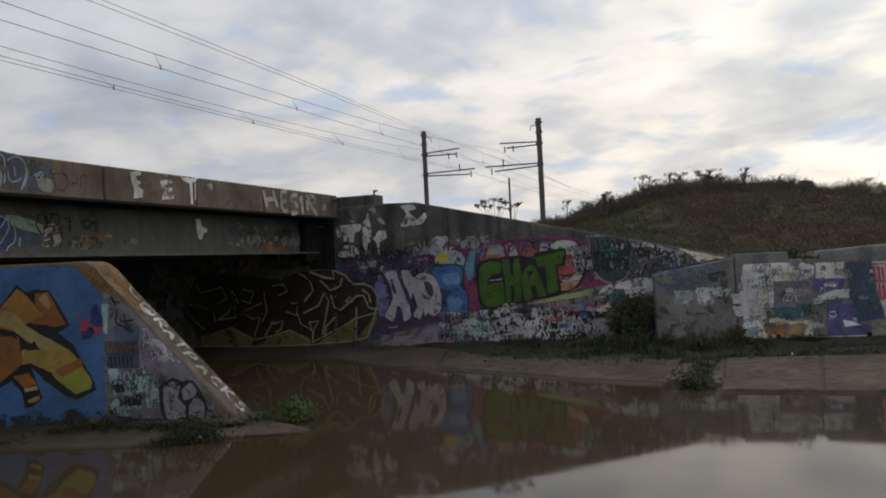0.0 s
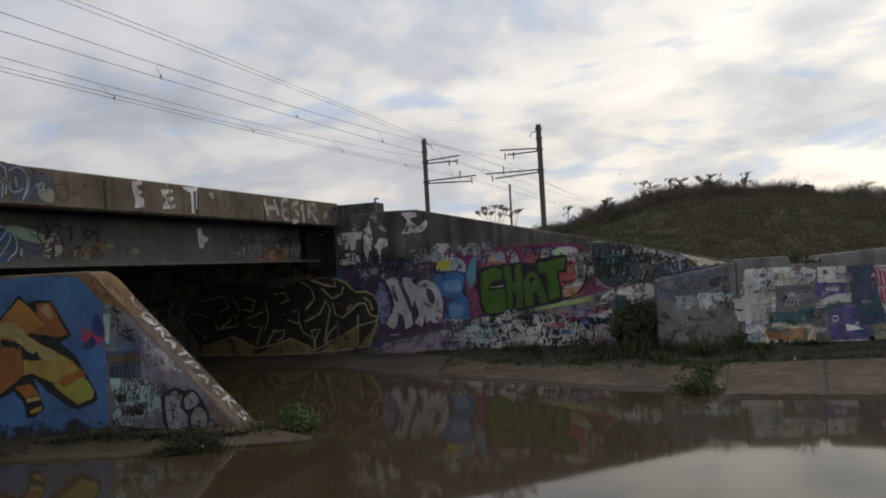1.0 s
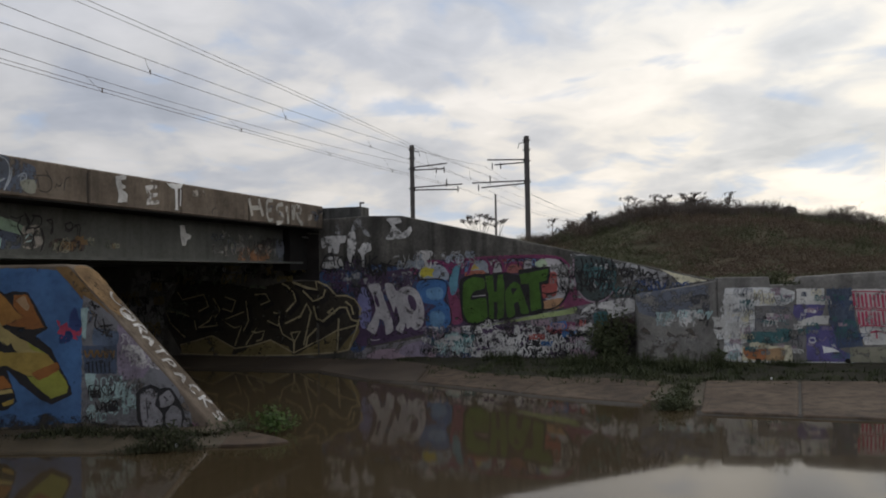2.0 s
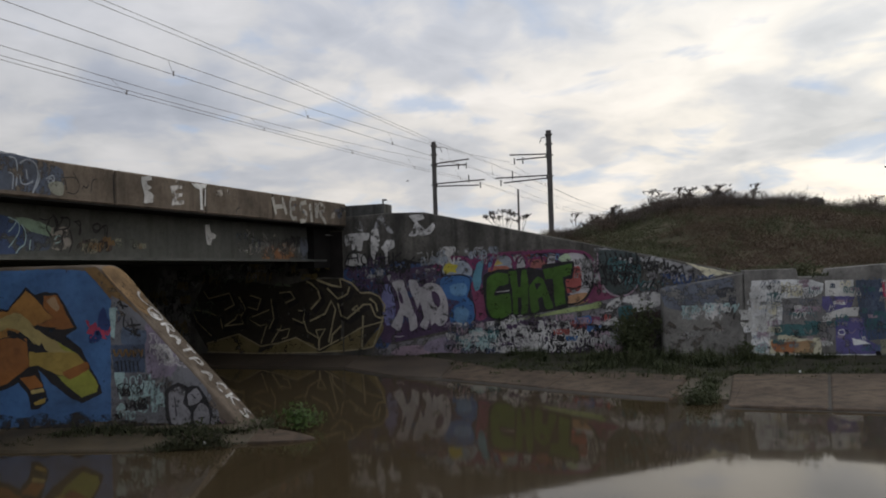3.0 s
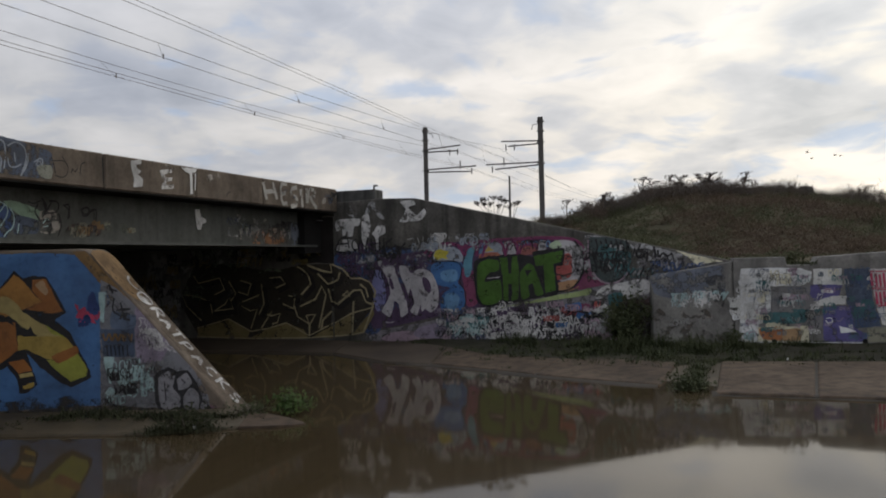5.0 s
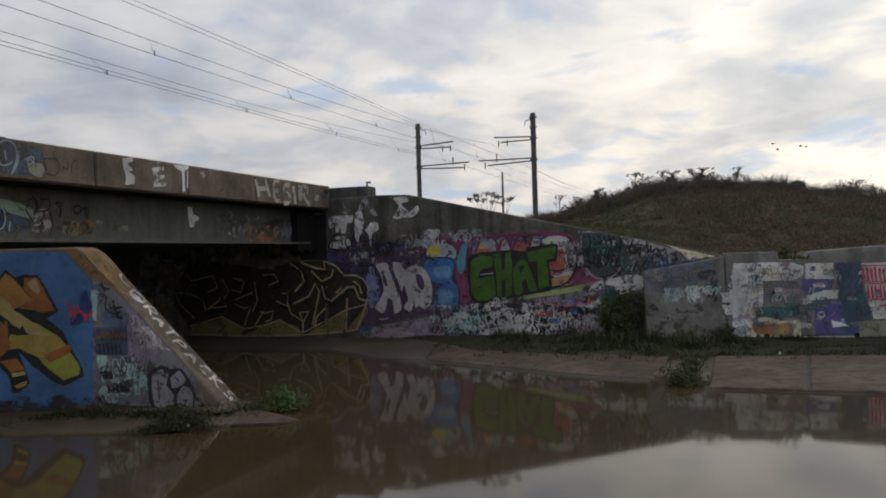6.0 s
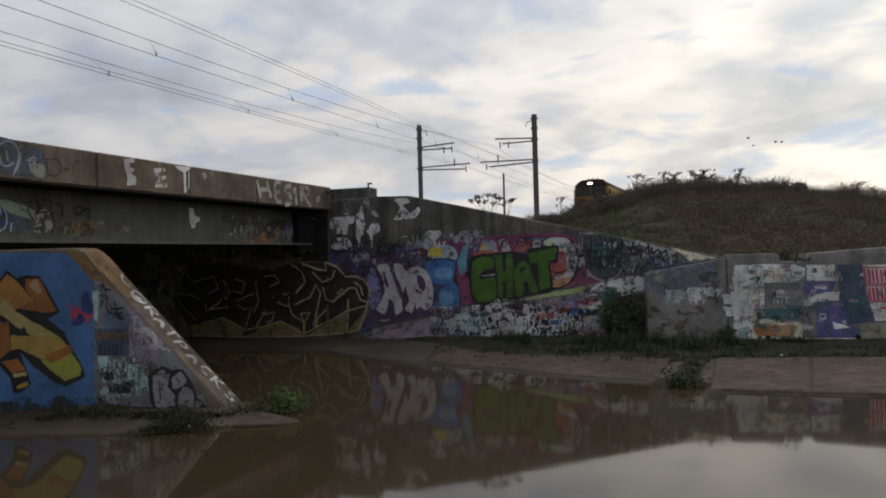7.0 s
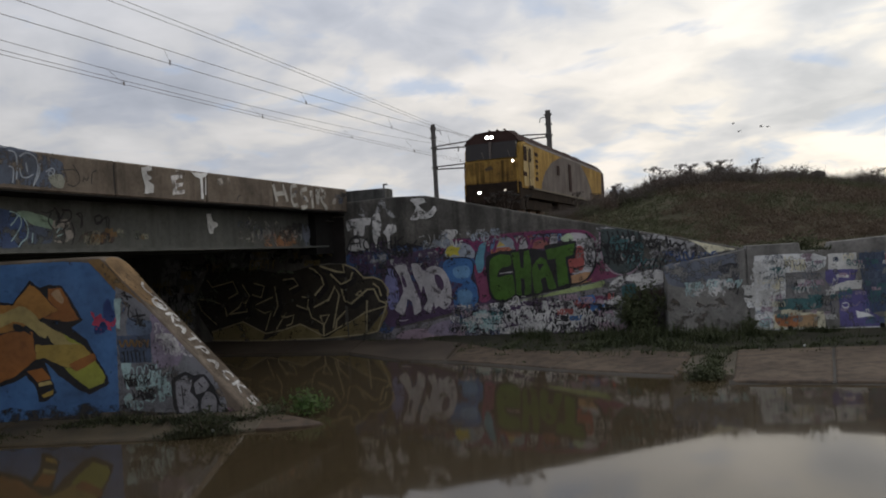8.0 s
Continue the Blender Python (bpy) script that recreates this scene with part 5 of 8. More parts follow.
def scribbles(face, mats, a0, a1, b0, b1, n, size, width, seed):
    """Overlapping illegible sprayed tags, joined by colour."""
    rng = random.Random(seed)
    for ci, mat in enumerate(mats):
        bm = bmesh.new()
        d = lift(face)
        for _ in range(max(1, n // len(mats))):
            a, b = a0 + (a1 - a0) * rng.betavariate(1.25, 1.5), b0 + (b1 - b0) * rng.betavariate(1.4, 1.4)
            h = size * rng.uniform(0.35, 0.9)
            slant, w = rng.uniform(-0.3, 0.4), width * rng.uniform(0.6, 1.4)
            x = a
            for _g in range(rng.randint(2, 5)):
                cell = h * rng.uniform(0.45, 0.8)
                for _s in range(rng.randint(1, 2)):
                    form = rng.random()
                    if form < 0.35:
                        loc = [(0.1, 0), (0.0, 0.5), (0.35, 1.0), (0.85, 0.75), (0.8, 0.2), (0.35, 0.05)]
                    elif form < 0.6:
                        loc = [(rng.random() * 0.4, 1), (rng.random() * 0.5, 0.45), (rng.random(), 0)]
                    elif form < 0.8:
                        loc = [(0, 0.1), (0.3, 1.05), (0.55, 0.3), (0.95, 0.9)]
                    else:
                        loc = [(0, 0.9), (0.9, 0.95), (0.3, 0.4), (1.0, 0.05)]
                    if rng.random() < 0.4:
                        loc = [(1 - u, v) for u, v in loc]
                    pts = [(x + (u + rng.gauss(0, 0.08)) * cell + v * h * slant * 0.4, b + (v - 0.5 + rng.gauss(0, 0.07)) * h) for u, v in loc]
                    if not all(inside(face, u, v) for u, v in pts):
                        continue
                    ribbon(bm, face, pts, w, d + 0.00002 * _)
                x += cell * rng.uniform(0.8, 1.1)
        tagged(part("spray_tag", bm, mat, WALLS[face], "overlapping illegible sprayed tags"), kind="stuff")


blob('wing', 'painted_patch', GREY_LILAC, [(0.78,0.38),(2.34,0.65),(3.55,0.91),(4.85,1.16),(6.04,1.38),(6.25,1.47),(6.48,1.49),(6.43,0.19),(3.25,0.06),(0.77,0.11)], 0)
blob('wing', 'painted_patch', GREY_LILAC, [(5.99,1.52),(6.24,1.51),(7.37,1.65),(7.36,0.16),(5.95,0.23)], 0)
blob('wing', 'painted_patch', NAVY, [(-0.11,2.25),(0.5,2.36),(1.38,2.4),(2.46,2.32),(2.73,2.21),(2.71,1.66),(0.97,1.7),(-0.12,1.72)], 2)
blob('wing', 'painted_patch', NAVY, [(-0.03,2.09),(0.93,1.98),(1.2,1.29),(1.18,0.47),(0.78,0.4),(0.75,1.16)], 2)
blob('wing', 'painted_patch', DARK_PURPLE, [(0.93,1.89),(1.23,2.17),(2.3,2.3),(2.59,2.47),(3.6,2.48),(4.23,2.52),(5.53,2.49),(5.91,2.4),(6.02,2.1),(5.97,1.64),(5.75,1.37),(3.56,0.95),(2.34,0.72),(0.98,0.47),(0.91,1.29)], 1)
blob('wing', 'painted_patch', LAVENDER, [(1.01,1.79),(1.22,1.83),(1.31,1.47),(1.32,1.15),(1.14,0.88),(1.0,1.16)], 2)
scribbles('wing', (WHITE_GREY, RED, PINK, BLACK, BLUE_LIGHT, DARK_PURPLE), 3.59, 5.1, 2.12, 2.48, 36, 0.18, 0.025, 42)
scribbles('wing', (BLACK, DARK_PURPLE, NAVY), 0.99, 3.5, 0.82, 2.11, 26, 0.3, 0.022, 43)
scribbles('wing', (NAVY, FADED_GREY, BLACK, DARK_PURPLE), -0.12, 2.46, 1.69, 2.43, 40, 0.35, 0.04, 45)
blob('wing', 'painted_patch', BLUE_MID, [(2.5,1.98),(3.18,2.02),(3.21,1.79),(3.12,1.55),(3.26,1.39),(3.29,1.04),(3.1,0.88),(2.86,0.85),(2.69,0.96),(2.74,1.27),(2.93,1.43),(2.58,1.54)], 2)
blob('wing', 'painted_patch', BLUE_LIGHT, [(2.72,1.8),(3.08,1.83),(3.08,1.58),(2.77,1.59)], 2)
blob('wing', 'painted_patch', BLUE_LIGHT, [(2.81,1.27),(3.02,1.31),(3.15,1.18),(3.05,0.96),(2.82,0.96)], 2)
blob('wing', 'painted_patch', MAGENTA, [(3.22,1.83),(3.45,1.86),(3.56,1.43),(3.56,1.06),(3.31,1.03),(3.26,1.48)], 2)
blob('wing', 'painted_patch', GREY_BLUE, [(2.84,2.36),(3.1,2.34),(3.24,2.21),(3.23,2.02),(2.95,2.06),(2.57,2.06),(2.57,2.25)], 2)
blob('wing', 'painted_patch', CYAN, [(3.26,1.99),(3.41,2.38),(3.55,2.41),(3.48,2.09),(3.44,1.76),(3.31,1.68)], 2)
blob('wing', 'painted_patch', YELLOW, [(2.55,2.17),(2.62,2.33),(2.74,2.38),(2.79,2.29),(2.93,2.26),(2.85,2.17),(2.89,2.08),(2.74,2.12),(2.6,2.06)], 0)
blob('wing', 'painted_patch', GREY_BLUE, [(3.71,2.17),(3.77,2.36),(3.96,2.42),(4.19,2.42),(4.11,2.15),(3.77,2.13)], 2)
blob('wing', 'painted_patch', GOLD, [(3.77,2.23),(3.86,2.37),(3.98,2.26)], 0)
blob('wing', 'painted_patch', RED_ORANGE, [(3.7,2.2),(4.07,2.21),(4.1,2.08),(3.67,2.07)], 2)
blob('wing', 'painted_patch', WHITE_GREY, [(4.24,2.4),(4.43,2.44),(4.5,2.15),(4.29,2.13)], 2)
blob('wing', 'painted_patch', RED_BROWN, [(4.59,2.35),(4.97,2.39),(5.03,2.19),(4.63,2.15)], 2)
blob('wing', 'painted_patch', WHITE_GREY, [(5.01,2.42),(5.17,2.43),(5.15,2.23),(5.01,2.21)], 2)
blob('wing', 'painted_patch', WHITE_GREY, [(5.25,2.31),(5.53,2.46),(5.78,2.42),(5.97,2.25),(5.99,1.93),(5.9,1.58),(5.71,1.47),(5.44,1.59),(5.53,1.86),(5.52,2.2)], 2)
blob('wing', 'painted_patch', PALE_GREEN, [(5.25,2.34),(5.43,2.45),(5.53,2.31),(5.38,2.25)], 2)
blob('wing', 'painted_patch', RED, [(5.54,2.11),(5.71,2.14),(5.74,1.86),(5.67,1.62),(5.33,1.59),(5.38,1.82)], 2)
blob('wing', 'painted_patch', ORANGE_DULL, [(5.38,1.49),(5.84,1.58),(5.85,1.39),(5.44,1.32)], 2)
blob('wing', 'painted_patch', MAGENTA, [(5.97,1.58),(6.14,1.85),(6.3,1.64),(6.46,1.48),(6.17,1.41),(5.85,1.36)], 2)
stroke('wing', 'painted_stroke', MAROON, [(2.32,2.23),(2.54,2.42),(2.87,2.45),(3.1,2.42),(3.24,2.31),(3.3,2.36),(3.44,2.47),(3.74,2.46),(3.88,2.49),(4.23,2.51),(4.59,2.48),(4.93,2.52),(5.28,2.49),(5.53,2.49),(5.87,2.43),(6.02,2.23),(6.05,1.93),(5.96,1.58),(5.77,1.39)], 0.075)
stroke('wing', 'painted_stroke', MAGENTA, [(2.35,2.28),(2.55,2.44),(2.87,2.48),(3.12,2.44),(3.26,2.34),(3.42,2.49),(3.79,2.5),(4.23,2.53),(4.94,2.54),(5.53,2.53),(5.89,2.46),(6.05,2.23),(6.08,1.93)], 0.025)
blob('wing', 'painted_letter', WHITE_GREY, [(1.26,1.9),(1.54,1.96),(1.62,1.73),(1.72,1.46),(1.86,1.08),(1.88,0.85),(1.7,0.76),(1.66,1.06),(1.54,1.13),(1.51,0.95),(1.41,0.76),(1.21,0.9),(1.35,1.11),(1.45,1.33),(1.39,1.65)], 1)
blob('wing', 'painted_patch', DARK_PURPLE, [(1.43,1.74),(1.52,1.58),(1.55,1.42),(1.49,1.4),(1.42,1.56)], 0)
blob('wing', 'painted_letter', WHITE_GREY, [(1.69,1.95),(1.86,1.95),(1.96,1.79),(2.05,1.77),(2.17,1.5),(2.23,1.16),(2.11,0.8),(1.94,0.9),(2.05,1.1),(1.96,1.44),(1.9,1.28),(1.82,1.51),(1.74,1.66)], 1)
blob('wing', 'painted_letter', WHITE_GREY, [(2.05,1.79),(2.24,1.88),(2.46,1.8),(2.61,1.54),(2.65,1.27),(2.6,0.98),(2.44,0.87),(2.31,0.95),(2.23,0.9),(2.18,1.28),(2.11,1.55)], 2)
blob('wing', 'painted_patch', DARK_PURPLE, [(2.26,1.67),(2.4,1.63),(2.47,1.44),(2.42,1.31),(2.3,1.42)], 2)
stroke('wing', 'painted_stroke', WHITE_GREY, [(1.31,0.64),(1.4,0.62),(1.54,0.65)], 0.025)
stroke('wing', 'painted_stroke', BLACK, [(2.53,2.04),(3.18,2.04),(3.23,1.81),(3.14,1.54),(3.3,1.37),(3.31,1.02),(3.1,0.84)], 0.03)
blob('wing', 'painted_patch', BLACK, [(3.52,2.02),(3.82,2.13),(4.18,2.15),(4.58,2.17),(4.88,2.09),(4.87,2.21),(5.18,2.25),(5.58,2.27),(5.55,1.9),(5.38,1.86),(5.43,1.27),(4.89,1.18),(4.28,1.05),(3.83,0.98),(3.58,1.1),(3.51,1.56)], 1)
blob('wing', 'painted_letter', GREEN, [(3.6,1.93),(3.83,2.07),(4.08,2.03),(4.1,1.82),(3.86,1.75),(3.78,1.65),(3.77,1.55),(4.12,1.59),(4.15,1.16),(3.92,1.04),(3.7,1.06),(3.58,1.3)], 1)
blob('wing', 'painted_letter', GREEN, [(4.11,2.09),(4.29,2.1),(4.31,1.74),(4.38,1.74),(4.41,2.11),(4.52,2.12),(4.56,1.76),(4.52,1.16),(4.37,1.12),(4.39,1.5),(4.3,1.51),(4.3,1.12),(4.19,1.14),(4.18,1.68)], 0)
blob('wing', 'painted_letter', GREEN, [(4.57,1.72),(4.75,1.95),(4.9,1.88),(5.1,1.28),(4.93,1.24),(4.86,1.5),(4.76,1.46),(4.78,1.21),(4.6,1.17)], 1)
blob('wing', 'painted_patch', BLACK, [(4.69,1.81),(4.85,1.8),(4.74,1.66)], 0)
blob('wing', 'painted_letter', GREEN, [(4.89,2.11),(5.54,2.22),(5.52,1.98),(5.33,1.93),(5.38,1.34),(5.14,1.29),(5.11,1.91),(4.94,1.89)], 0)
stroke('wing', 'painted_stroke', WHITE_GREY, [(3.81,1.63),(4.12,1.66)], 0.02)
stroke('wing', 'painted_stroke', MAROON, [(2.43,2.15),(2.55,2.37),(2.84,2.46),(3.14,2.41),(3.30,2.15)], 0.07, 2)
stroke('wing', 'painted_stroke', MAROON, [(3.31,2.15),(3.33,2.33),(3.61,2.42),(3.58,2.14)], 0.07, 2)
stroke('wing', 'painted_stroke', MAROON, [(3.71,2.12),(3.82,2.43),(4.03,2.51),(4.21,2.40),(4.26,2.13)], 0.07, 2)
stroke('wing', 'painted_stroke', MAROON, [(4.27,2.15),(4.30,2.37),(4.43,2.46),(4.55,2.34),(4.52,2.15)], 0.07, 2)
stroke('wing', 'painted_stroke', MAROON, [(4.58,2.17),(4.63,2.36),(4.91,2.38),(5.00,2.26)], 0.07, 2)
stroke('wing', 'painted_stroke', BLACK, [(4.28,2.43),(4.35,2.21),(4.45,2.42),(4.51,2.23)], 0.03, 2)
stroke('wing', 'painted_stroke', BLACK, [(4.61,2.28),(4.69,2.46),(4.85,2.48),(4.89,2.27)], 0.03, 2)
stroke('wing', 'painted_stroke', BLACK, [(4.96,2.24),(5.04,2.45),(5.18,2.40)], 0.03, 2)
stroke('wing', 'painted_stroke', BLACK, [(5.61,2.32),(5.65,2.16),(5.75,2.29),(5.84,2.15)], 0.025, 2)
stroke('wing', 'painted_stroke', BLACK, [(5.65,2.09),(5.81,2.04),(5.85,1.88)], 0.025, 2)
stroke('wing', 'painted_stroke', BLACK, [(5.72,1.93),(5.80,1.74),(5.64,1.70)], 0.025, 2)
stroke('wing', 'painted_stroke', BLACK, [(5.37,1.71),(5.59,1.66),(5.78,1.74)], 0.025, 2)
stroke('wing', 'painted_stroke', BLACK, [(5.29,1.32),(5.68,1.34),(5.91,1.56),(6.02,1.92),(5.95,2.24),(5.80,2.43)], 0.05, 2)
blob('wing', 'painted_patch', YELLOW_GREEN, [(4.54,1.06),(5.32,1.23),(5.83,1.31),(6.12,1.38),(6.1,1.26),(5.74,1.19),(4.89,1.08),(4.18,0.98),(3.83,0.93)], 2)
blob('wing', 'painted_patch', PINK_GREY, [(1.27,0.31),(1.67,0.43),(2.48,0.38),(2.42,0.23),(1.32,0.2)], 2)
blob('wing', 'painted_patch', LILAC, [(2.12,0.5),(2.72,0.63),(2.78,0.3),(2.09,0.29)], 2)
blob('wing', 'painted_patch', BLUE_MID, [(5.53,1.01),(5.89,1.08),(5.86,0.98),(5.57,0.94)], 2)
blob('wing', 'painted_patch', RED, [(5.67,0.82),(5.9,0.86),(5.93,0.76),(5.71,0.72)], 2)
blob('wing', 'painted_patch', BLACK, [(3.95,0.73),(4.23,0.86),(4.35,0.65),(4.13,0.52)], 2)
blob('wing', 'painted_letter', FADED_WHITE, [(1.74,3.47),(2.07,3.48),(2.13,3.37),(1.95,3.33),(2.07,3.19),(2.16,3.12),(2.34,3.27),(2.39,3.16),(2.29,3.03),(2.06,2.97),(1.73,2.99),(1.83,3.14),(1.89,3.29)], 1)
blob('wing', 'painted_letter', FADED_WHITE, [(0.07,3.08),(0.42,3.11),(0.72,3.1),(0.69,2.94),(0.56,2.91),(0.51,2.67),(0.26,2.72),(0.24,2.89),(0.1,2.81)], 1)
blob('wing', 'painted_letter', FADED_WHITE, [(0.77,3.14),(0.94,3.21),(0.99,2.93),(0.93,2.66),(0.82,2.37),(0.75,2.62)], 1)
blob('wing', 'painted_letter', FADED_WHITE, [(1.02,2.75),(1.19,2.93),(1.34,2.92),(1.37,2.74),(1.2,2.65),(1.24,2.33),(1.13,2.33),(1.11,2.61)], 1)
blob('wing', 'painted_letter', FADED_WHITE, [(0.05,2.38),(0.26,2.62),(0.55,2.59),(0.65,2.38),(0.3,2.32)], 1)
blob('wing', 'painted_patch', FADED_GREY, [(0.84,3.18),(0.95,3.47),(1.07,3.49),(1.35,3.07),(1.2,3.1),(1.08,3.31)], 1)
blob('wing', 'painted_patch', FADED_GREY, [(0.37,3.23),(0.48,3.4),(0.69,3.14),(0.57,3.13)], 1)
stroke('wing', 'painted_stroke', BLACK, [(1.37,2.34),(1.52,2.4),(1.71,2.42),(1.95,2.34),(2.18,2.35)], 0.035)
stroke('wing', 'painted_stroke', BLACK, [(1.42,2.2),(1.58,2.35),(1.71,2.21)], 0.035)
stroke('wing', 'painted_stroke', BLACK, [(0.05,2.35),(0.18,2.66),(0.38,2.67),(0.42,2.40)], 0.042, 1)
stroke('wing', 'painted_stroke', BLACK, [(0.10,2.50),(0.40,2.52)], 0.042, 1)
stroke('wing', 'painted_stroke', BLACK, [(0.62,2.62),(0.49,2.54),(0.51,2.38),(0.61,2.36)], 0.042, 1)
stroke('wing', 'painted_stroke', BLACK, [(0.65,2.36),(0.71,2.64),(0.84,2.37),(0.91,2.65)], 0.042, 1)
stroke('wing', 'painted_stroke', BLACK, [(1.00,2.61),(1.01,2.34)], 0.042, 1)
stroke('wing', 'painted_stroke', BLACK, [(1.01,2.47),(1.19,2.51)], 0.042, 1)
stroke('wing', 'painted_stroke', BLACK, [(1.20,2.64),(1.22,2.33)], 0.042, 1)
stroke('wing', 'painted_stroke', BLACK, [(1.32,2.62),(1.33,2.34)], 0.042, 1)
stroke('wing', 'painted_stroke', BLACK, [(1.54,2.61),(1.32,2.47),(1.57,2.32)], 0.042, 1)
stroke('wing', 'painted_stroke', BLACK, [(1.59,2.45),(1.90,2.31)], 0.042, 1)
stroke('wing', 'painted_stroke', BLACK, [(1.66,2.28),(1.87,2.50)], 0.042, 1)
stroke('wing', 'painted_stroke', BLACK, [(1.94,2.41),(2.22,2.47),(2.45,2.38)], 0.042, 1)
scribbles('wing', (FADED_WHITE, GREY_BLUE, FADED_GREY), 1.85, 3.82, 2.26, 2.63, 16, 0.28, 0.03, 3)
blob('wing', 'painted_patch', FADED_GREY, [(6.03,2.54),(6.27,2.53),(7.22,2.33),(8.2,2.04),(8.84,1.9),(8.3,1.82),(7.39,1.72),(6.8,1.56),(6.12,1.57),(6.0,1.82)], 0)
blob('wing', 'painted_patch', TEAL_BLACK, [(6.16,2.49),(6.83,2.41),(7.02,2.2),(6.95,1.76),(6.72,1.52),(6.4,1.5),(6.16,1.77),(6.09,2.15)], 2)
stroke('wing', 'painted_stroke', PINK_GREY, [(6.11,2.43),(6.09,2.11),(6.16,1.74),(6.4,1.48),(6.74,1.5),(6.96,1.74)], 0.04)
blob('wing', 'painted_patch', CREAM, [(7.9,2.17),(8.87,1.91),(8.31,1.86),(8.2,2.0)], 0)
stroke('wing', 'painted_stroke', BLACK, [(6.27,2.45),(6.32,2.22),(6.21,2.08),(6.27,1.88)], 0.05)
stroke('wing', 'painted_stroke', BLACK, [(6.37,2.41),(6.42,2.22),(6.35,2.08),(6.38,1.82)], 0.05)
stroke('wing', 'painted_stroke', BLACK, [(6.48,2.44),(6.53,2.21),(6.48,2.07),(6.49,1.76)], 0.05)
stroke('wing', 'painted_stroke', BLACK, [(6.59,2.4),(6.64,2.21),(6.54,2.07),(6.6,1.87)], 0.05)
stroke('wing', 'painted_stroke', BLACK, [(6.7,2.43),(6.75,2.21),(6.67,2.07),(6.7,1.81)], 0.05)
stroke('wing', 'painted_stroke', BLACK, [(6.8,2.39),(6.85,2.2),(6.8,2.07),(6.81,1.75)], 0.05)
stroke('wing', 'painted_stroke', BLACK, [(6.91,2.42),(6.96,2.2),(6.86,2.06),(6.92,1.86)], 0.05)
scribbles('wing', (FADED_GREY, TEAL_DARK, BLACK), 6.16, 6.98, 1.56, 2.43, 26, 0.3, 0.03, 41)
scribbles('wing', (BLACK, GREY_MID), 5.46, 5.95, 1.56, 2.37, 14, 0.2, 0.02, 44)
stroke('wing', 'painted_stroke', BLACK, [(7.21,2.31),(7.09,2.08),(7.2,1.99),(7.37,2.19),(7.32,1.91),(7.19,1.67)], 0.05)
stroke('wing', 'painted_stroke', BLACK, [(7.48,2.26),(7.53,1.98),(7.39,1.75)], 0.05)
stroke('wing', 'painted_stroke', BLACK, [(7.56,2.18),(7.57,2.0),(7.67,2.14),(7.74,2.02),(7.86,2.11)], 0.05)
scribbles('wing', (BLACK, NAVY, GREY_LILAC), 6.96, 8.21, 1.77, 2.32, 18, 0.3, 0.03, 5)
blob('wing', 'painted_patch', FADED_WHITE, [(6.25,1.27),(6.43,1.43),(6.79,1.5),(7.19,1.57),(7.39,1.51),(7.38,1.3),(7.18,1.23),(6.86,1.15),(6.79,1.31),(6.59,1.35),(6.43,1.2),(6.26,1.16)], 2)
blob('wing', 'painted_patch', FADED_WHITE, [(6.21,0.95),(6.42,1.05),(6.52,0.96),(6.41,0.83),(6.26,0.86)], 1)
blob('wing', 'painted_patch', TEAL_DARK, [(6.51,1.23),(6.79,1.28),(6.79,1.08),(6.58,0.95)], 2)
blob('wing', 'painted_patch', RUST_BLACK, [(6.8,1.14),(7.39,1.19),(7.37,0.51),(7.22,0.24),(6.88,0.55)], 0)
scribbles('wing', (FADED_WHITE, BLACK, GREY_LILAC, LILAC, NAVY, FADED_GREY, BLACK, PINK_GREY, FADED_WHITE, SLATE), 2.47, 6.43, 0.25, 0.95, 330, 0.24, 0.022, 7)
scribbles('wing', (FADED_WHITE, BLACK, DARK_PURPLE, BLACK, FADED_WHITE), 3.6, 6.44, 0.2, 1.0, 170, 0.3, 0.032, 8)
scribbles('wing', (TEAL_DARK, PALE_CYAN, FADED_WHITE), 2.8, 3.8, 0.4, 0.8, 24, 0.22, 0.022, 9)
scribbles('wing', (MAGENTA, RED, BLUE_MID, PINK_GREY), 4.96, 6.32, 0.5, 1.1, 14, 0.2, 0.03, 10)
scribbles('wing', (FADED_WHITE, BLACK, PINK_GREY, FADED_GREY), 5.95, 6.73, 0.31, 0.88, 34, 0.3, 0.04, 11)
# near-black patch: soot and the shade under the girder ends painted on the wall
blob('under', 'painted_patch', NEAR_BLACK, [(9.2,2.08),(10.08,2.05),(10.08,3.17),(8.6,3.17)], 0)
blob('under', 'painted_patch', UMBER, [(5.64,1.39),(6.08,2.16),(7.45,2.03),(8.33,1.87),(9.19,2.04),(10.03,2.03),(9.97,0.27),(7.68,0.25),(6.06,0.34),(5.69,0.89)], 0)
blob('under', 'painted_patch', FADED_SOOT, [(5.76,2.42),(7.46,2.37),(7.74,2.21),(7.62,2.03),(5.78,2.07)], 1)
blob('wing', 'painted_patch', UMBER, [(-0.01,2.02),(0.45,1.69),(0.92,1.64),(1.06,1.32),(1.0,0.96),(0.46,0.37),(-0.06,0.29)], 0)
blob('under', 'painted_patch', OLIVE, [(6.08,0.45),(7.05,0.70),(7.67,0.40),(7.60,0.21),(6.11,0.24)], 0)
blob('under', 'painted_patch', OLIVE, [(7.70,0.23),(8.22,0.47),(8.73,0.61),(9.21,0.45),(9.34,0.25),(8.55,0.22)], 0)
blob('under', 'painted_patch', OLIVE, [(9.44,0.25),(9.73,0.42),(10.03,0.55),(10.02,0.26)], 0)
blob('wing', 'painted_patch', OLIVE, [(-0.03,0.55),(0.22,0.72),(0.45,0.85),(0.44,0.34),(-0.04,0.27)], 0)
blob('wing', 'painted_patch', OLIVE, [(0.49,0.37),(0.77,0.68),(1.03,0.94),(1.05,0.82),(0.79,0.41)], 0)
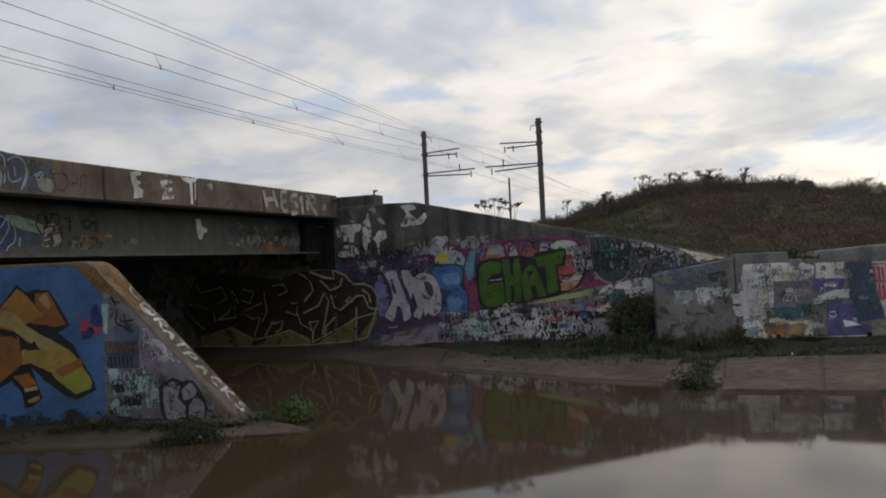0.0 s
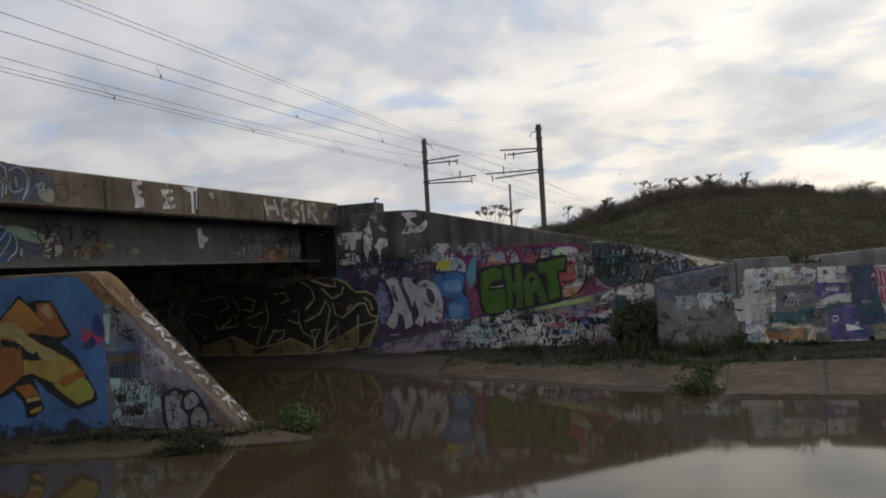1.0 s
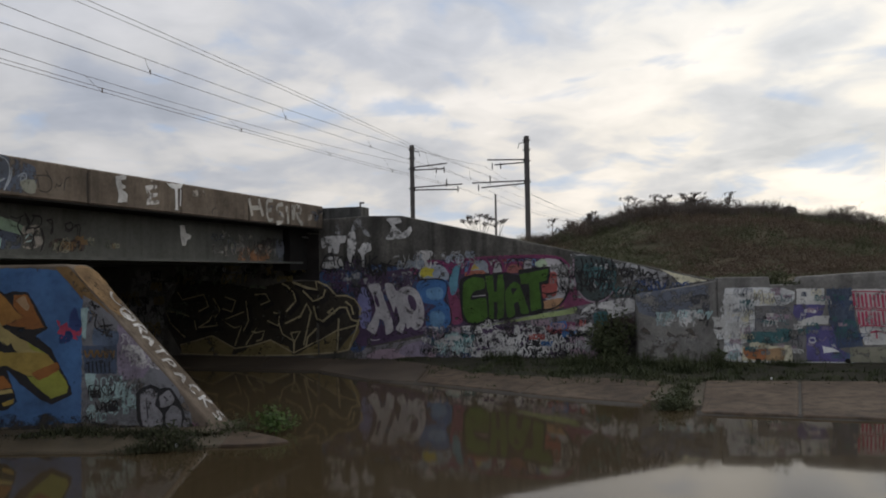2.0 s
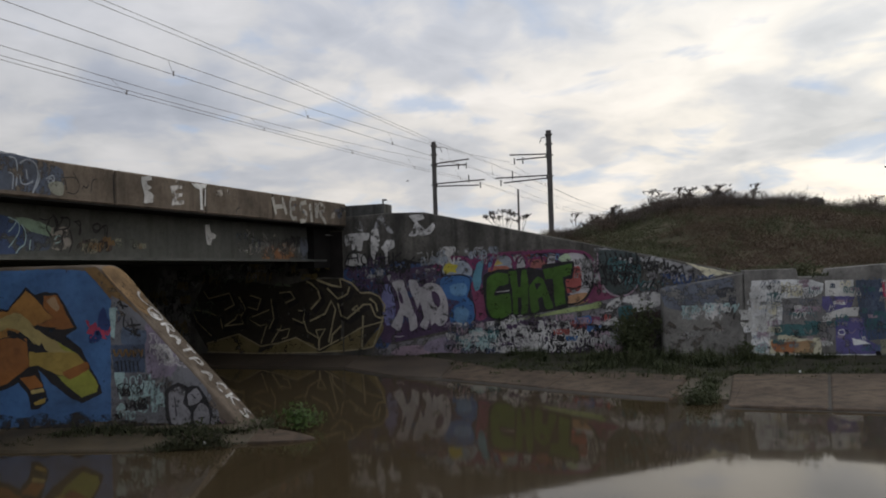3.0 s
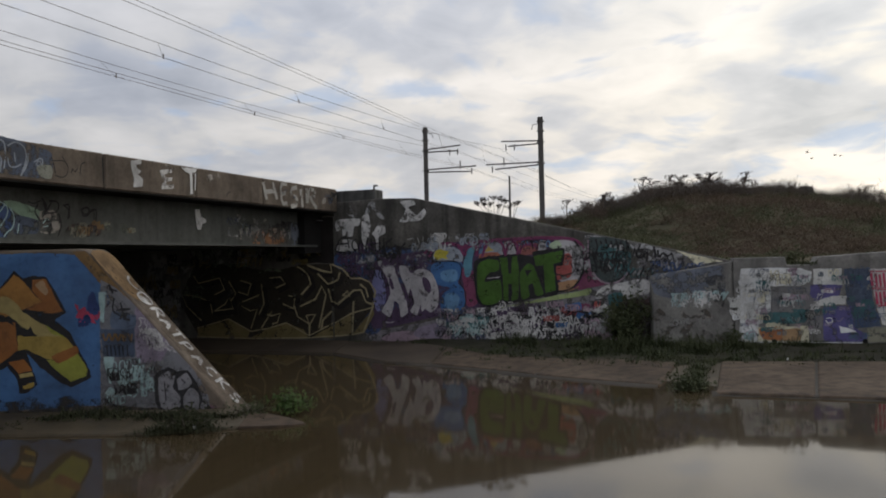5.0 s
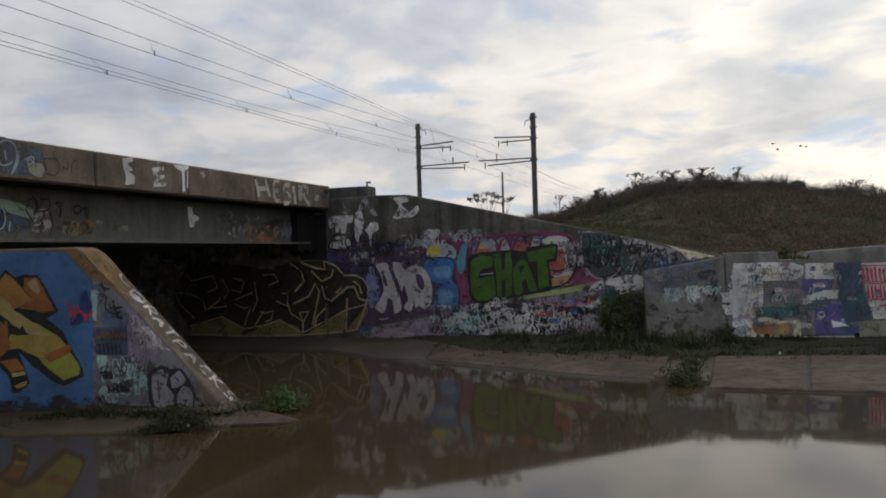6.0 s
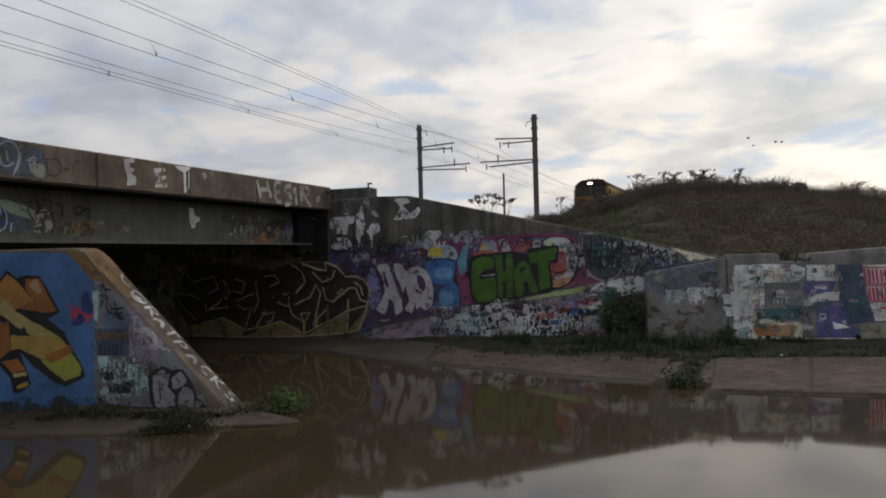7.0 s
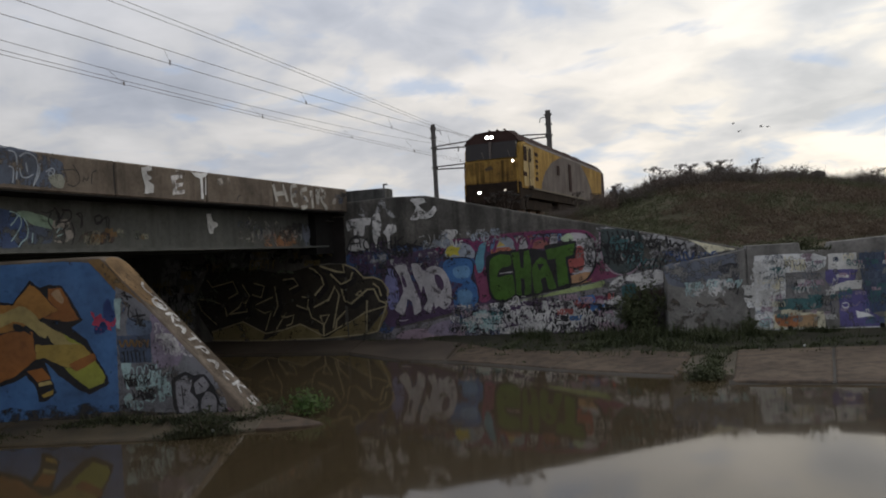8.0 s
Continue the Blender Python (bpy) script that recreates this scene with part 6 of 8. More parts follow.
stroke('under', 'painted_stroke', NEAR_BLACK, [(9.42,1.95),(9.84,1.80),(10.09,1.76),(10.06,1.96),(10.14,1.94)], 0.17, 0)
stroke('under', 'painted_stroke', NEAR_BLACK, [(9.99,1.37),(10.07,1.06),(10.12,1.05)], 0.17, 0)
stroke('wing', 'painted_stroke', NEAR_BLACK, [(0.03,1.05),(0.17,1.00),(0.61,1.33),(0.79,1.33),(0.91,1.05),(1.06,1.00)], 0.17, 0)
stroke('wing', 'painted_stroke', NEAR_BLACK, [(0.30,1.21),(0.44,1.31),(0.49,1.19),(0.30,1.21)], 0.17, 0)
stroke('wing', 'painted_stroke', NEAR_BLACK, [(0.77,1.47),(0.92,1.36),(0.97,1.16)], 0.17, 0)
stroke('under', 'painted_stroke', NEAR_BLACK, [(8.71,1.01),(9.01,0.89),(9.06,1.18),(8.88,1.21)], 0.17, 0)
stroke('under', 'painted_stroke', NEAR_BLACK, [(9.24,1.23),(9.51,1.49),(9.45,1.69),(9.27,1.86),(9.13,1.92)], 0.17, 0)
stroke('under', 'painted_stroke', NEAR_BLACK, [(8.35,1.65),(8.67,1.67),(8.79,1.50),(8.52,1.40)], 0.17, 0)
stroke('under', 'painted_stroke', NEAR_BLACK, [(6.70,0.83),(7.27,0.89),(7.14,1.19),(7.03,1.01),(6.70,0.83)], 0.17, 0)
stroke('under', 'painted_stroke', NEAR_BLACK, [(5.73,1.25),(6.21,1.19),(6.57,1.06),(6.64,0.77)], 0.17, 0)
stroke('under', 'painted_stroke', NEAR_BLACK, [(5.73,1.20),(5.85,0.94),(6.30,0.58)], 0.17, 0)
stroke('under', 'painted_stroke', NEAR_BLACK, [(6.07,1.74),(6.22,1.54),(6.87,1.67),(7.01,1.37),(6.71,1.24)], 0.17, 0)
stroke('under', 'painted_stroke', NEAR_BLACK, [(7.50,1.60),(7.81,1.51),(7.70,1.23),(7.42,1.31)], 0.17, 0)
stroke('under', 'painted_stroke', NEAR_BLACK, [(7.15,1.58),(7.35,1.28),(7.20,1.07)], 0.17, 0)
stroke('under', 'painted_stroke', NEAR_BLACK, [(8.11,1.50),(8.18,1.01),(8.03,0.75)], 0.17, 0)
stroke('under', 'painted_stroke', NEAR_BLACK, [(9.71,1.74),(9.99,1.48),(10.13,1.53)], 0.17, 0)
stroke('wing', 'painted_stroke', NEAR_BLACK, [(0.04,1.53),(0.19,1.59),(0.25,1.76)], 0.17, 0)
stroke('under', 'painted_stroke', GOLD_DARK, [(9.35,2.02),(9.77,1.87),(10.02,1.83),(9.99,2.03),(10.07,2.01)], 0.055, 0)
stroke('wing', 'painted_stroke', GOLD_DARK, [(-0.02,2.01),(0.25,1.91),(0.46,1.68),(0.73,1.68),(0.94,1.59),(1.09,1.37),(1.00,0.96),(0.76,0.40),(0.42,0.33)], 0.055, 0)
stroke('under', 'painted_stroke', GOLD_DARK, [(9.92,1.44),(10.00,1.13),(10.05,1.12)], 0.055, 0)
stroke('wing', 'painted_stroke', GOLD_DARK, [(-0.04,1.12),(0.10,1.07),(0.54,1.40),(0.72,1.40),(0.84,1.12),(0.99,1.07)], 0.055, 0)
stroke('wing', 'painted_stroke', GOLD_DARK, [(0.52,1.14),(0.47,0.37)], 0.055, 0)
stroke('wing', 'painted_stroke', GOLD_DARK, [(0.23,1.28),(0.37,1.38),(0.42,1.26),(0.23,1.28)], 0.055, 0)
stroke('wing', 'painted_stroke', GOLD_DARK, [(0.70,1.54),(0.85,1.43),(0.90,1.23)], 0.055, 0)
stroke('under', 'painted_stroke', GOLD_DARK, [(9.13,1.01),(9.56,1.19),(9.74,1.50),(9.85,1.29),(9.64,0.49)], 0.055, 0)
stroke('under', 'painted_stroke', GOLD_DARK, [(9.29,0.79),(9.39,0.57),(9.55,0.82),(9.29,0.79)], 0.055, 0)
stroke('under', 'painted_stroke', GOLD_DARK, [(10.00,0.90),(9.75,0.68),(9.70,0.44)], 0.055, 0)
stroke('under', 'painted_stroke', GOLD_DARK, [(9.37,0.30),(9.38,0.57)], 0.055, 0)
stroke('under', 'painted_stroke', GOLD_DARK, [(8.33,0.90),(8.02,0.48)], 0.042, 0)
stroke('under', 'painted_stroke', GOLD_DARK, [(8.16,0.82),(8.31,0.78),(8.56,0.84),(8.48,0.62),(8.32,0.57)], 0.042, 0)
stroke('under', 'painted_stroke', GOLD_DARK, [(8.64,1.08),(8.94,0.96),(8.99,1.25),(8.81,1.28)], 0.042, 0)
stroke('under', 'painted_stroke', GOLD_DARK, [(9.17,1.30),(9.44,1.56),(9.38,1.76),(9.20,1.93),(9.06,1.99)], 0.055, 0)
stroke('under', 'painted_stroke', GOLD_DARK, [(8.28,1.72),(8.60,1.74),(8.72,1.57),(8.45,1.47)], 0.042, 0)
stroke('under', 'painted_stroke', GOLD_DARK, [(7.97,1.30),(7.34,1.08),(7.70,0.90),(7.91,0.96),(7.71,0.46)], 0.042, 0)
stroke('under', 'painted_stroke', GOLD_DARK, [(6.63,0.90),(7.20,0.96),(7.07,1.26),(6.96,1.08),(6.63,0.90)], 0.042, 0)
stroke('under', 'painted_stroke', GOLD_DARK, [(5.66,1.32),(6.14,1.26),(6.50,1.13),(6.57,0.84)], 0.042, 0)
stroke('under', 'painted_stroke', GOLD_DARK, [(5.66,1.27),(5.78,1.01),(6.23,0.65)], 0.042, 0)
stroke('under', 'painted_stroke', GOLD_DARK, [(6.00,1.81),(6.15,1.61),(6.80,1.74),(6.94,1.44),(6.64,1.31)], 0.042, 0)
stroke('under', 'painted_stroke', GOLD_DARK, [(7.05,0.70),(6.08,0.45)], 0.042, 0)
stroke('under', 'painted_stroke', GOLD_DARK, [(7.05,0.70),(7.71,0.39),(8.22,0.47),(8.73,0.61),(9.37,0.30),(10.03,0.61)], 0.042, 0)
stroke('wing', 'painted_stroke', GOLD_DARK, [(-0.05,0.61),(0.45,0.85),(1.05,1.00)], 0.042, 0)
stroke('under', 'painted_stroke', GOLD_DARK, [(6.08,0.24),(7.74,0.21),(9.37,0.25),(10.03,0.30)], 0.042, 0)
stroke('wing', 'painted_stroke', GOLD_DARK, [(-0.06,0.30),(0.44,0.34)], 0.042, 0)
stroke('under', 'painted_stroke', GOLD_DARK, [(8.97,1.02),(9.06,0.76),(9.38,0.59)], 0.042, 0)
stroke('under', 'painted_stroke', GOLD_DARK, [(7.43,1.67),(7.74,1.58),(7.63,1.30),(7.35,1.38)], 0.042, 0)
stroke('under', 'painted_stroke', GOLD_DARK, [(7.08,1.65),(7.28,1.35),(7.13,1.14)], 0.042, 0)
stroke('under', 'painted_stroke', GOLD_DARK, [(8.04,1.57),(8.11,1.08),(7.96,0.82)], 0.042, 0)
stroke('under', 'painted_stroke', GOLD_DARK, [(9.64,1.81),(9.92,1.55),(10.06,1.60)], 0.055, 0)
stroke('wing', 'painted_stroke', GOLD_DARK, [(-0.03,1.60),(0.12,1.66),(0.18,1.83)], 0.055, 0)
stroke('under', 'painted_stroke', FADED_SOOT, [(5.82,1.75),(6.08,1.99),(6.22,1.78),(6.52,1.98),(6.65,1.71)], 0.060, 0)
stroke('under', 'painted_stroke', FADED_SOOT, [(6.52,1.98),(6.70,2.04),(6.87,1.74)], 0.060, 0)
stroke('under', 'painted_stroke', FADED_SOOT, [(6.80,1.98),(7.09,2.03),(7.43,1.91)], 0.060, 0)
stroke('under', 'painted_stroke', FADED_SOOT, [(7.37,2.06),(7.71,1.96),(7.57,1.73)], 0.060, 0)
stroke('under', 'painted_stroke', FADED_SOOT, [(7.98,1.84),(8.32,1.95),(8.66,1.86)], 0.060, 0)
stroke('under', 'painted_stroke', FADED_SOOT, [(5.92,1.45),(6.22,1.54),(6.43,1.38)], 0.060, 0)
blob('under', 'painted_patch', GREY_MID, [(4.5,0.5),(5.5,0.45),(5.6,1.3),(5.5,2.3),(4.6,2.35)], 1)
blob('under', 'painted_patch', GREY_MID, [(5.9,2.12),(7.6,2.1),(7.7,2.3),(7.3,2.44),(5.95,2.45)], 1)
scribbles('under', (NEAR_BLACK, FADED_SOOT, GREY_MID, OLIVE), 3.6, 5.8, 0.4, 2.4, 40, 0.4, 0.04, 71)
scribbles('under', (NEAR_BLACK, FADED_SOOT, GREY_MID), 5.9, 8.6, 2.1, 2.5, 30, 0.26, 0.03, 72)
scribbles('under', (FADED_SOOT, OLIVE), 5.78, 10.0, 2.0, 2.5, 16, 0.3, 0.03, 12)
blob('right', 'painted_patch', OFF_WHITE, [(0.15,1.76),(0.83,1.77),(1.28,1.75),(1.49,1.67),(1.45,1.50),(1.30,1.40),(0.72,1.40),(0.70,0.71),(0.47,0.65),(0.42,0.23),(0.04,0.32),(0.11,0.55)], 0)
blob('right', 'painted_patch', GREY_DARK, [(0.75,1.38),(1.46,1.39),(1.33,0.71),(0.71,0.65)], 0)
blob('right', 'painted_patch', GREY_MID, [(0.39,1.27),(0.63,1.29),(0.62,0.95),(0.38,0.93)], 0)
blob('right', 'painted_patch', CREAM, [(0.44,1.23),(0.60,1.24),(0.59,1.02),(0.43,1.01)], 0)
blob('right', 'painted_patch', TEAL_DARK, [(0.51,0.87),(1.37,0.88),(1.32,0.67),(0.73,0.65),(0.51,0.69)], 1)
blob('right', 'painted_patch', CREAM, [(0.45,0.58),(1.41,0.61),(1.40,0.27),(0.44,0.29)], 0)
blob('right', 'painted_patch', RUST, [(0.48,0.56),(0.89,0.60),(0.91,0.32),(0.54,0.35)], 1)
blob('right', 'painted_patch', TAN, [(0.93,0.53),(1.25,0.55),(1.24,0.32),(0.92,0.32)], 1)
blob('right', 'painted_patch', PALE_CYAN, [(0.18,0.45),(0.36,0.55),(0.42,0.43),(0.32,0.32),(0.19,0.36)], 1)
blob('right', 'painted_patch', WHITE, [(1.13,1.65),(1.28,1.71),(1.46,1.67),(1.46,1.49),(1.30,1.47),(1.17,1.55)], 2)
stroke('right', 'painted_stroke', GREY_MID, [(1.26,1.60),(1.38,1.59)], 0.03)
stroke('right', 'painted_stroke', GREY_MID, [(1.32,1.64),(1.31,1.53)], 0.03)
blob('right', 'painted_patch', LIGHT_GREY, [(1.51,1.73),(2.03,1.73),(2.04,1.40),(1.51,1.41)], 0)
blob('right', 'painted_patch', NIGHT_BLUE, [(2.07,1.72),(2.52,1.72),(2.59,1.06),(2.72,0.59),(2.24,0.55),(2.11,1.05)], 0)
blob('right', 'painted_patch', PURPLE, [(1.46,1.42),(2.04,1.41),(1.99,1.22),(1.85,1.11),(1.50,1.10),(1.44,1.24)], 0)
blob('right', 'painted_patch', PURPLE, [(1.68,0.97),(2.18,1.00),(2.24,0.56),(2.47,0.44),(2.44,0.29),(1.66,0.29)], 0)
blob('right', 'painted_patch', OFF_WHITE, [(1.65,1.32),(1.87,1.30),(1.87,1.24),(1.65,1.27)], 0)
blob('right', 'painted_patch', LIGHT_GREY, [(1.51,1.08),(1.85,1.19),(2.12,1.19),(2.08,1.03),(1.56,0.99)], 0)
blob('right', 'painted_patch', OFF_WHITE, [(1.96,0.60),(2.19,0.54),(2.29,0.48),(1.99,0.46)], 0)
blob('right', 'painted_patch', GREY_DARK, [(1.35,1.39),(1.50,1.08),(1.65,0.97),(1.64,0.57),(1.38,0.61)], 1)
blob('right', 'painted_patch', OLIVE_GREY, [(2.47,0.56),(3.20,0.58),(3.19,0.27),(2.46,0.29)], 0)
blob('right', 'painted_patch', LIGHT_GREY, [(2.53,1.71),(3.21,1.70),(3.17,0.62),(2.74,0.62),(2.64,1.01)], 0)
stroke('right', 'painted_stroke', OFF_WHITE, [(0.44,0.29),(1.40,0.27),(2.44,0.27)], 0.035)
stroke('right', 'painted_stroke', OFF_WHITE, [(1.73,0.75),(1.83,0.77),(1.85,0.67),(1.74,0.66),(1.72,0.72)], 0.02)
stroke('right', 'painted_stroke', LILAC, [(1.90,0.75),(1.96,0.67),(2.04,0.77)], 0.02)
scribbles('right', (CREAM, FADED_GREY, PINK_GREY), 0.15, 1.45, 1.39, 1.75, 9, 0.16, 0.025, 51)
scribbles('right', (CREAM, FADED_GREY, GREY_BLUE), 0.11, 0.70, 0.32, 1.38, 9, 0.16, 0.025, 52)
scribbles('right', (FADED_GREY, CREAM, SLATE_BLUE), 1.51, 2.02, 1.43, 1.71, 5, 0.14, 0.02, 53)
scribbles('right', (GREY_MID, SLATE, TEAL_DARK), 0.76, 1.33, 0.68, 1.35, 8, 0.2, 0.03, 54)
scribbles('right', (BLACK, GREY_MID), 0.16, 1.10, 1.39, 1.73, 9, 0.18, 0.013, 14)
scribbles('right', (GREY_MID, CREAM), 0.14, 0.70, 0.69, 1.38, 8, 0.2, 0.014, 15)
scribbles('right', (TEAL_DARK, PALE_CYAN, BLACK), 0.73, 1.37, 0.64, 1.32, 8, 0.22, 0.014, 16)
scribbles('right', (BLUE_GREY, NAVY, TEAL_DARK), 2.05, 2.48, 0.66, 1.70, 15, 0.24, 0.018, 17)
scribbles('right', (PALE_CYAN, TEAL_DARK, GREY_MID), 1.25, 2.69, 0.04, 0.23, 14, 0.25, 0.025, 18)
scribbles('right', (LILAC, NAVY), 1.47, 2.33, 0.38, 1.34, 5, 0.14, 0.014, 19)
scribbles('right', (OFF_WHITE, LIGHT_GREY), -0.11, 0.14, 0.69, 1.23, 14, 0.2, 0.025, 20)
scribbles('right', (BLACK, SLATE_BLUE), 0.1, 1.4, 0.35, 1.78, 16, 0.2, 0.012, 61)
scribbles('right', (GREY_MID, PINK_GREY, LIGHT_GREY, TEAL_DARK), 0.1, 2.6, 0.3, 1.75, 44, 0.16, 0.018, 62)
scribbles('right', (OFF_WHITE, LIGHT_GREY), 0.02, 0.3, 0.6, 1.75, 20, 0.2, 0.022, 63)
stroke('right', 'painted_stroke', CRIMSON, [(2.56,1.63),(2.57,1.48),(2.58,1.38)], 0.05)
stroke('right', 'painted_stroke', CRIMSON, [(2.64,1.27),(2.65,1.13),(2.66,1.02)], 0.05)
stroke('right', 'painted_stroke', CRIMSON, [(2.64,1.62),(2.65,1.48),(2.66,1.35)], 0.05)
stroke('right', 'painted_stroke', CRIMSON, [(2.71,1.26),(2.72,1.13),(2.73,1.01)], 0.05)
stroke('right', 'painted_stroke', CRIMSON, [(2.71,1.60),(2.72,1.48),(2.73,1.36)], 0.05)
stroke('right', 'painted_stroke', CRIMSON, [(2.78,1.27),(2.79,1.13),(2.80,0.99)], 0.05)
stroke('right', 'painted_stroke', CRIMSON, [(2.78,1.63),(2.79,1.48),(2.80,1.35)], 0.05)
stroke('right', 'painted_stroke', CRIMSON, [(2.86,1.26),(2.87,1.13),(2.88,1.02)], 0.05)
stroke('right', 'painted_stroke', CRIMSON, [(2.86,1.61),(2.87,1.48),(2.88,1.36)], 0.05)
stroke('right', 'painted_stroke', CRIMSON, [(2.93,1.27),(2.94,1.13),(2.95,1.00)], 0.05)
stroke('right', 'painted_stroke', CRIMSON, [(2.93,1.59),(2.94,1.48),(2.95,1.34)], 0.05)
stroke('right', 'painted_stroke', CRIMSON, [(3.00,1.25),(3.01,1.13),(3.02,0.99)], 0.05)
stroke('right', 'painted_stroke', CRIMSON, [(3.00,1.62),(3.01,1.47),(3.02,1.36)], 0.05)
stroke('right', 'painted_stroke', CRIMSON, [(3.08,1.27),(3.09,1.12),(3.10,1.01)], 0.05)
stroke('right', 'painted_stroke', CRIMSON, [(3.08,1.60),(3.09,1.47),(3.10,1.34)], 0.05)
stroke('right', 'painted_stroke', CRIMSON, [(3.15,1.25),(3.16,1.12),(3.17,1.00)], 0.05)
stroke('right', 'painted_stroke', CRIMSON, [(3.15,1.59),(3.16,1.47),(3.17,1.35)], 0.05)
stroke('right', 'painted_stroke', CRIMSON, [(3.22,1.26),(3.23,1.12),(3.24,0.98)], 0.05)
stroke('right', 'painted_stroke', CRIMSON, [(2.54,1.66),(2.88,1.66),(3.20,1.64)], 0.03)
stroke('right', 'painted_stroke', CRIMSON, [(2.57,1.33),(2.87,1.34),(3.18,1.31)], 0.03)
stroke('right', 'painted_stroke', CRIMSON, [(2.62,1.30),(2.87,1.30),(3.18,1.28)], 0.03)
stroke('right', 'painted_stroke', CRIMSON, [(2.66,0.99),(2.86,1.00),(3.17,0.97)], 0.03)
stroke('right', 'painted_stroke', CRIMSON, [(2.85,0.86),(2.98,0.89),(3.15,0.84)], 0.04)
stroke('right', 'painted_stroke', CRIMSON, [(2.95,0.90),(2.96,0.74)], 0.035)
blob('ret', 'painted_patch', SLATE, [(0.02,1.68),(0.82,1.77),(1.40,1.82),(1.40,1.19),(0.87,1.17),(0.02,1.38)], 1)
blob('ret', 'painted_patch', SILT, [(-0.01,0.83),(0.13,0.98),(0.30,0.86),(0.49,1.00),(0.71,0.82),(1.01,0.97),(1.22,0.80),(1.38,0.89),(1.35,0.28),(0.84,0.25),(-0.02,0.29)], 1)
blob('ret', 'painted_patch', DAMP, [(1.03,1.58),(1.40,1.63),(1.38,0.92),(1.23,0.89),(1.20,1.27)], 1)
blob('ret', 'painted_patch', SLATE, [(0.04,1.61),(0.34,1.65),(0.60,1.70),(0.92,1.72),(1.03,1.58),(0.87,1.24),(0.65,1.35),(0.39,1.18),(0.03,1.29)], 1)
scribbles('ret', (PALE_CYAN, FADED_WHITE), 0.24, 1.24, 1.04, 1.27, 14, 0.2, 0.024, 21)
scribbles('ret', (FADED_CONC, GREY_MID), 0.12, 1.22, 0.59, 0.87, 6, 0.17, 0.02, 22)
blob('para', 'painted_patch', SLATE_BLUE, [(-9.58,3.84),(-9.25,3.85),(-8.78,3.81),(-8.36,3.72),(-8.37,3.36),(-8.88,3.35),(-9.26,3.36),(-9.59,3.36)], 1)
stroke('para', 'painted_stroke', GREY_BLUE, [(-9.25,3.8),(-9.13,3.79),(-9.11,3.63),(-9.14,3.42)], 0.025)
stroke('para', 'painted_stroke', GREY_BLUE, [(-9.08,3.73),(-8.96,3.81),(-8.81,3.76),(-8.77,3.59),(-8.88,3.35)], 0.025)
stroke('para', 'painted_stroke', GREY_BLUE, [(-9.25,3.59),(-9.17,3.58),(-9.2,3.37)], 0.025)
stroke('para', 'painted_stroke', GREY_BLUE, [(-9.08,3.61),(-9.07,3.46),(-8.97,3.45),(-8.87,3.51)], 0.025)
stroke('para', 'painted_stroke', GREY_BLUE, [(-8.98,3.66),(-8.96,3.53)], 0.025)
stroke('para', 'painted_stroke', GREY_BLUE, [(-8.66,3.56),(-8.53,3.64),(-8.5,3.54),(-8.64,3.5),(-8.58,3.61),(-8.5,3.48)], 0.025)
stroke('para', 'painted_stroke', GREY_BLUE, [(-8.88,3.35),(-8.77,3.51),(-8.75,3.67)], 0.025)
blob('para', 'painted_patch', FADED_GREEN, [(-8.61,3.5),(-8.37,3.54),(-8.37,3.36),(-8.55,3.37)], 2)
stroke('para', 'painted_stroke', BLACK, [(-8.35,3.61),(-8.11,3.64),(-8.05,3.5),(-8.14,3.38),(-8.3,3.41)], 0.018)
stroke('para', 'painted_stroke', BLACK, [(-8.33,3.59),(-8.3,3.44)], 0.018)
stroke('para', 'painted_stroke', BLACK, [(-8.18,3.7),(-8.08,3.58)], 0.018)
stroke('para', 'painted_stroke', BLACK, [(-8.01,3.47),(-7.99,3.54),(-7.94,3.48),(-7.89,3.55)], 0.018)
stroke('para', 'painted_stroke', BLACK, [(-7.85,3.45),(-7.83,3.62),(-7.74,3.65)], 0.018)
stroke('para', 'painted_stroke', BLACK, [(-7.4,3.76),(-7.39,3.37)], 0.018)
blob('para', 'painted_letter', OFF_WHITE, [(-6.8,3.78),(-6.55,3.82),(-6.56,3.75),(-6.67,3.73),(-6.66,3.67),(-6.54,3.63),(-6.65,3.58),(-6.52,3.51),(-6.54,3.38),(-6.75,3.36),(-6.72,3.5),(-6.78,3.64)], 0)
blob('para', 'painted_letter', FADED_WHITE, [(-6.12,3.69),(-5.81,3.74),(-5.81,3.68),(-6.00,3.63),(-5.98,3.57),(-5.80,3.60),(-5.82,3.54),(-5.96,3.51),(-5.96,3.45),(-5.77,3.48),(-5.78,3.41),(-6.08,3.37),(-6.05,3.52)], 0)
blob('para', 'painted_patch', FADED_CONC, [(-5.99,3.8),(-5.79,3.79),(-5.72,3.74),(-5.94,3.74)], 0)
blob('para', 'painted_letter', OFF_WHITE, [(-5.57,3.8),(-5.12,3.81),(-5.18,3.74),(-5.27,3.72),(-5.26,3.35),(-5.33,3.34),(-5.34,3.7),(-5.47,3.73)], 0)
stroke('para', 'painted_stroke', OFF_WHITE, [(-5.18,3.72),(-5.2,3.42)], 0.03)
stroke('para', 'painted_stroke', BLACK, [(-5.22,3.69),(-5.25,3.33)], 0.015)
blob('para', 'painted_patch', FADED_CONC, [(-5.94,3.79),(-5.75,3.76),(-5.75,3.72),(-5.94,3.72)], 0)
blob('para', 'painted_patch', FADED_CONC, [(-5.9,3.48),(-5.78,3.48),(-5.81,3.42),(-5.91,3.42)], 1)
stroke('para', 'painted_stroke', BLACK, [(-4.14,3.47),(-4.26,3.43),(-4.26,3.35)], 0.02)
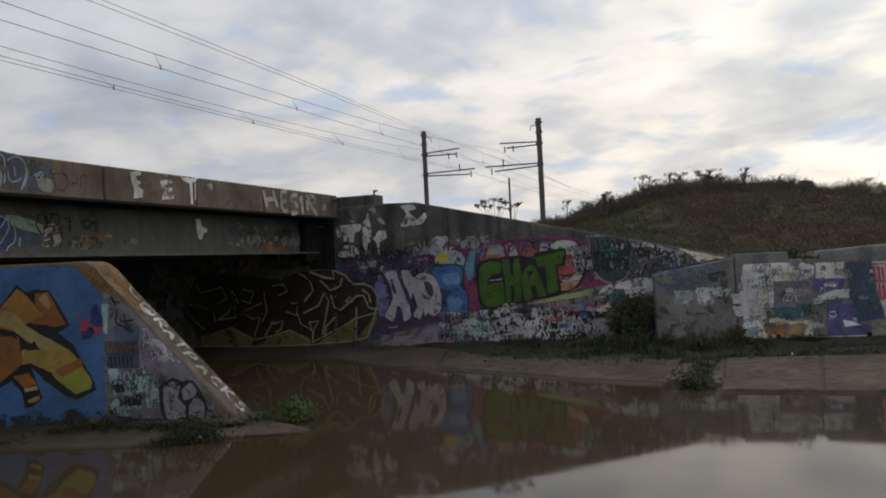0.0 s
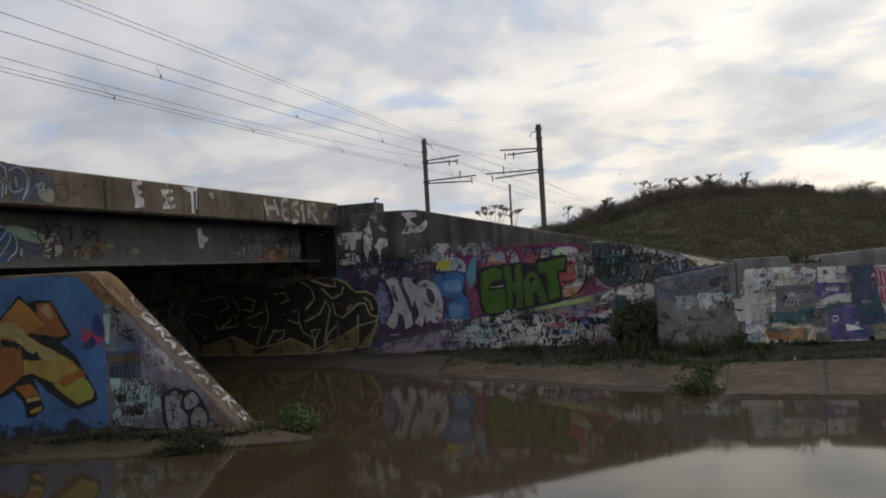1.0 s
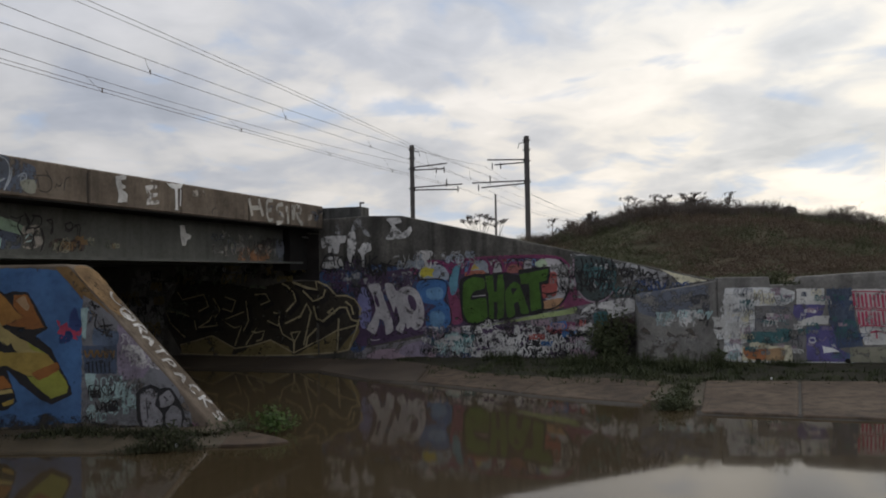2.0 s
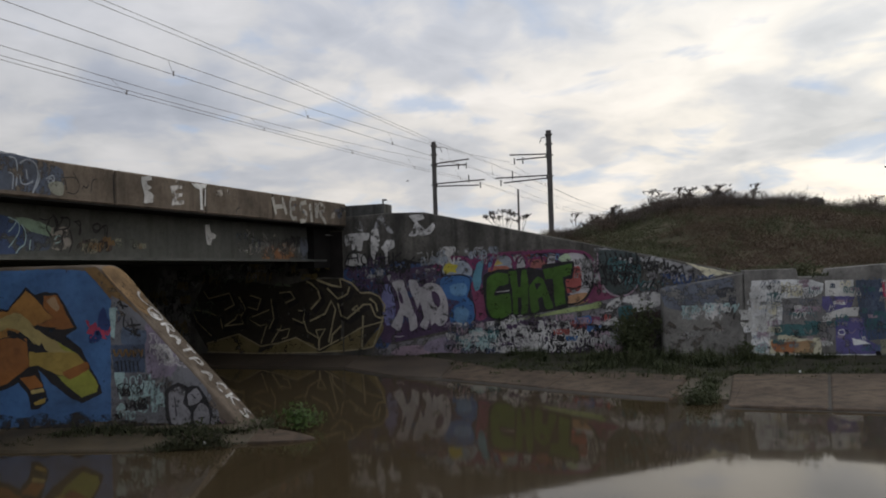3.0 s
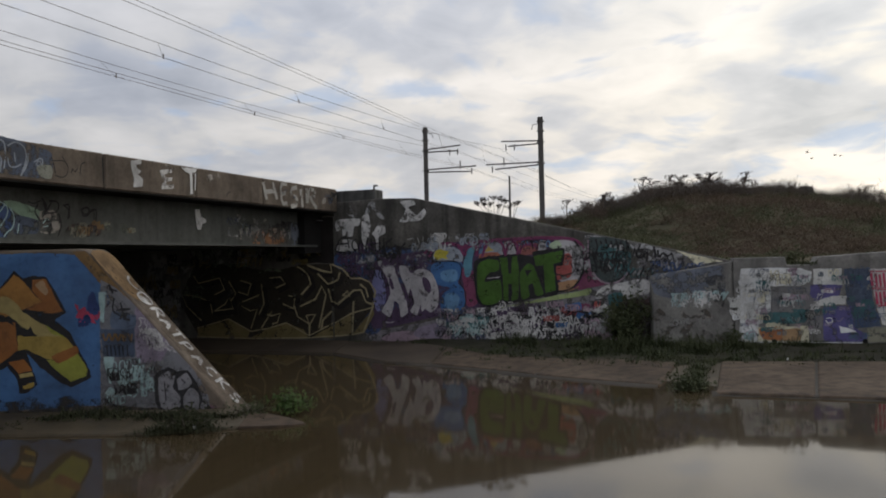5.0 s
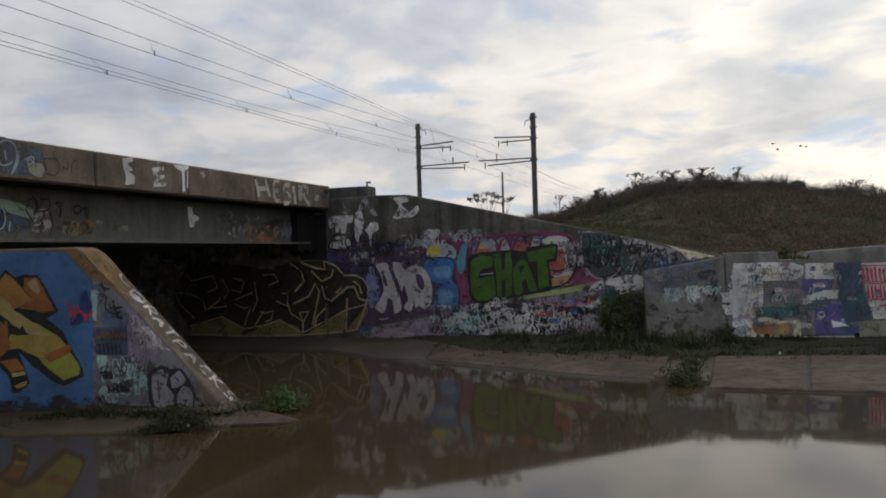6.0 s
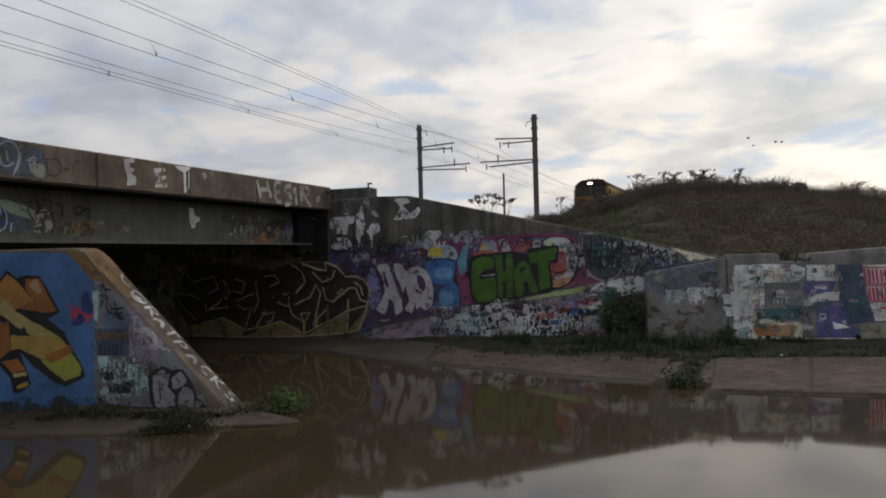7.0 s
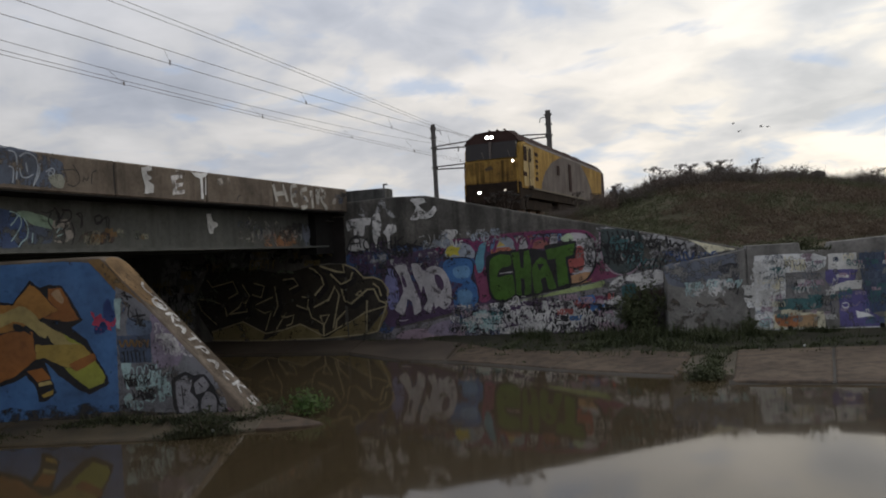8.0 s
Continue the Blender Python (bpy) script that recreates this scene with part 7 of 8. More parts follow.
blob('para', 'painted_patch', FADED_CONC, [(-4.84,3.72),(-4.47,3.79),(-4.48,3.64),(-4.82,3.62)], 1)
stroke('para', 'painted_letter', CHALK, [(-3.02,3.75),(-2.9,3.4)], 0.115, 1)
stroke('para', 'painted_letter', CHALK, [(-2.67,3.77),(-2.5,3.42)], 0.115, 1)
stroke('para', 'painted_letter', CHALK, [(-2.96,3.55),(-2.57,3.6)], 0.115, 1)
stroke('para', 'painted_letter', CHALK, [(-2.11,3.79),(-2.38,3.75),(-2.32,3.34),(-2.1,3.36)], 0.115, 1)
stroke('para', 'painted_letter', CHALK, [(-2.33,3.55),(-2.16,3.58)], 0.115, 1)
stroke('para', 'painted_letter', CHALK, [(-1.69,3.74),(-1.96,3.68),(-1.89,3.54),(-1.7,3.51),(-1.71,3.35),(-1.98,3.3)], 0.115, 1)
stroke('para', 'painted_letter', CHALK, [(-1.54,3.71),(-1.47,3.32)], 0.115, 1)
stroke('para', 'painted_letter', CHALK, [(-1.28,3.75),(-1.26,3.31),(-1.18,3.76),(-0.9,3.71),(-0.97,3.56),(-1.16,3.55),(-0.83,3.32)], 0.115, 1)
scribbles('para', (SLATE_BLUE, BLACK), -3.11, -0.76, 3.22, 3.85, 6, 0.14, 0.014, 23)
scribbles('para', (FADED_CONC, BLACK, SLATE_BLUE), -0.69, 0.16, 3.46, 3.78, 8, 0.2, 0.03, 24)
blob('web', 'painted_patch', NAVY, [(-9.09,3.09),(-8.74,3.07),(-8.55,3.01),(-8.45,2.86),(-8.47,2.67),(-8.62,2.54),(-9.1,2.58)], 1)
blob('web', 'painted_patch', MINT, [(-8.61,3.06),(-8.33,3.05),(-7.97,2.93),(-8.0,2.81),(-8.3,2.85),(-8.51,2.96)], 2)
blob('web', 'painted_patch', SLATE_BLUE, [(-8.45,2.86),(-8.04,2.81),(-8.04,2.62),(-8.45,2.59)], 1)
blob('web', 'painted_patch', FADED_CONC, [(-8.0,2.93),(-7.65,2.96),(-7.62,2.66),(-7.99,2.62)], 1)
stroke('web', 'painted_stroke', PALE_CYAN, [(-8.74,3.06),(-8.57,3.01),(-8.54,2.88),(-8.68,2.69),(-8.74,2.63)], 0.022)
stroke('web', 'painted_stroke', PALE_CYAN, [(-8.52,2.97),(-8.44,2.86),(-8.46,2.68),(-8.56,2.63),(-8.62,2.55)], 0.022)
stroke('web', 'painted_stroke', PALE_CYAN, [(-8.74,2.85),(-8.65,2.93),(-8.6,3.01)], 0.022)
stroke('web', 'painted_stroke', PALE_CYAN, [(-8.37,2.75),(-8.39,2.61)], 0.022)
stroke('web', 'painted_stroke', PALE_CYAN, [(-7.95,2.76),(-7.86,2.85),(-7.8,2.74),(-7.94,2.71)], 0.022)
stroke('web', 'painted_stroke', BLACK, [(-8.21,3.07),(-8.1,3.04),(-7.98,3.1)], 0.025)
stroke('web', 'painted_stroke', BLACK, [(-7.93,3.07),(-7.89,2.93),(-7.79,3.08)], 0.025)
stroke('web', 'painted_stroke', BLACK, [(-7.95,2.9),(-7.76,2.94),(-7.81,2.77)], 0.025)
stroke('web', 'painted_stroke', BLACK, [(-7.65,2.89),(-7.6,2.71),(-7.68,2.57)], 0.025)
stroke('web', 'painted_stroke', BLACK, [(-7.57,3.06),(-7.43,2.98),(-7.45,2.86)], 0.025)
stroke('web', 'painted_stroke', BLACK, [(-7.2,2.99),(-7.13,2.91),(-6.93,3.03),(-6.95,2.85)], 0.025)
stroke('web', 'painted_stroke', BLACK, [(-7.87,2.65),(-7.76,2.88)], 0.025)
stroke('web', 'painted_stroke', BLACK, [(-7.97,3.14),(-7.86,3.01),(-7.95,2.87)], 0.035, 1)
stroke('web', 'painted_stroke', BLACK, [(-7.83,3.10),(-7.65,3.11),(-7.66,2.95),(-7.80,2.92)], 0.035, 1)
stroke('web', 'painted_stroke', BLACK, [(-7.66,2.93),(-7.60,2.76),(-7.66,2.60)], 0.035, 1)
stroke('web', 'painted_stroke', BLACK, [(-7.57,3.05),(-7.43,3.08),(-7.48,2.84)], 0.035, 1)
stroke('web', 'painted_stroke', BLACK, [(-7.20,3.01),(-7.06,3.06),(-7.04,2.93),(-7.18,2.89),(-7.20,3.01)], 0.035, 1)
stroke('web', 'painted_stroke', BLACK, [(-7.01,3.00),(-6.88,3.03),(-6.92,2.79)], 0.035, 1)
stroke('web', 'painted_stroke', BLACK, [(-7.89,2.82),(-7.78,2.76),(-7.84,2.59)], 0.035, 1)
stroke('web', 'painted_stroke', BLACK, [(-8.03,3.05),(-8.11,2.93),(-8.00,2.80)], 0.035, 1)
blob('web', 'painted_patch', RUST_BLACK, [(-7.5,2.72),(-7.32,2.79),(-7.13,2.75),(-6.93,2.8),(-6.79,2.7),(-6.86,2.59),(-7.55,2.58)], 1)
scribbles('web', (OLIVE_GREY, RUST_TAN, FADED_SOOT), -7.51, -5.99, 2.64, 2.82, 12, 0.2, 0.02, 25)
blob('web', 'painted_patch', OFF_WHITE, [(-4.41,3.14),(-4.28,3.16),(-4.22,3.01),(-4.06,2.97),(-4.09,2.9),(-4.2,2.88),(-4.23,2.77),(-4.34,2.76),(-4.39,2.93)], 0)
blob('web', 'painted_patch', RUST_DULL, [(-2.51,2.75),(-1.89,2.83),(-1.33,2.89),(-1.1,2.48),(-2.43,2.47)], 1)
scribbles('web', (SLATE_BLUE, FADED_SOOT, GREY_MID), -3.72, -2.46, 2.66, 3.04, 12, 0.28, 0.025, 26)
scribbles('web', (FADED_CONC, FADED_GREY), -3.4, -0.9, 2.6, 3.1, 12, 0.26, 0.025, 64)
scribbles('web', (BLACK, RUST_BLACK, FADED_CONC), -2.51, -1.25, 2.56, 3.04, 14, 0.25, 0.03, 27)
stroke('web', 'painted_stroke', FADED_SOOT, [(-1.16,3.02),(-1.07,2.55)], 0.035)
stroke('web', 'painted_stroke', FADED_SOOT, [(-1.34,2.91),(-1.26,2.61)], 0.025)
stroke('web', 'painted_stroke', BLACK, [(-0.85,3.01),(-0.9,2.7),(-0.74,2.66)], 0.025)
stroke('web', 'painted_stroke', BLACK, [(-0.94,2.87),(-0.34,2.9)], 0.035)
blob('web', 'painted_patch', SLATE, [(-0.93,3.0),(-0.16,3.01),(-0.09,2.49),(-0.91,2.48)], 1)
blob('blue', 'painted_patch', SKY_PAINT, [(0.18,2.36),(2.45,2.31),(4.14,2.3),(4.7,2.27),(4.86,2.1),(5.01,1.85),(5.09,1.67),(5.02,1.35),(4.98,0.83),(4.95,0.26),(2.42,0.15),(0.15,-0.03)], 0)
blob('blue', 'painted_patch', BLACK, [(2.59,1.56),(3.12,1.84),(3.57,1.78),(3.81,2.08),(3.94,1.96),(4.06,2.0),(4.25,1.98),(4.35,1.81),(4.51,1.5),(4.35,1.4),(4.55,1.24),(4.81,0.73),(4.83,0.63),(4.55,0.5),(4.4,0.58),(4.15,0.77),(3.97,0.97),(4.11,0.55),(3.96,0.44),(3.86,0.44),(3.83,0.63),(3.7,0.8),(3.55,0.72),(3.1,0.58),(2.65,0.92)], 0)
blob('blue', 'painted_patch', ORANGE, [(2.62,1.52),(3.15,1.8),(3.56,1.74),(3.81,2.02),(3.94,1.93),(4.05,1.78),(4.18,1.65),(3.92,1.54),(3.48,1.39),(2.73,1.29)], 0)
blob('blue', 'painted_patch', ORANGE_DEEP, [(4.06,1.95),(4.24,1.95),(4.31,1.81),(4.46,1.52),(4.27,1.49),(3.97,1.56),(4.18,1.65),(4.05,1.8)], 0)
blob('blue', 'painted_patch', PEACH, [(4.09,1.89),(4.2,1.93),(4.27,1.8),(4.24,1.74),(4.17,1.78)], 1)
blob('blue', 'painted_patch', SAND, [(2.81,1.4),(3.56,1.7),(3.71,1.73),(3.86,1.62),(3.92,1.53),(4.05,1.41),(3.97,1.26),(3.79,1.44),(3.56,1.53),(2.81,1.18)], 1)
blob('blue', 'painted_patch', ORANGE_DEEP, [(2.73,1.22),(3.56,1.4),(3.82,1.38),(3.85,1.01),(3.7,0.9),(3.55,0.79),(3.1,0.65),(2.73,0.96)], 0)
blob('blue', 'painted_patch', SAND, [(3.94,1.51),(4.12,1.41),(4.49,1.18),(4.12,1.11),(4.08,1.21)], 0)
blob('blue', 'painted_patch', OCHRE, [(3.85,1.21),(4.12,1.19),(4.49,1.18),(4.64,0.99),(4.43,0.85),(4.23,0.89),(3.97,1.02),(3.85,1.01)], 0)
blob('blue', 'painted_patch', LIME, [(4.43,0.85),(4.64,0.99),(4.78,0.73),(4.76,0.65),(4.55,0.58),(4.35,0.74),(4.23,0.88)], 0)
blob('blue', 'painted_patch', LIME, [(4.2,1.37),(4.46,1.22),(4.51,1.16),(4.31,1.22)], 0)
blob('blue', 'painted_patch', ORANGE_DEEP, [(4.3,0.92),(4.62,1.05),(4.66,0.96),(4.4,0.82)], 1)
blob('blue', 'painted_patch', ORANGE_DEEP, [(3.72,0.86),(3.93,0.89),(4.04,0.74),(3.86,0.7)], 0)
blob('blue', 'painted_patch', SAND, [(3.86,0.69),(4.04,0.72),(4.05,0.67),(3.88,0.64)], 0)
blob('blue', 'painted_patch', OCHRE, [(3.91,0.53),(4.07,0.59),(4.06,0.53),(3.93,0.49)], 0)
blob('blue', 'painted_patch', BLACK, [(3.90,1.55),(4.24,1.52),(4.08,1.47),(4.27,1.40),(4.49,1.23),(4.53,1.15),(4.32,1.28),(4.09,1.41)], 0)
blob('blue', 'painted_patch', BLACK, [(3.90,1.35),(4.00,1.27),(4.12,1.20),(3.91,1.19),(3.98,1.24)], 0)
blob('blue', 'painted_patch', BLACK, [(3.56,1.43),(3.70,1.40),(3.82,1.33),(3.77,1.40),(3.67,1.48),(3.56,1.50)], 0)
blob('blue', 'painted_patch', DEEP_BLUE, [(4.8,1.67),(4.87,1.76),(4.92,1.65),(4.93,1.46),(4.83,1.43),(4.79,1.54)], 1)
blob('blue', 'painted_patch', CRIMSON, [(4.62,1.61),(4.67,1.59),(4.68,1.53),(4.76,1.58),(4.78,1.51),(4.85,1.5),(4.82,1.46),(4.92,1.44),(4.88,1.4),(4.91,1.34),(4.8,1.37),(4.75,1.31),(4.73,1.36),(4.67,1.32),(4.69,1.41),(4.63,1.44),(4.67,1.5)], 0)
scribbles('blue', (CRIMSON, DEEP_BLUE), 4.6, 4.97, 1.3, 1.64, 14, 0.12, 0.025, 46)
blob('blue', 'painted_patch', DEEP_BLUE, [(4.8,1.66),(4.85,1.77),(4.92,1.66),(4.94,1.47),(4.82,1.48)], 1)
stroke('blue', 'painted_stroke', DEEP_BLUE, [(4.86,1.74),(4.87,1.77)], 0.05)
blob('blue', 'painted_patch', RUST_TAN, [(4.61,2.35),(4.91,2.35),(5.2,2.33),(5.27,2.21),(5.38,2.0),(5.27,1.87),(5.13,1.92),(4.98,2.03),(4.85,2.21)], 2)
blob('blue', 'painted_patch', RUST_TAN, [(4.57,2.37),(5.04,2.36),(5.24,2.04),(5.43,1.67),(5.50,1.47),(5.27,1.59),(5.03,1.82),(4.81,2.07)], 1)
blob('blue', 'painted_patch', GREY_PAINT, [(4.98,1.93),(5.2,1.8),(5.46,1.55),(5.87,1.19),(6.13,0.82),(6.36,0.43),(6.42,0.16),(4.95,0.26),(4.96,1.27)], 0)
blob('blue', 'painted_patch', NIGHT_BLUE, [(4.96,1.27),(5.42,1.27),(5.42,0.89),(5.0,0.9)], 0)
blob('blue', 'painted_patch', LILAC, [(5.43,1.53),(5.64,1.49),(5.9,1.13),(5.77,0.83),(5.46,0.83),(5.42,1.17)], 1)
blob('blue', 'painted_patch', BLUE_GREY, [(5.12,1.5),(5.43,1.44),(5.43,1.27),(5.11,1.28)], 1)
blob('blue', 'painted_patch', PALE_CYAN, [(4.95,1.76),(5.05,1.77),(5.01,1.35),(4.96,1.39)], 0)
blob('blue', 'painted_patch', PALE_CYAN, [(5.0,0.9),(5.14,0.9),(5.1,0.55),(5.07,0.55)], 0)
blob('blue', 'painted_patch', PALE_CYAN, [(5.04,0.47),(5.12,0.48),(5.15,0.35),(5.06,0.29),(5.02,0.39)], 2)
stroke('blue', 'painted_letter', PALE_CYAN, [(5.21,0.67),(5.23,0.46),(5.2,0.67),(5.29,0.64),(5.26,0.55)], 0.045)
stroke('blue', 'painted_letter', PALE_CYAN, [(5.32,0.67),(5.32,0.43)], 0.045)
stroke('blue', 'painted_letter', PALE_CYAN, [(5.32,0.56),(5.4,0.58)], 0.045)
stroke('blue', 'painted_letter', PALE_CYAN, [(5.41,0.69),(5.41,0.43)], 0.045)
stroke('blue', 'painted_letter', PALE_CYAN, [(5.46,0.72),(5.56,0.72)], 0.045)
stroke('blue', 'painted_letter', PALE_CYAN, [(5.51,0.72),(5.5,0.45)], 0.045)
stroke('blue', 'painted_letter', PALE_CYAN, [(5.59,0.72),(5.58,0.45),(5.68,0.45)], 0.045)
stroke('blue', 'painted_letter', PALE_CYAN, [(5.59,0.6),(5.65,0.6)], 0.045)
stroke('blue', 'painted_letter', PALE_CYAN, [(5.59,0.72),(5.67,0.73)], 0.045)
stroke('blue', 'painted_stroke', BLACK, [(5.09,1.86),(5.14,1.74)], 0.03)
stroke('blue', 'painted_stroke', BLACK, [(5.16,1.68),(5.12,1.5),(5.25,1.44)], 0.03)
stroke('blue', 'painted_stroke', BLACK, [(5.19,1.52),(5.37,1.53)], 0.03)
stroke('blue', 'painted_stroke', BLACK, [(5.24,1.62),(5.29,1.38)], 0.03)
stroke('blue', 'painted_stroke', BLACK, [(5.33,1.48),(5.28,1.4),(5.37,1.38)], 0.03)
stroke('blue', 'painted_stroke', BLACK, [(5.09,1.8),(5.2,1.77)], 0.03)
stroke('blue', 'painted_stroke', RUST_TAN, [(5.0,1.21),(5.03,1.09),(5.08,1.21)], 0.03)
stroke('blue', 'painted_stroke', RUST_TAN, [(5.09,1.21),(5.12,1.09),(5.16,1.21)], 0.03)
stroke('blue', 'painted_stroke', RUST_TAN, [(5.17,1.21),(5.2,1.09),(5.24,1.2)], 0.03)
stroke('blue', 'painted_stroke', RUST_TAN, [(5.26,1.2),(5.28,1.08),(5.31,1.2)], 0.03)
stroke('blue', 'painted_stroke', RUST_TAN, [(5.34,1.2),(5.37,1.08),(5.39,1.2)], 0.03)
stroke('blue', 'painted_stroke', BLACK, [(5.05,1.06),(5.06,0.91)], 0.02)
stroke('blue', 'painted_stroke', BLACK, [(5.1,1.06),(5.11,0.91)], 0.02)
stroke('blue', 'painted_stroke', BLACK, [(5.15,1.06),(5.17,0.91)], 0.02)
stroke('blue', 'painted_stroke', BLACK, [(5.21,1.06),(5.22,0.91)], 0.02)
stroke('blue', 'painted_stroke', BLACK, [(5.26,1.05),(5.27,0.91)], 0.02)
stroke('blue', 'painted_stroke', BLACK, [(5.32,1.05),(5.33,0.9)], 0.02)
scribbles('blue', (WHITE_GREY, LILAC, FADED_WHITE), 5.45, 5.88, 0.89, 1.49, 26, 0.16, 0.02, 28)
scribbles('blue', (GREY_MID, PALE_CYAN, BLACK), 4.96, 5.71, 0.3, 0.85, 26, 0.18, 0.018, 29)
blob('blue', 'painted_patch', BLACK, [(5.67,0.63),(5.86,0.75),(5.99,0.69),(6.13,0.7),(6.23,0.55),(6.28,0.43),(6.33,0.3),(6.42,0.21),(6.36,0.13),(5.73,0.18)], 1)
blob('blue', 'painted_letter', GREY_LETTER, [(5.73,0.6),(5.86,0.69),(5.96,0.63),(5.92,0.48),(6.01,0.37),(6.01,0.21),(5.76,0.21)], 1)
blob('blue', 'painted_letter', GREY_LETTER, [(5.98,0.59),(6.11,0.67),(6.18,0.54),(6.12,0.47),(6.0,0.44)], 1)
blob('blue', 'painted_letter', GREY_LETTER, [(6.06,0.35),(6.15,0.47),(6.26,0.4),(6.27,0.21),(6.21,0.15),(6.07,0.2)], 1)
blob('blue', 'painted_letter', GREY_LETTER, [(6.29,0.27),(6.36,0.28),(6.39,0.16),(6.3,0.16)], 1)
stroke('blue', 'painted_stroke', BLACK, [(6.12,0.27),(6.21,0.28)], 0.018)
stroke('blue', 'painted_stroke', BLACK, [(6.17,0.28),(6.16,0.2)], 0.018)
stroke('blue', 'painted_stroke', BLACK, [(6.12,0.19),(6.22,0.2)], 0.018)
stroke('blue', 'painted_stroke', BLACK, [(5.81,0.56),(5.83,0.3)], 0.018)
stroke('blue', 'painted_stroke', BLACK, [(6.04,0.59),(6.09,0.53)], 0.018)
stroke('blue', 'painted_stroke', PINK, [(6.42,0.24),(6.44,0.18),(6.49,0.25),(6.49,0.13)], 0.02)
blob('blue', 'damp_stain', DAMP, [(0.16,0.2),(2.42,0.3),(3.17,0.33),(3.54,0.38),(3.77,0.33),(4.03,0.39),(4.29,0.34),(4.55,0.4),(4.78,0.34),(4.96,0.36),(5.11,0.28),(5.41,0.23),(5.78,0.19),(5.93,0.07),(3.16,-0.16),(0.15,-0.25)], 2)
blob('rake', 'painted_patch', RUST_TAN, [(0.03,0.03),(0.03,0.62),(0.5,0.62),(0.85,0.4),(0.9,0.2),(0.7,0.03)], 2)
stroke('rake', 'painted_letter', WHITE, [(1.060,0.288),(1.060,0.592),(1.195,0.577),(1.206,0.470),(1.071,0.440)], 0.056)
stroke('rake', 'painted_letter', WHITE, [(1.105,0.440),(1.218,0.288)], 0.056)
stroke('rake', 'painted_letter', WHITE, [(1.260,0.251),(1.339,0.555),(1.417,0.251)], 0.056)
stroke('rake', 'painted_letter', WHITE, [(1.294,0.373),(1.395,0.379)], 0.056)
stroke('rake', 'painted_letter', WHITE, [(1.460,0.531),(1.640,0.546)], 0.056)
stroke('rake', 'painted_letter', WHITE, [(1.550,0.546),(1.545,0.242)], 0.056)
stroke('rake', 'painted_letter', WHITE, [(1.690,0.196),(1.701,0.500),(1.825,0.504),(1.825,0.367),(1.701,0.333)], 0.056)
stroke('rake', 'painted_letter', WHITE, [(1.930,0.203),(2.009,0.518),(2.087,0.226)], 0.056)
stroke('rake', 'painted_letter', WHITE, [(1.964,0.329),(2.065,0.351)], 0.056)
stroke('rake', 'painted_letter', WHITE, [(2.306,0.508),(2.228,0.541),(2.160,0.379),(2.216,0.236),(2.318,0.296)], 0.056)
stroke('rake', 'painted_letter', WHITE, [(2.400,0.254),(2.400,0.558)], 0.056)
stroke('rake', 'painted_letter', WHITE, [(2.535,0.578),(2.411,0.407),(2.558,0.277)], 0.056)
stroke('rake', 'painted_letter', WHITE, [(2.795,0.548),(2.683,0.548),(2.683,0.442),(2.795,0.411),(2.784,0.290),(2.660,0.305)], 0.056)
stroke('rake', 'painted_letter', WHITE, [(0.460,0.546),(0.500,0.435),(0.580,0.371),(0.680,0.408),(0.760,0.491)], 0.05)
stroke('rake', 'painted_letter', WHITE, [(0.760,0.491),(0.780,0.288),(0.900,0.215),(0.980,0.362),(0.980,0.527),(0.860,0.546),(0.760,0.491)], 0.05)
stroke('rake', 'painted_letter', WHITE, [(0.820,0.307),(0.920,0.454)], 0.05)
stroke('rake', 'painted_letter', WHITE, [(0.860,0.270),(0.950,0.399)], 0.05)

# ---------- dirt over the paint ----------
GRIME = grime("soot", (0.085, 0.079, 0.07), 0.32)
GRIME_SILT = grime("silt", (0.15, 0.128, 0.105), 0.36, 1.7)
GRIME_RUST = grime("rust", (0.07, 0.052, 0.036), 0.7, 2.6)
GRIME_FAINT = grime("faint_dust", (0.12, 0.11, 0.10), 0.2)
GRIME_LIGHT = grime("dust", (0.10, 0.09, 0.078), 0.32)


def dirt(face, mat, pts):
    d = lift(face) + 0.002
    bm = bmesh.new()
    bm.faces.new([bm.verts.new(FACES[face].at(a, b, d)) for a, b in pts])
    part("grime", bm, mat, WALLS[face], "washed-down dirt on the painted wall")


dirt("wing", GRIME, [(0.03, 0.1), (8.8, 0.1), (8.85, 1.9), (2.1, 3.49), (1.2, 3.52), (0.03, 3.48)])
dirt("right", GRIME_FAINT, [(0.04, 0.15), (6.0, 0.15), (6.0, 2.08), (1.65, 1.9), (1.55, 1.78), (0.04, 1.9)])
dirt("ret", GRIME_FAINT, [(0.04, 0.15), (1.5, 0.15), (1.5, 1.86), (0.04, 1.58)])
dirt("blue", GRIME_LIGHT, [(0.0, 0.1), (6.6, 0.1), (4.75, 2.25), (0.0, 2.3)])
dirt("blue", GRIME, [(4.97, 0.15), (6.55, 0.15), (5.1, 1.85), (4.97, 1.9)])
dirt("rake", GRIME_RUST, [(0.02, 0.02), (2.95, 0.02), (2.95, 0.63), (0.02, 0.63)])
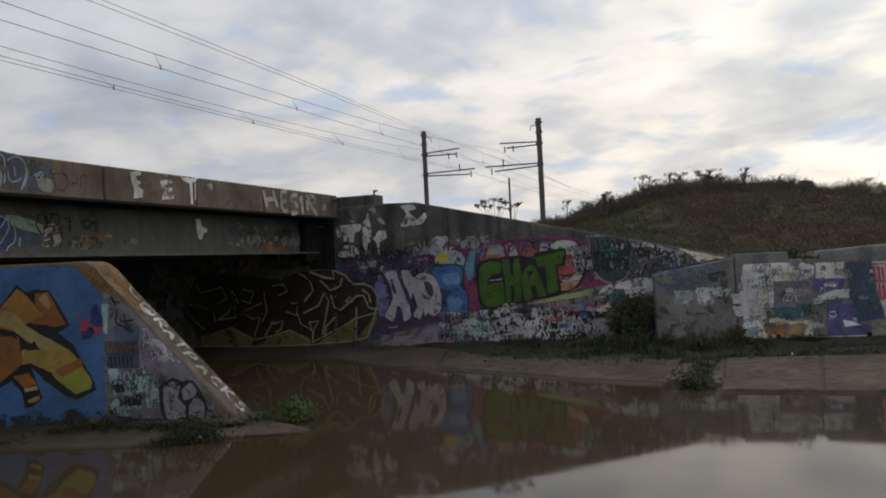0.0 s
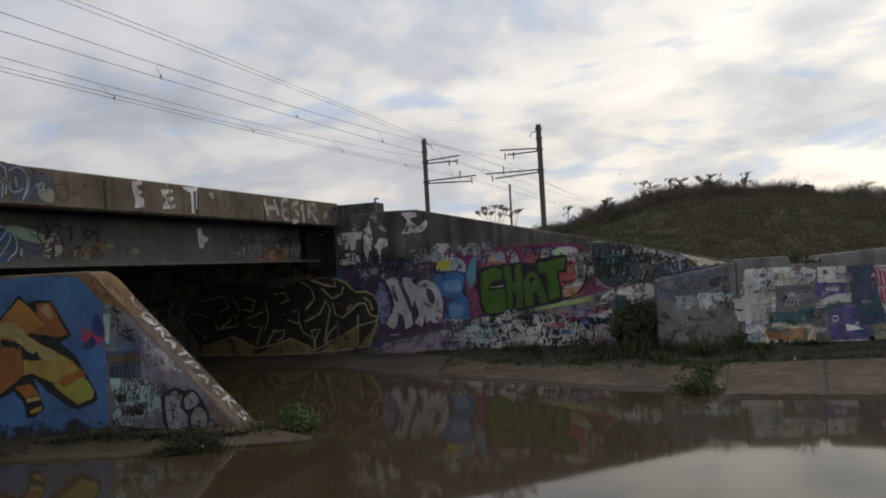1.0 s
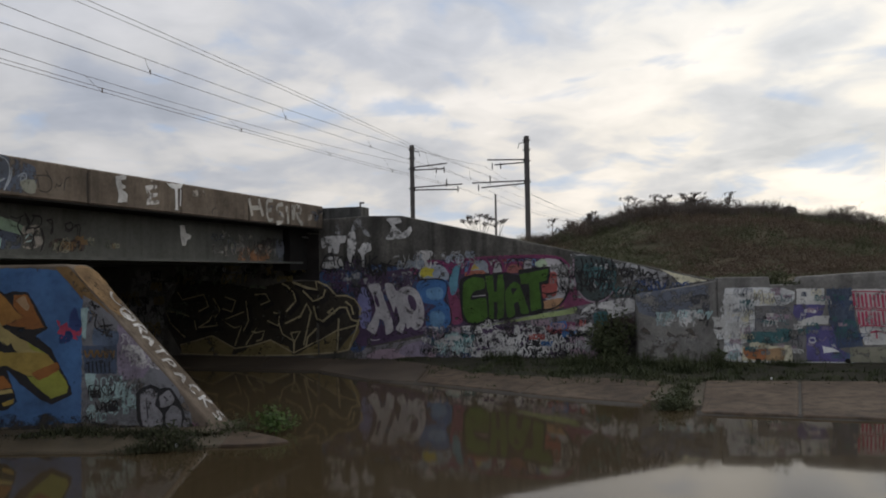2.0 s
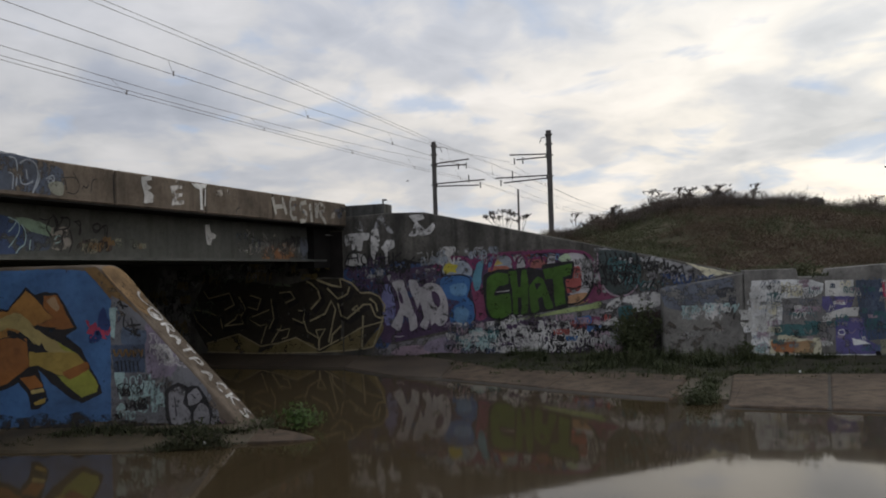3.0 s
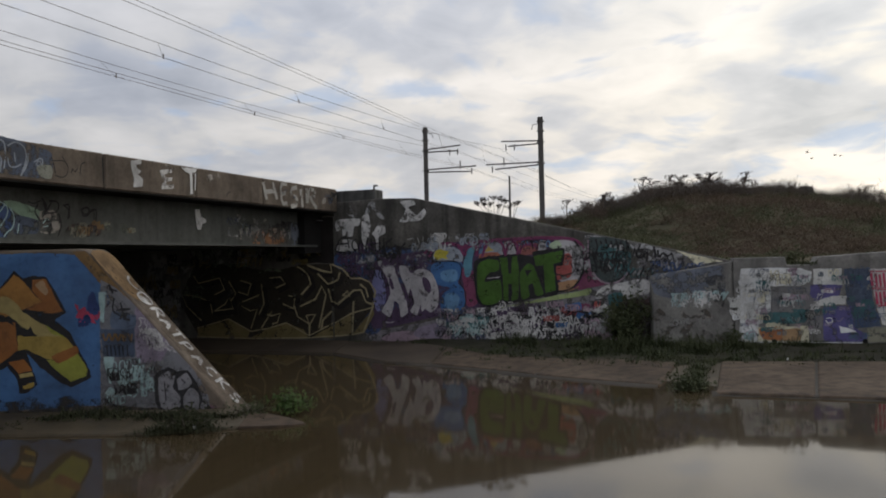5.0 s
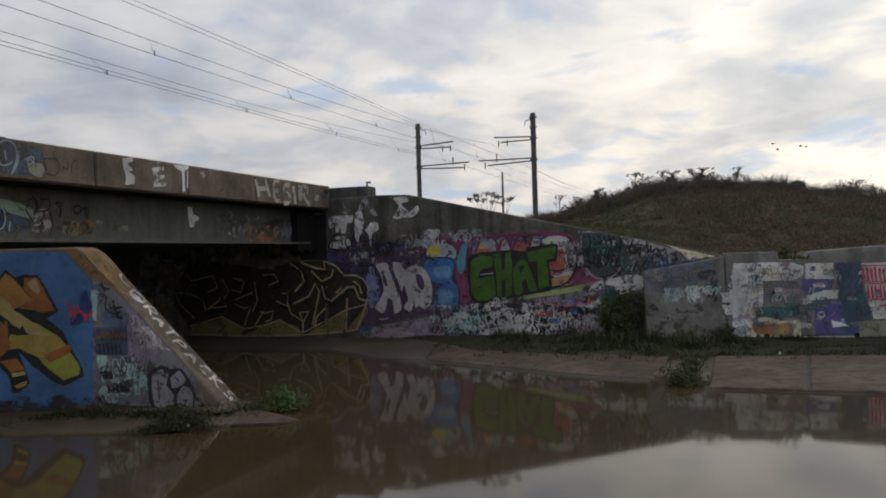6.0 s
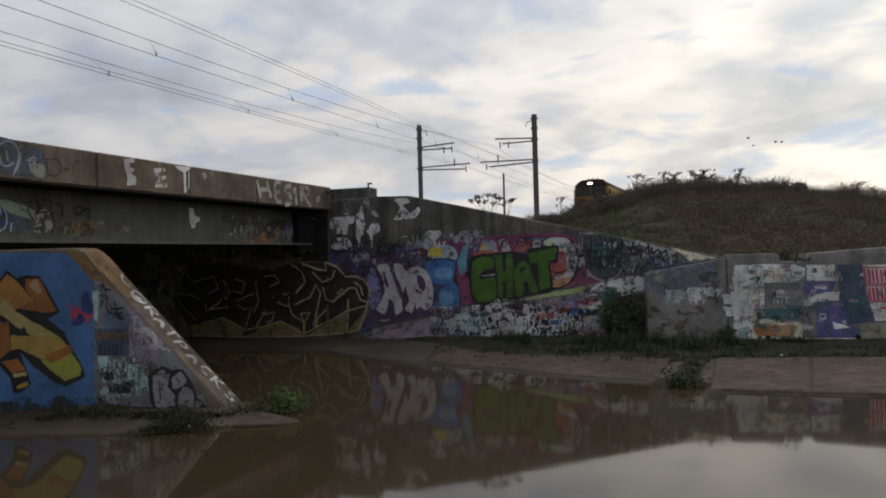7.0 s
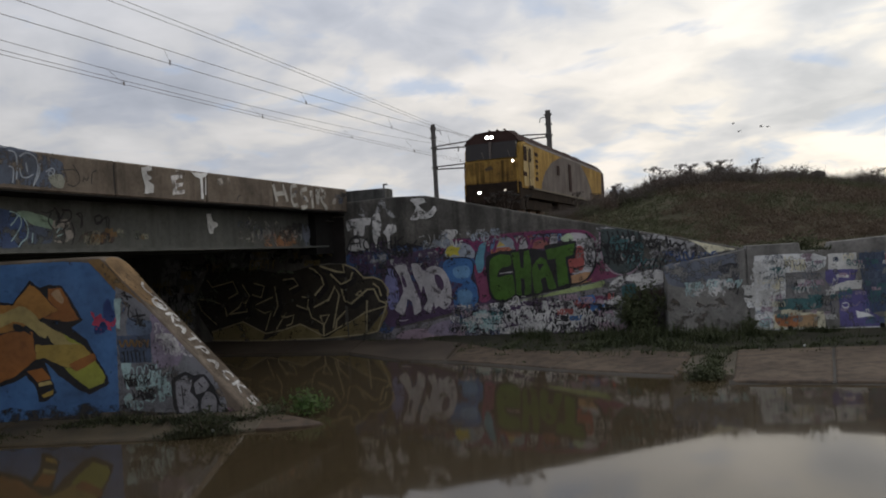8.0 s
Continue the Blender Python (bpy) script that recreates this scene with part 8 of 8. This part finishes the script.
dirt("para", GRIME_LIGHT, [(-14.0, 3.32), (0.1, 3.32), (0.1, 3.8), (-14.0, 3.8)])
dirt("web", GRIME_LIGHT, [(-14.0, 2.52), (-0.1, 2.52), (-0.1, 3.24), (-14.0, 3.24)])

# ---------- movement ----------


def motions():
    rows = []
    for i in range(17):
        t = i * 0.5
        p = on_track(29.0 * (8.0 - t), 0)
        rows.append((t, pose(p.x, p.y, p.z, 0, 0, 180 - math.degrees(TRACK))))
    walk(LOCO, rows)

    def fly(bird, track, beat, phase=0.0):
        body, wings = bird
        out = []
        for (t, p), (t2, p2) in zip(track, track[1:] + track[-1:]):
            d = Vector(p2) - Vector(p) if t2 > t else last
            last = d
            out.append((t, pose(*p, 0, 0, math.degrees(math.atan2(-d.x, d.y)))))
        walk(body, out)
        n = int(8.0 * beat * 2)
        for w, sx, at in wings:
            walk(w, [(8.0 * i / n, pose(at.x, at.y, at.z, 0, sx * (-34 if i % 2 else 26), 0)) for i in range(n + 1)])

    fly(BIRDS[0], [(0.0, (10.0, 150.0, 9.0)), (6.6, (-3.0, 44.0, 5.1)), (7.2, (-4.46, 28.0, 5.0)), (7.4, (-5.1, 20.0, 4.8)), (7.5, (-5.13, 16.5, 4.62)), (7.6, (-5.18, 13.0, 4.59)), (8.0, (-5.6, -1.0, 4.6))], 5)
    for k, (dx, dy, dz) in enumerate(((0, 0, 0), (1.9, 2.5, -1.1), (4.4, -1.0, -1.0), (6.6, 1.5, -0.7))):
        f = [(0.0, 92.0, 16.5), (3.6, 73.4, 18.6), (4.5, 67.7, 19.0), (6.0, 60.4, 20.1), (7.0, 55.8, 21.4), (8.0, 50.4, 22.5)]
        fly(BIRDS[1 + k], [(t, (x + dx, 140 + dy, z + dz * (0.15 + 0.85 * t / 8))) for t, x, z in f], 2.5 + 0.3 * k)
    fly(BIRDS[5], [(0.0, (30.0, 95.0, 12.0)), (3.5, (-9.5, 60.0, 9.3)), (5.0, (-30.0, 45.0, 8.5)), (8.0, (-70.0, 15.0, 9.0))], 4)


motions()
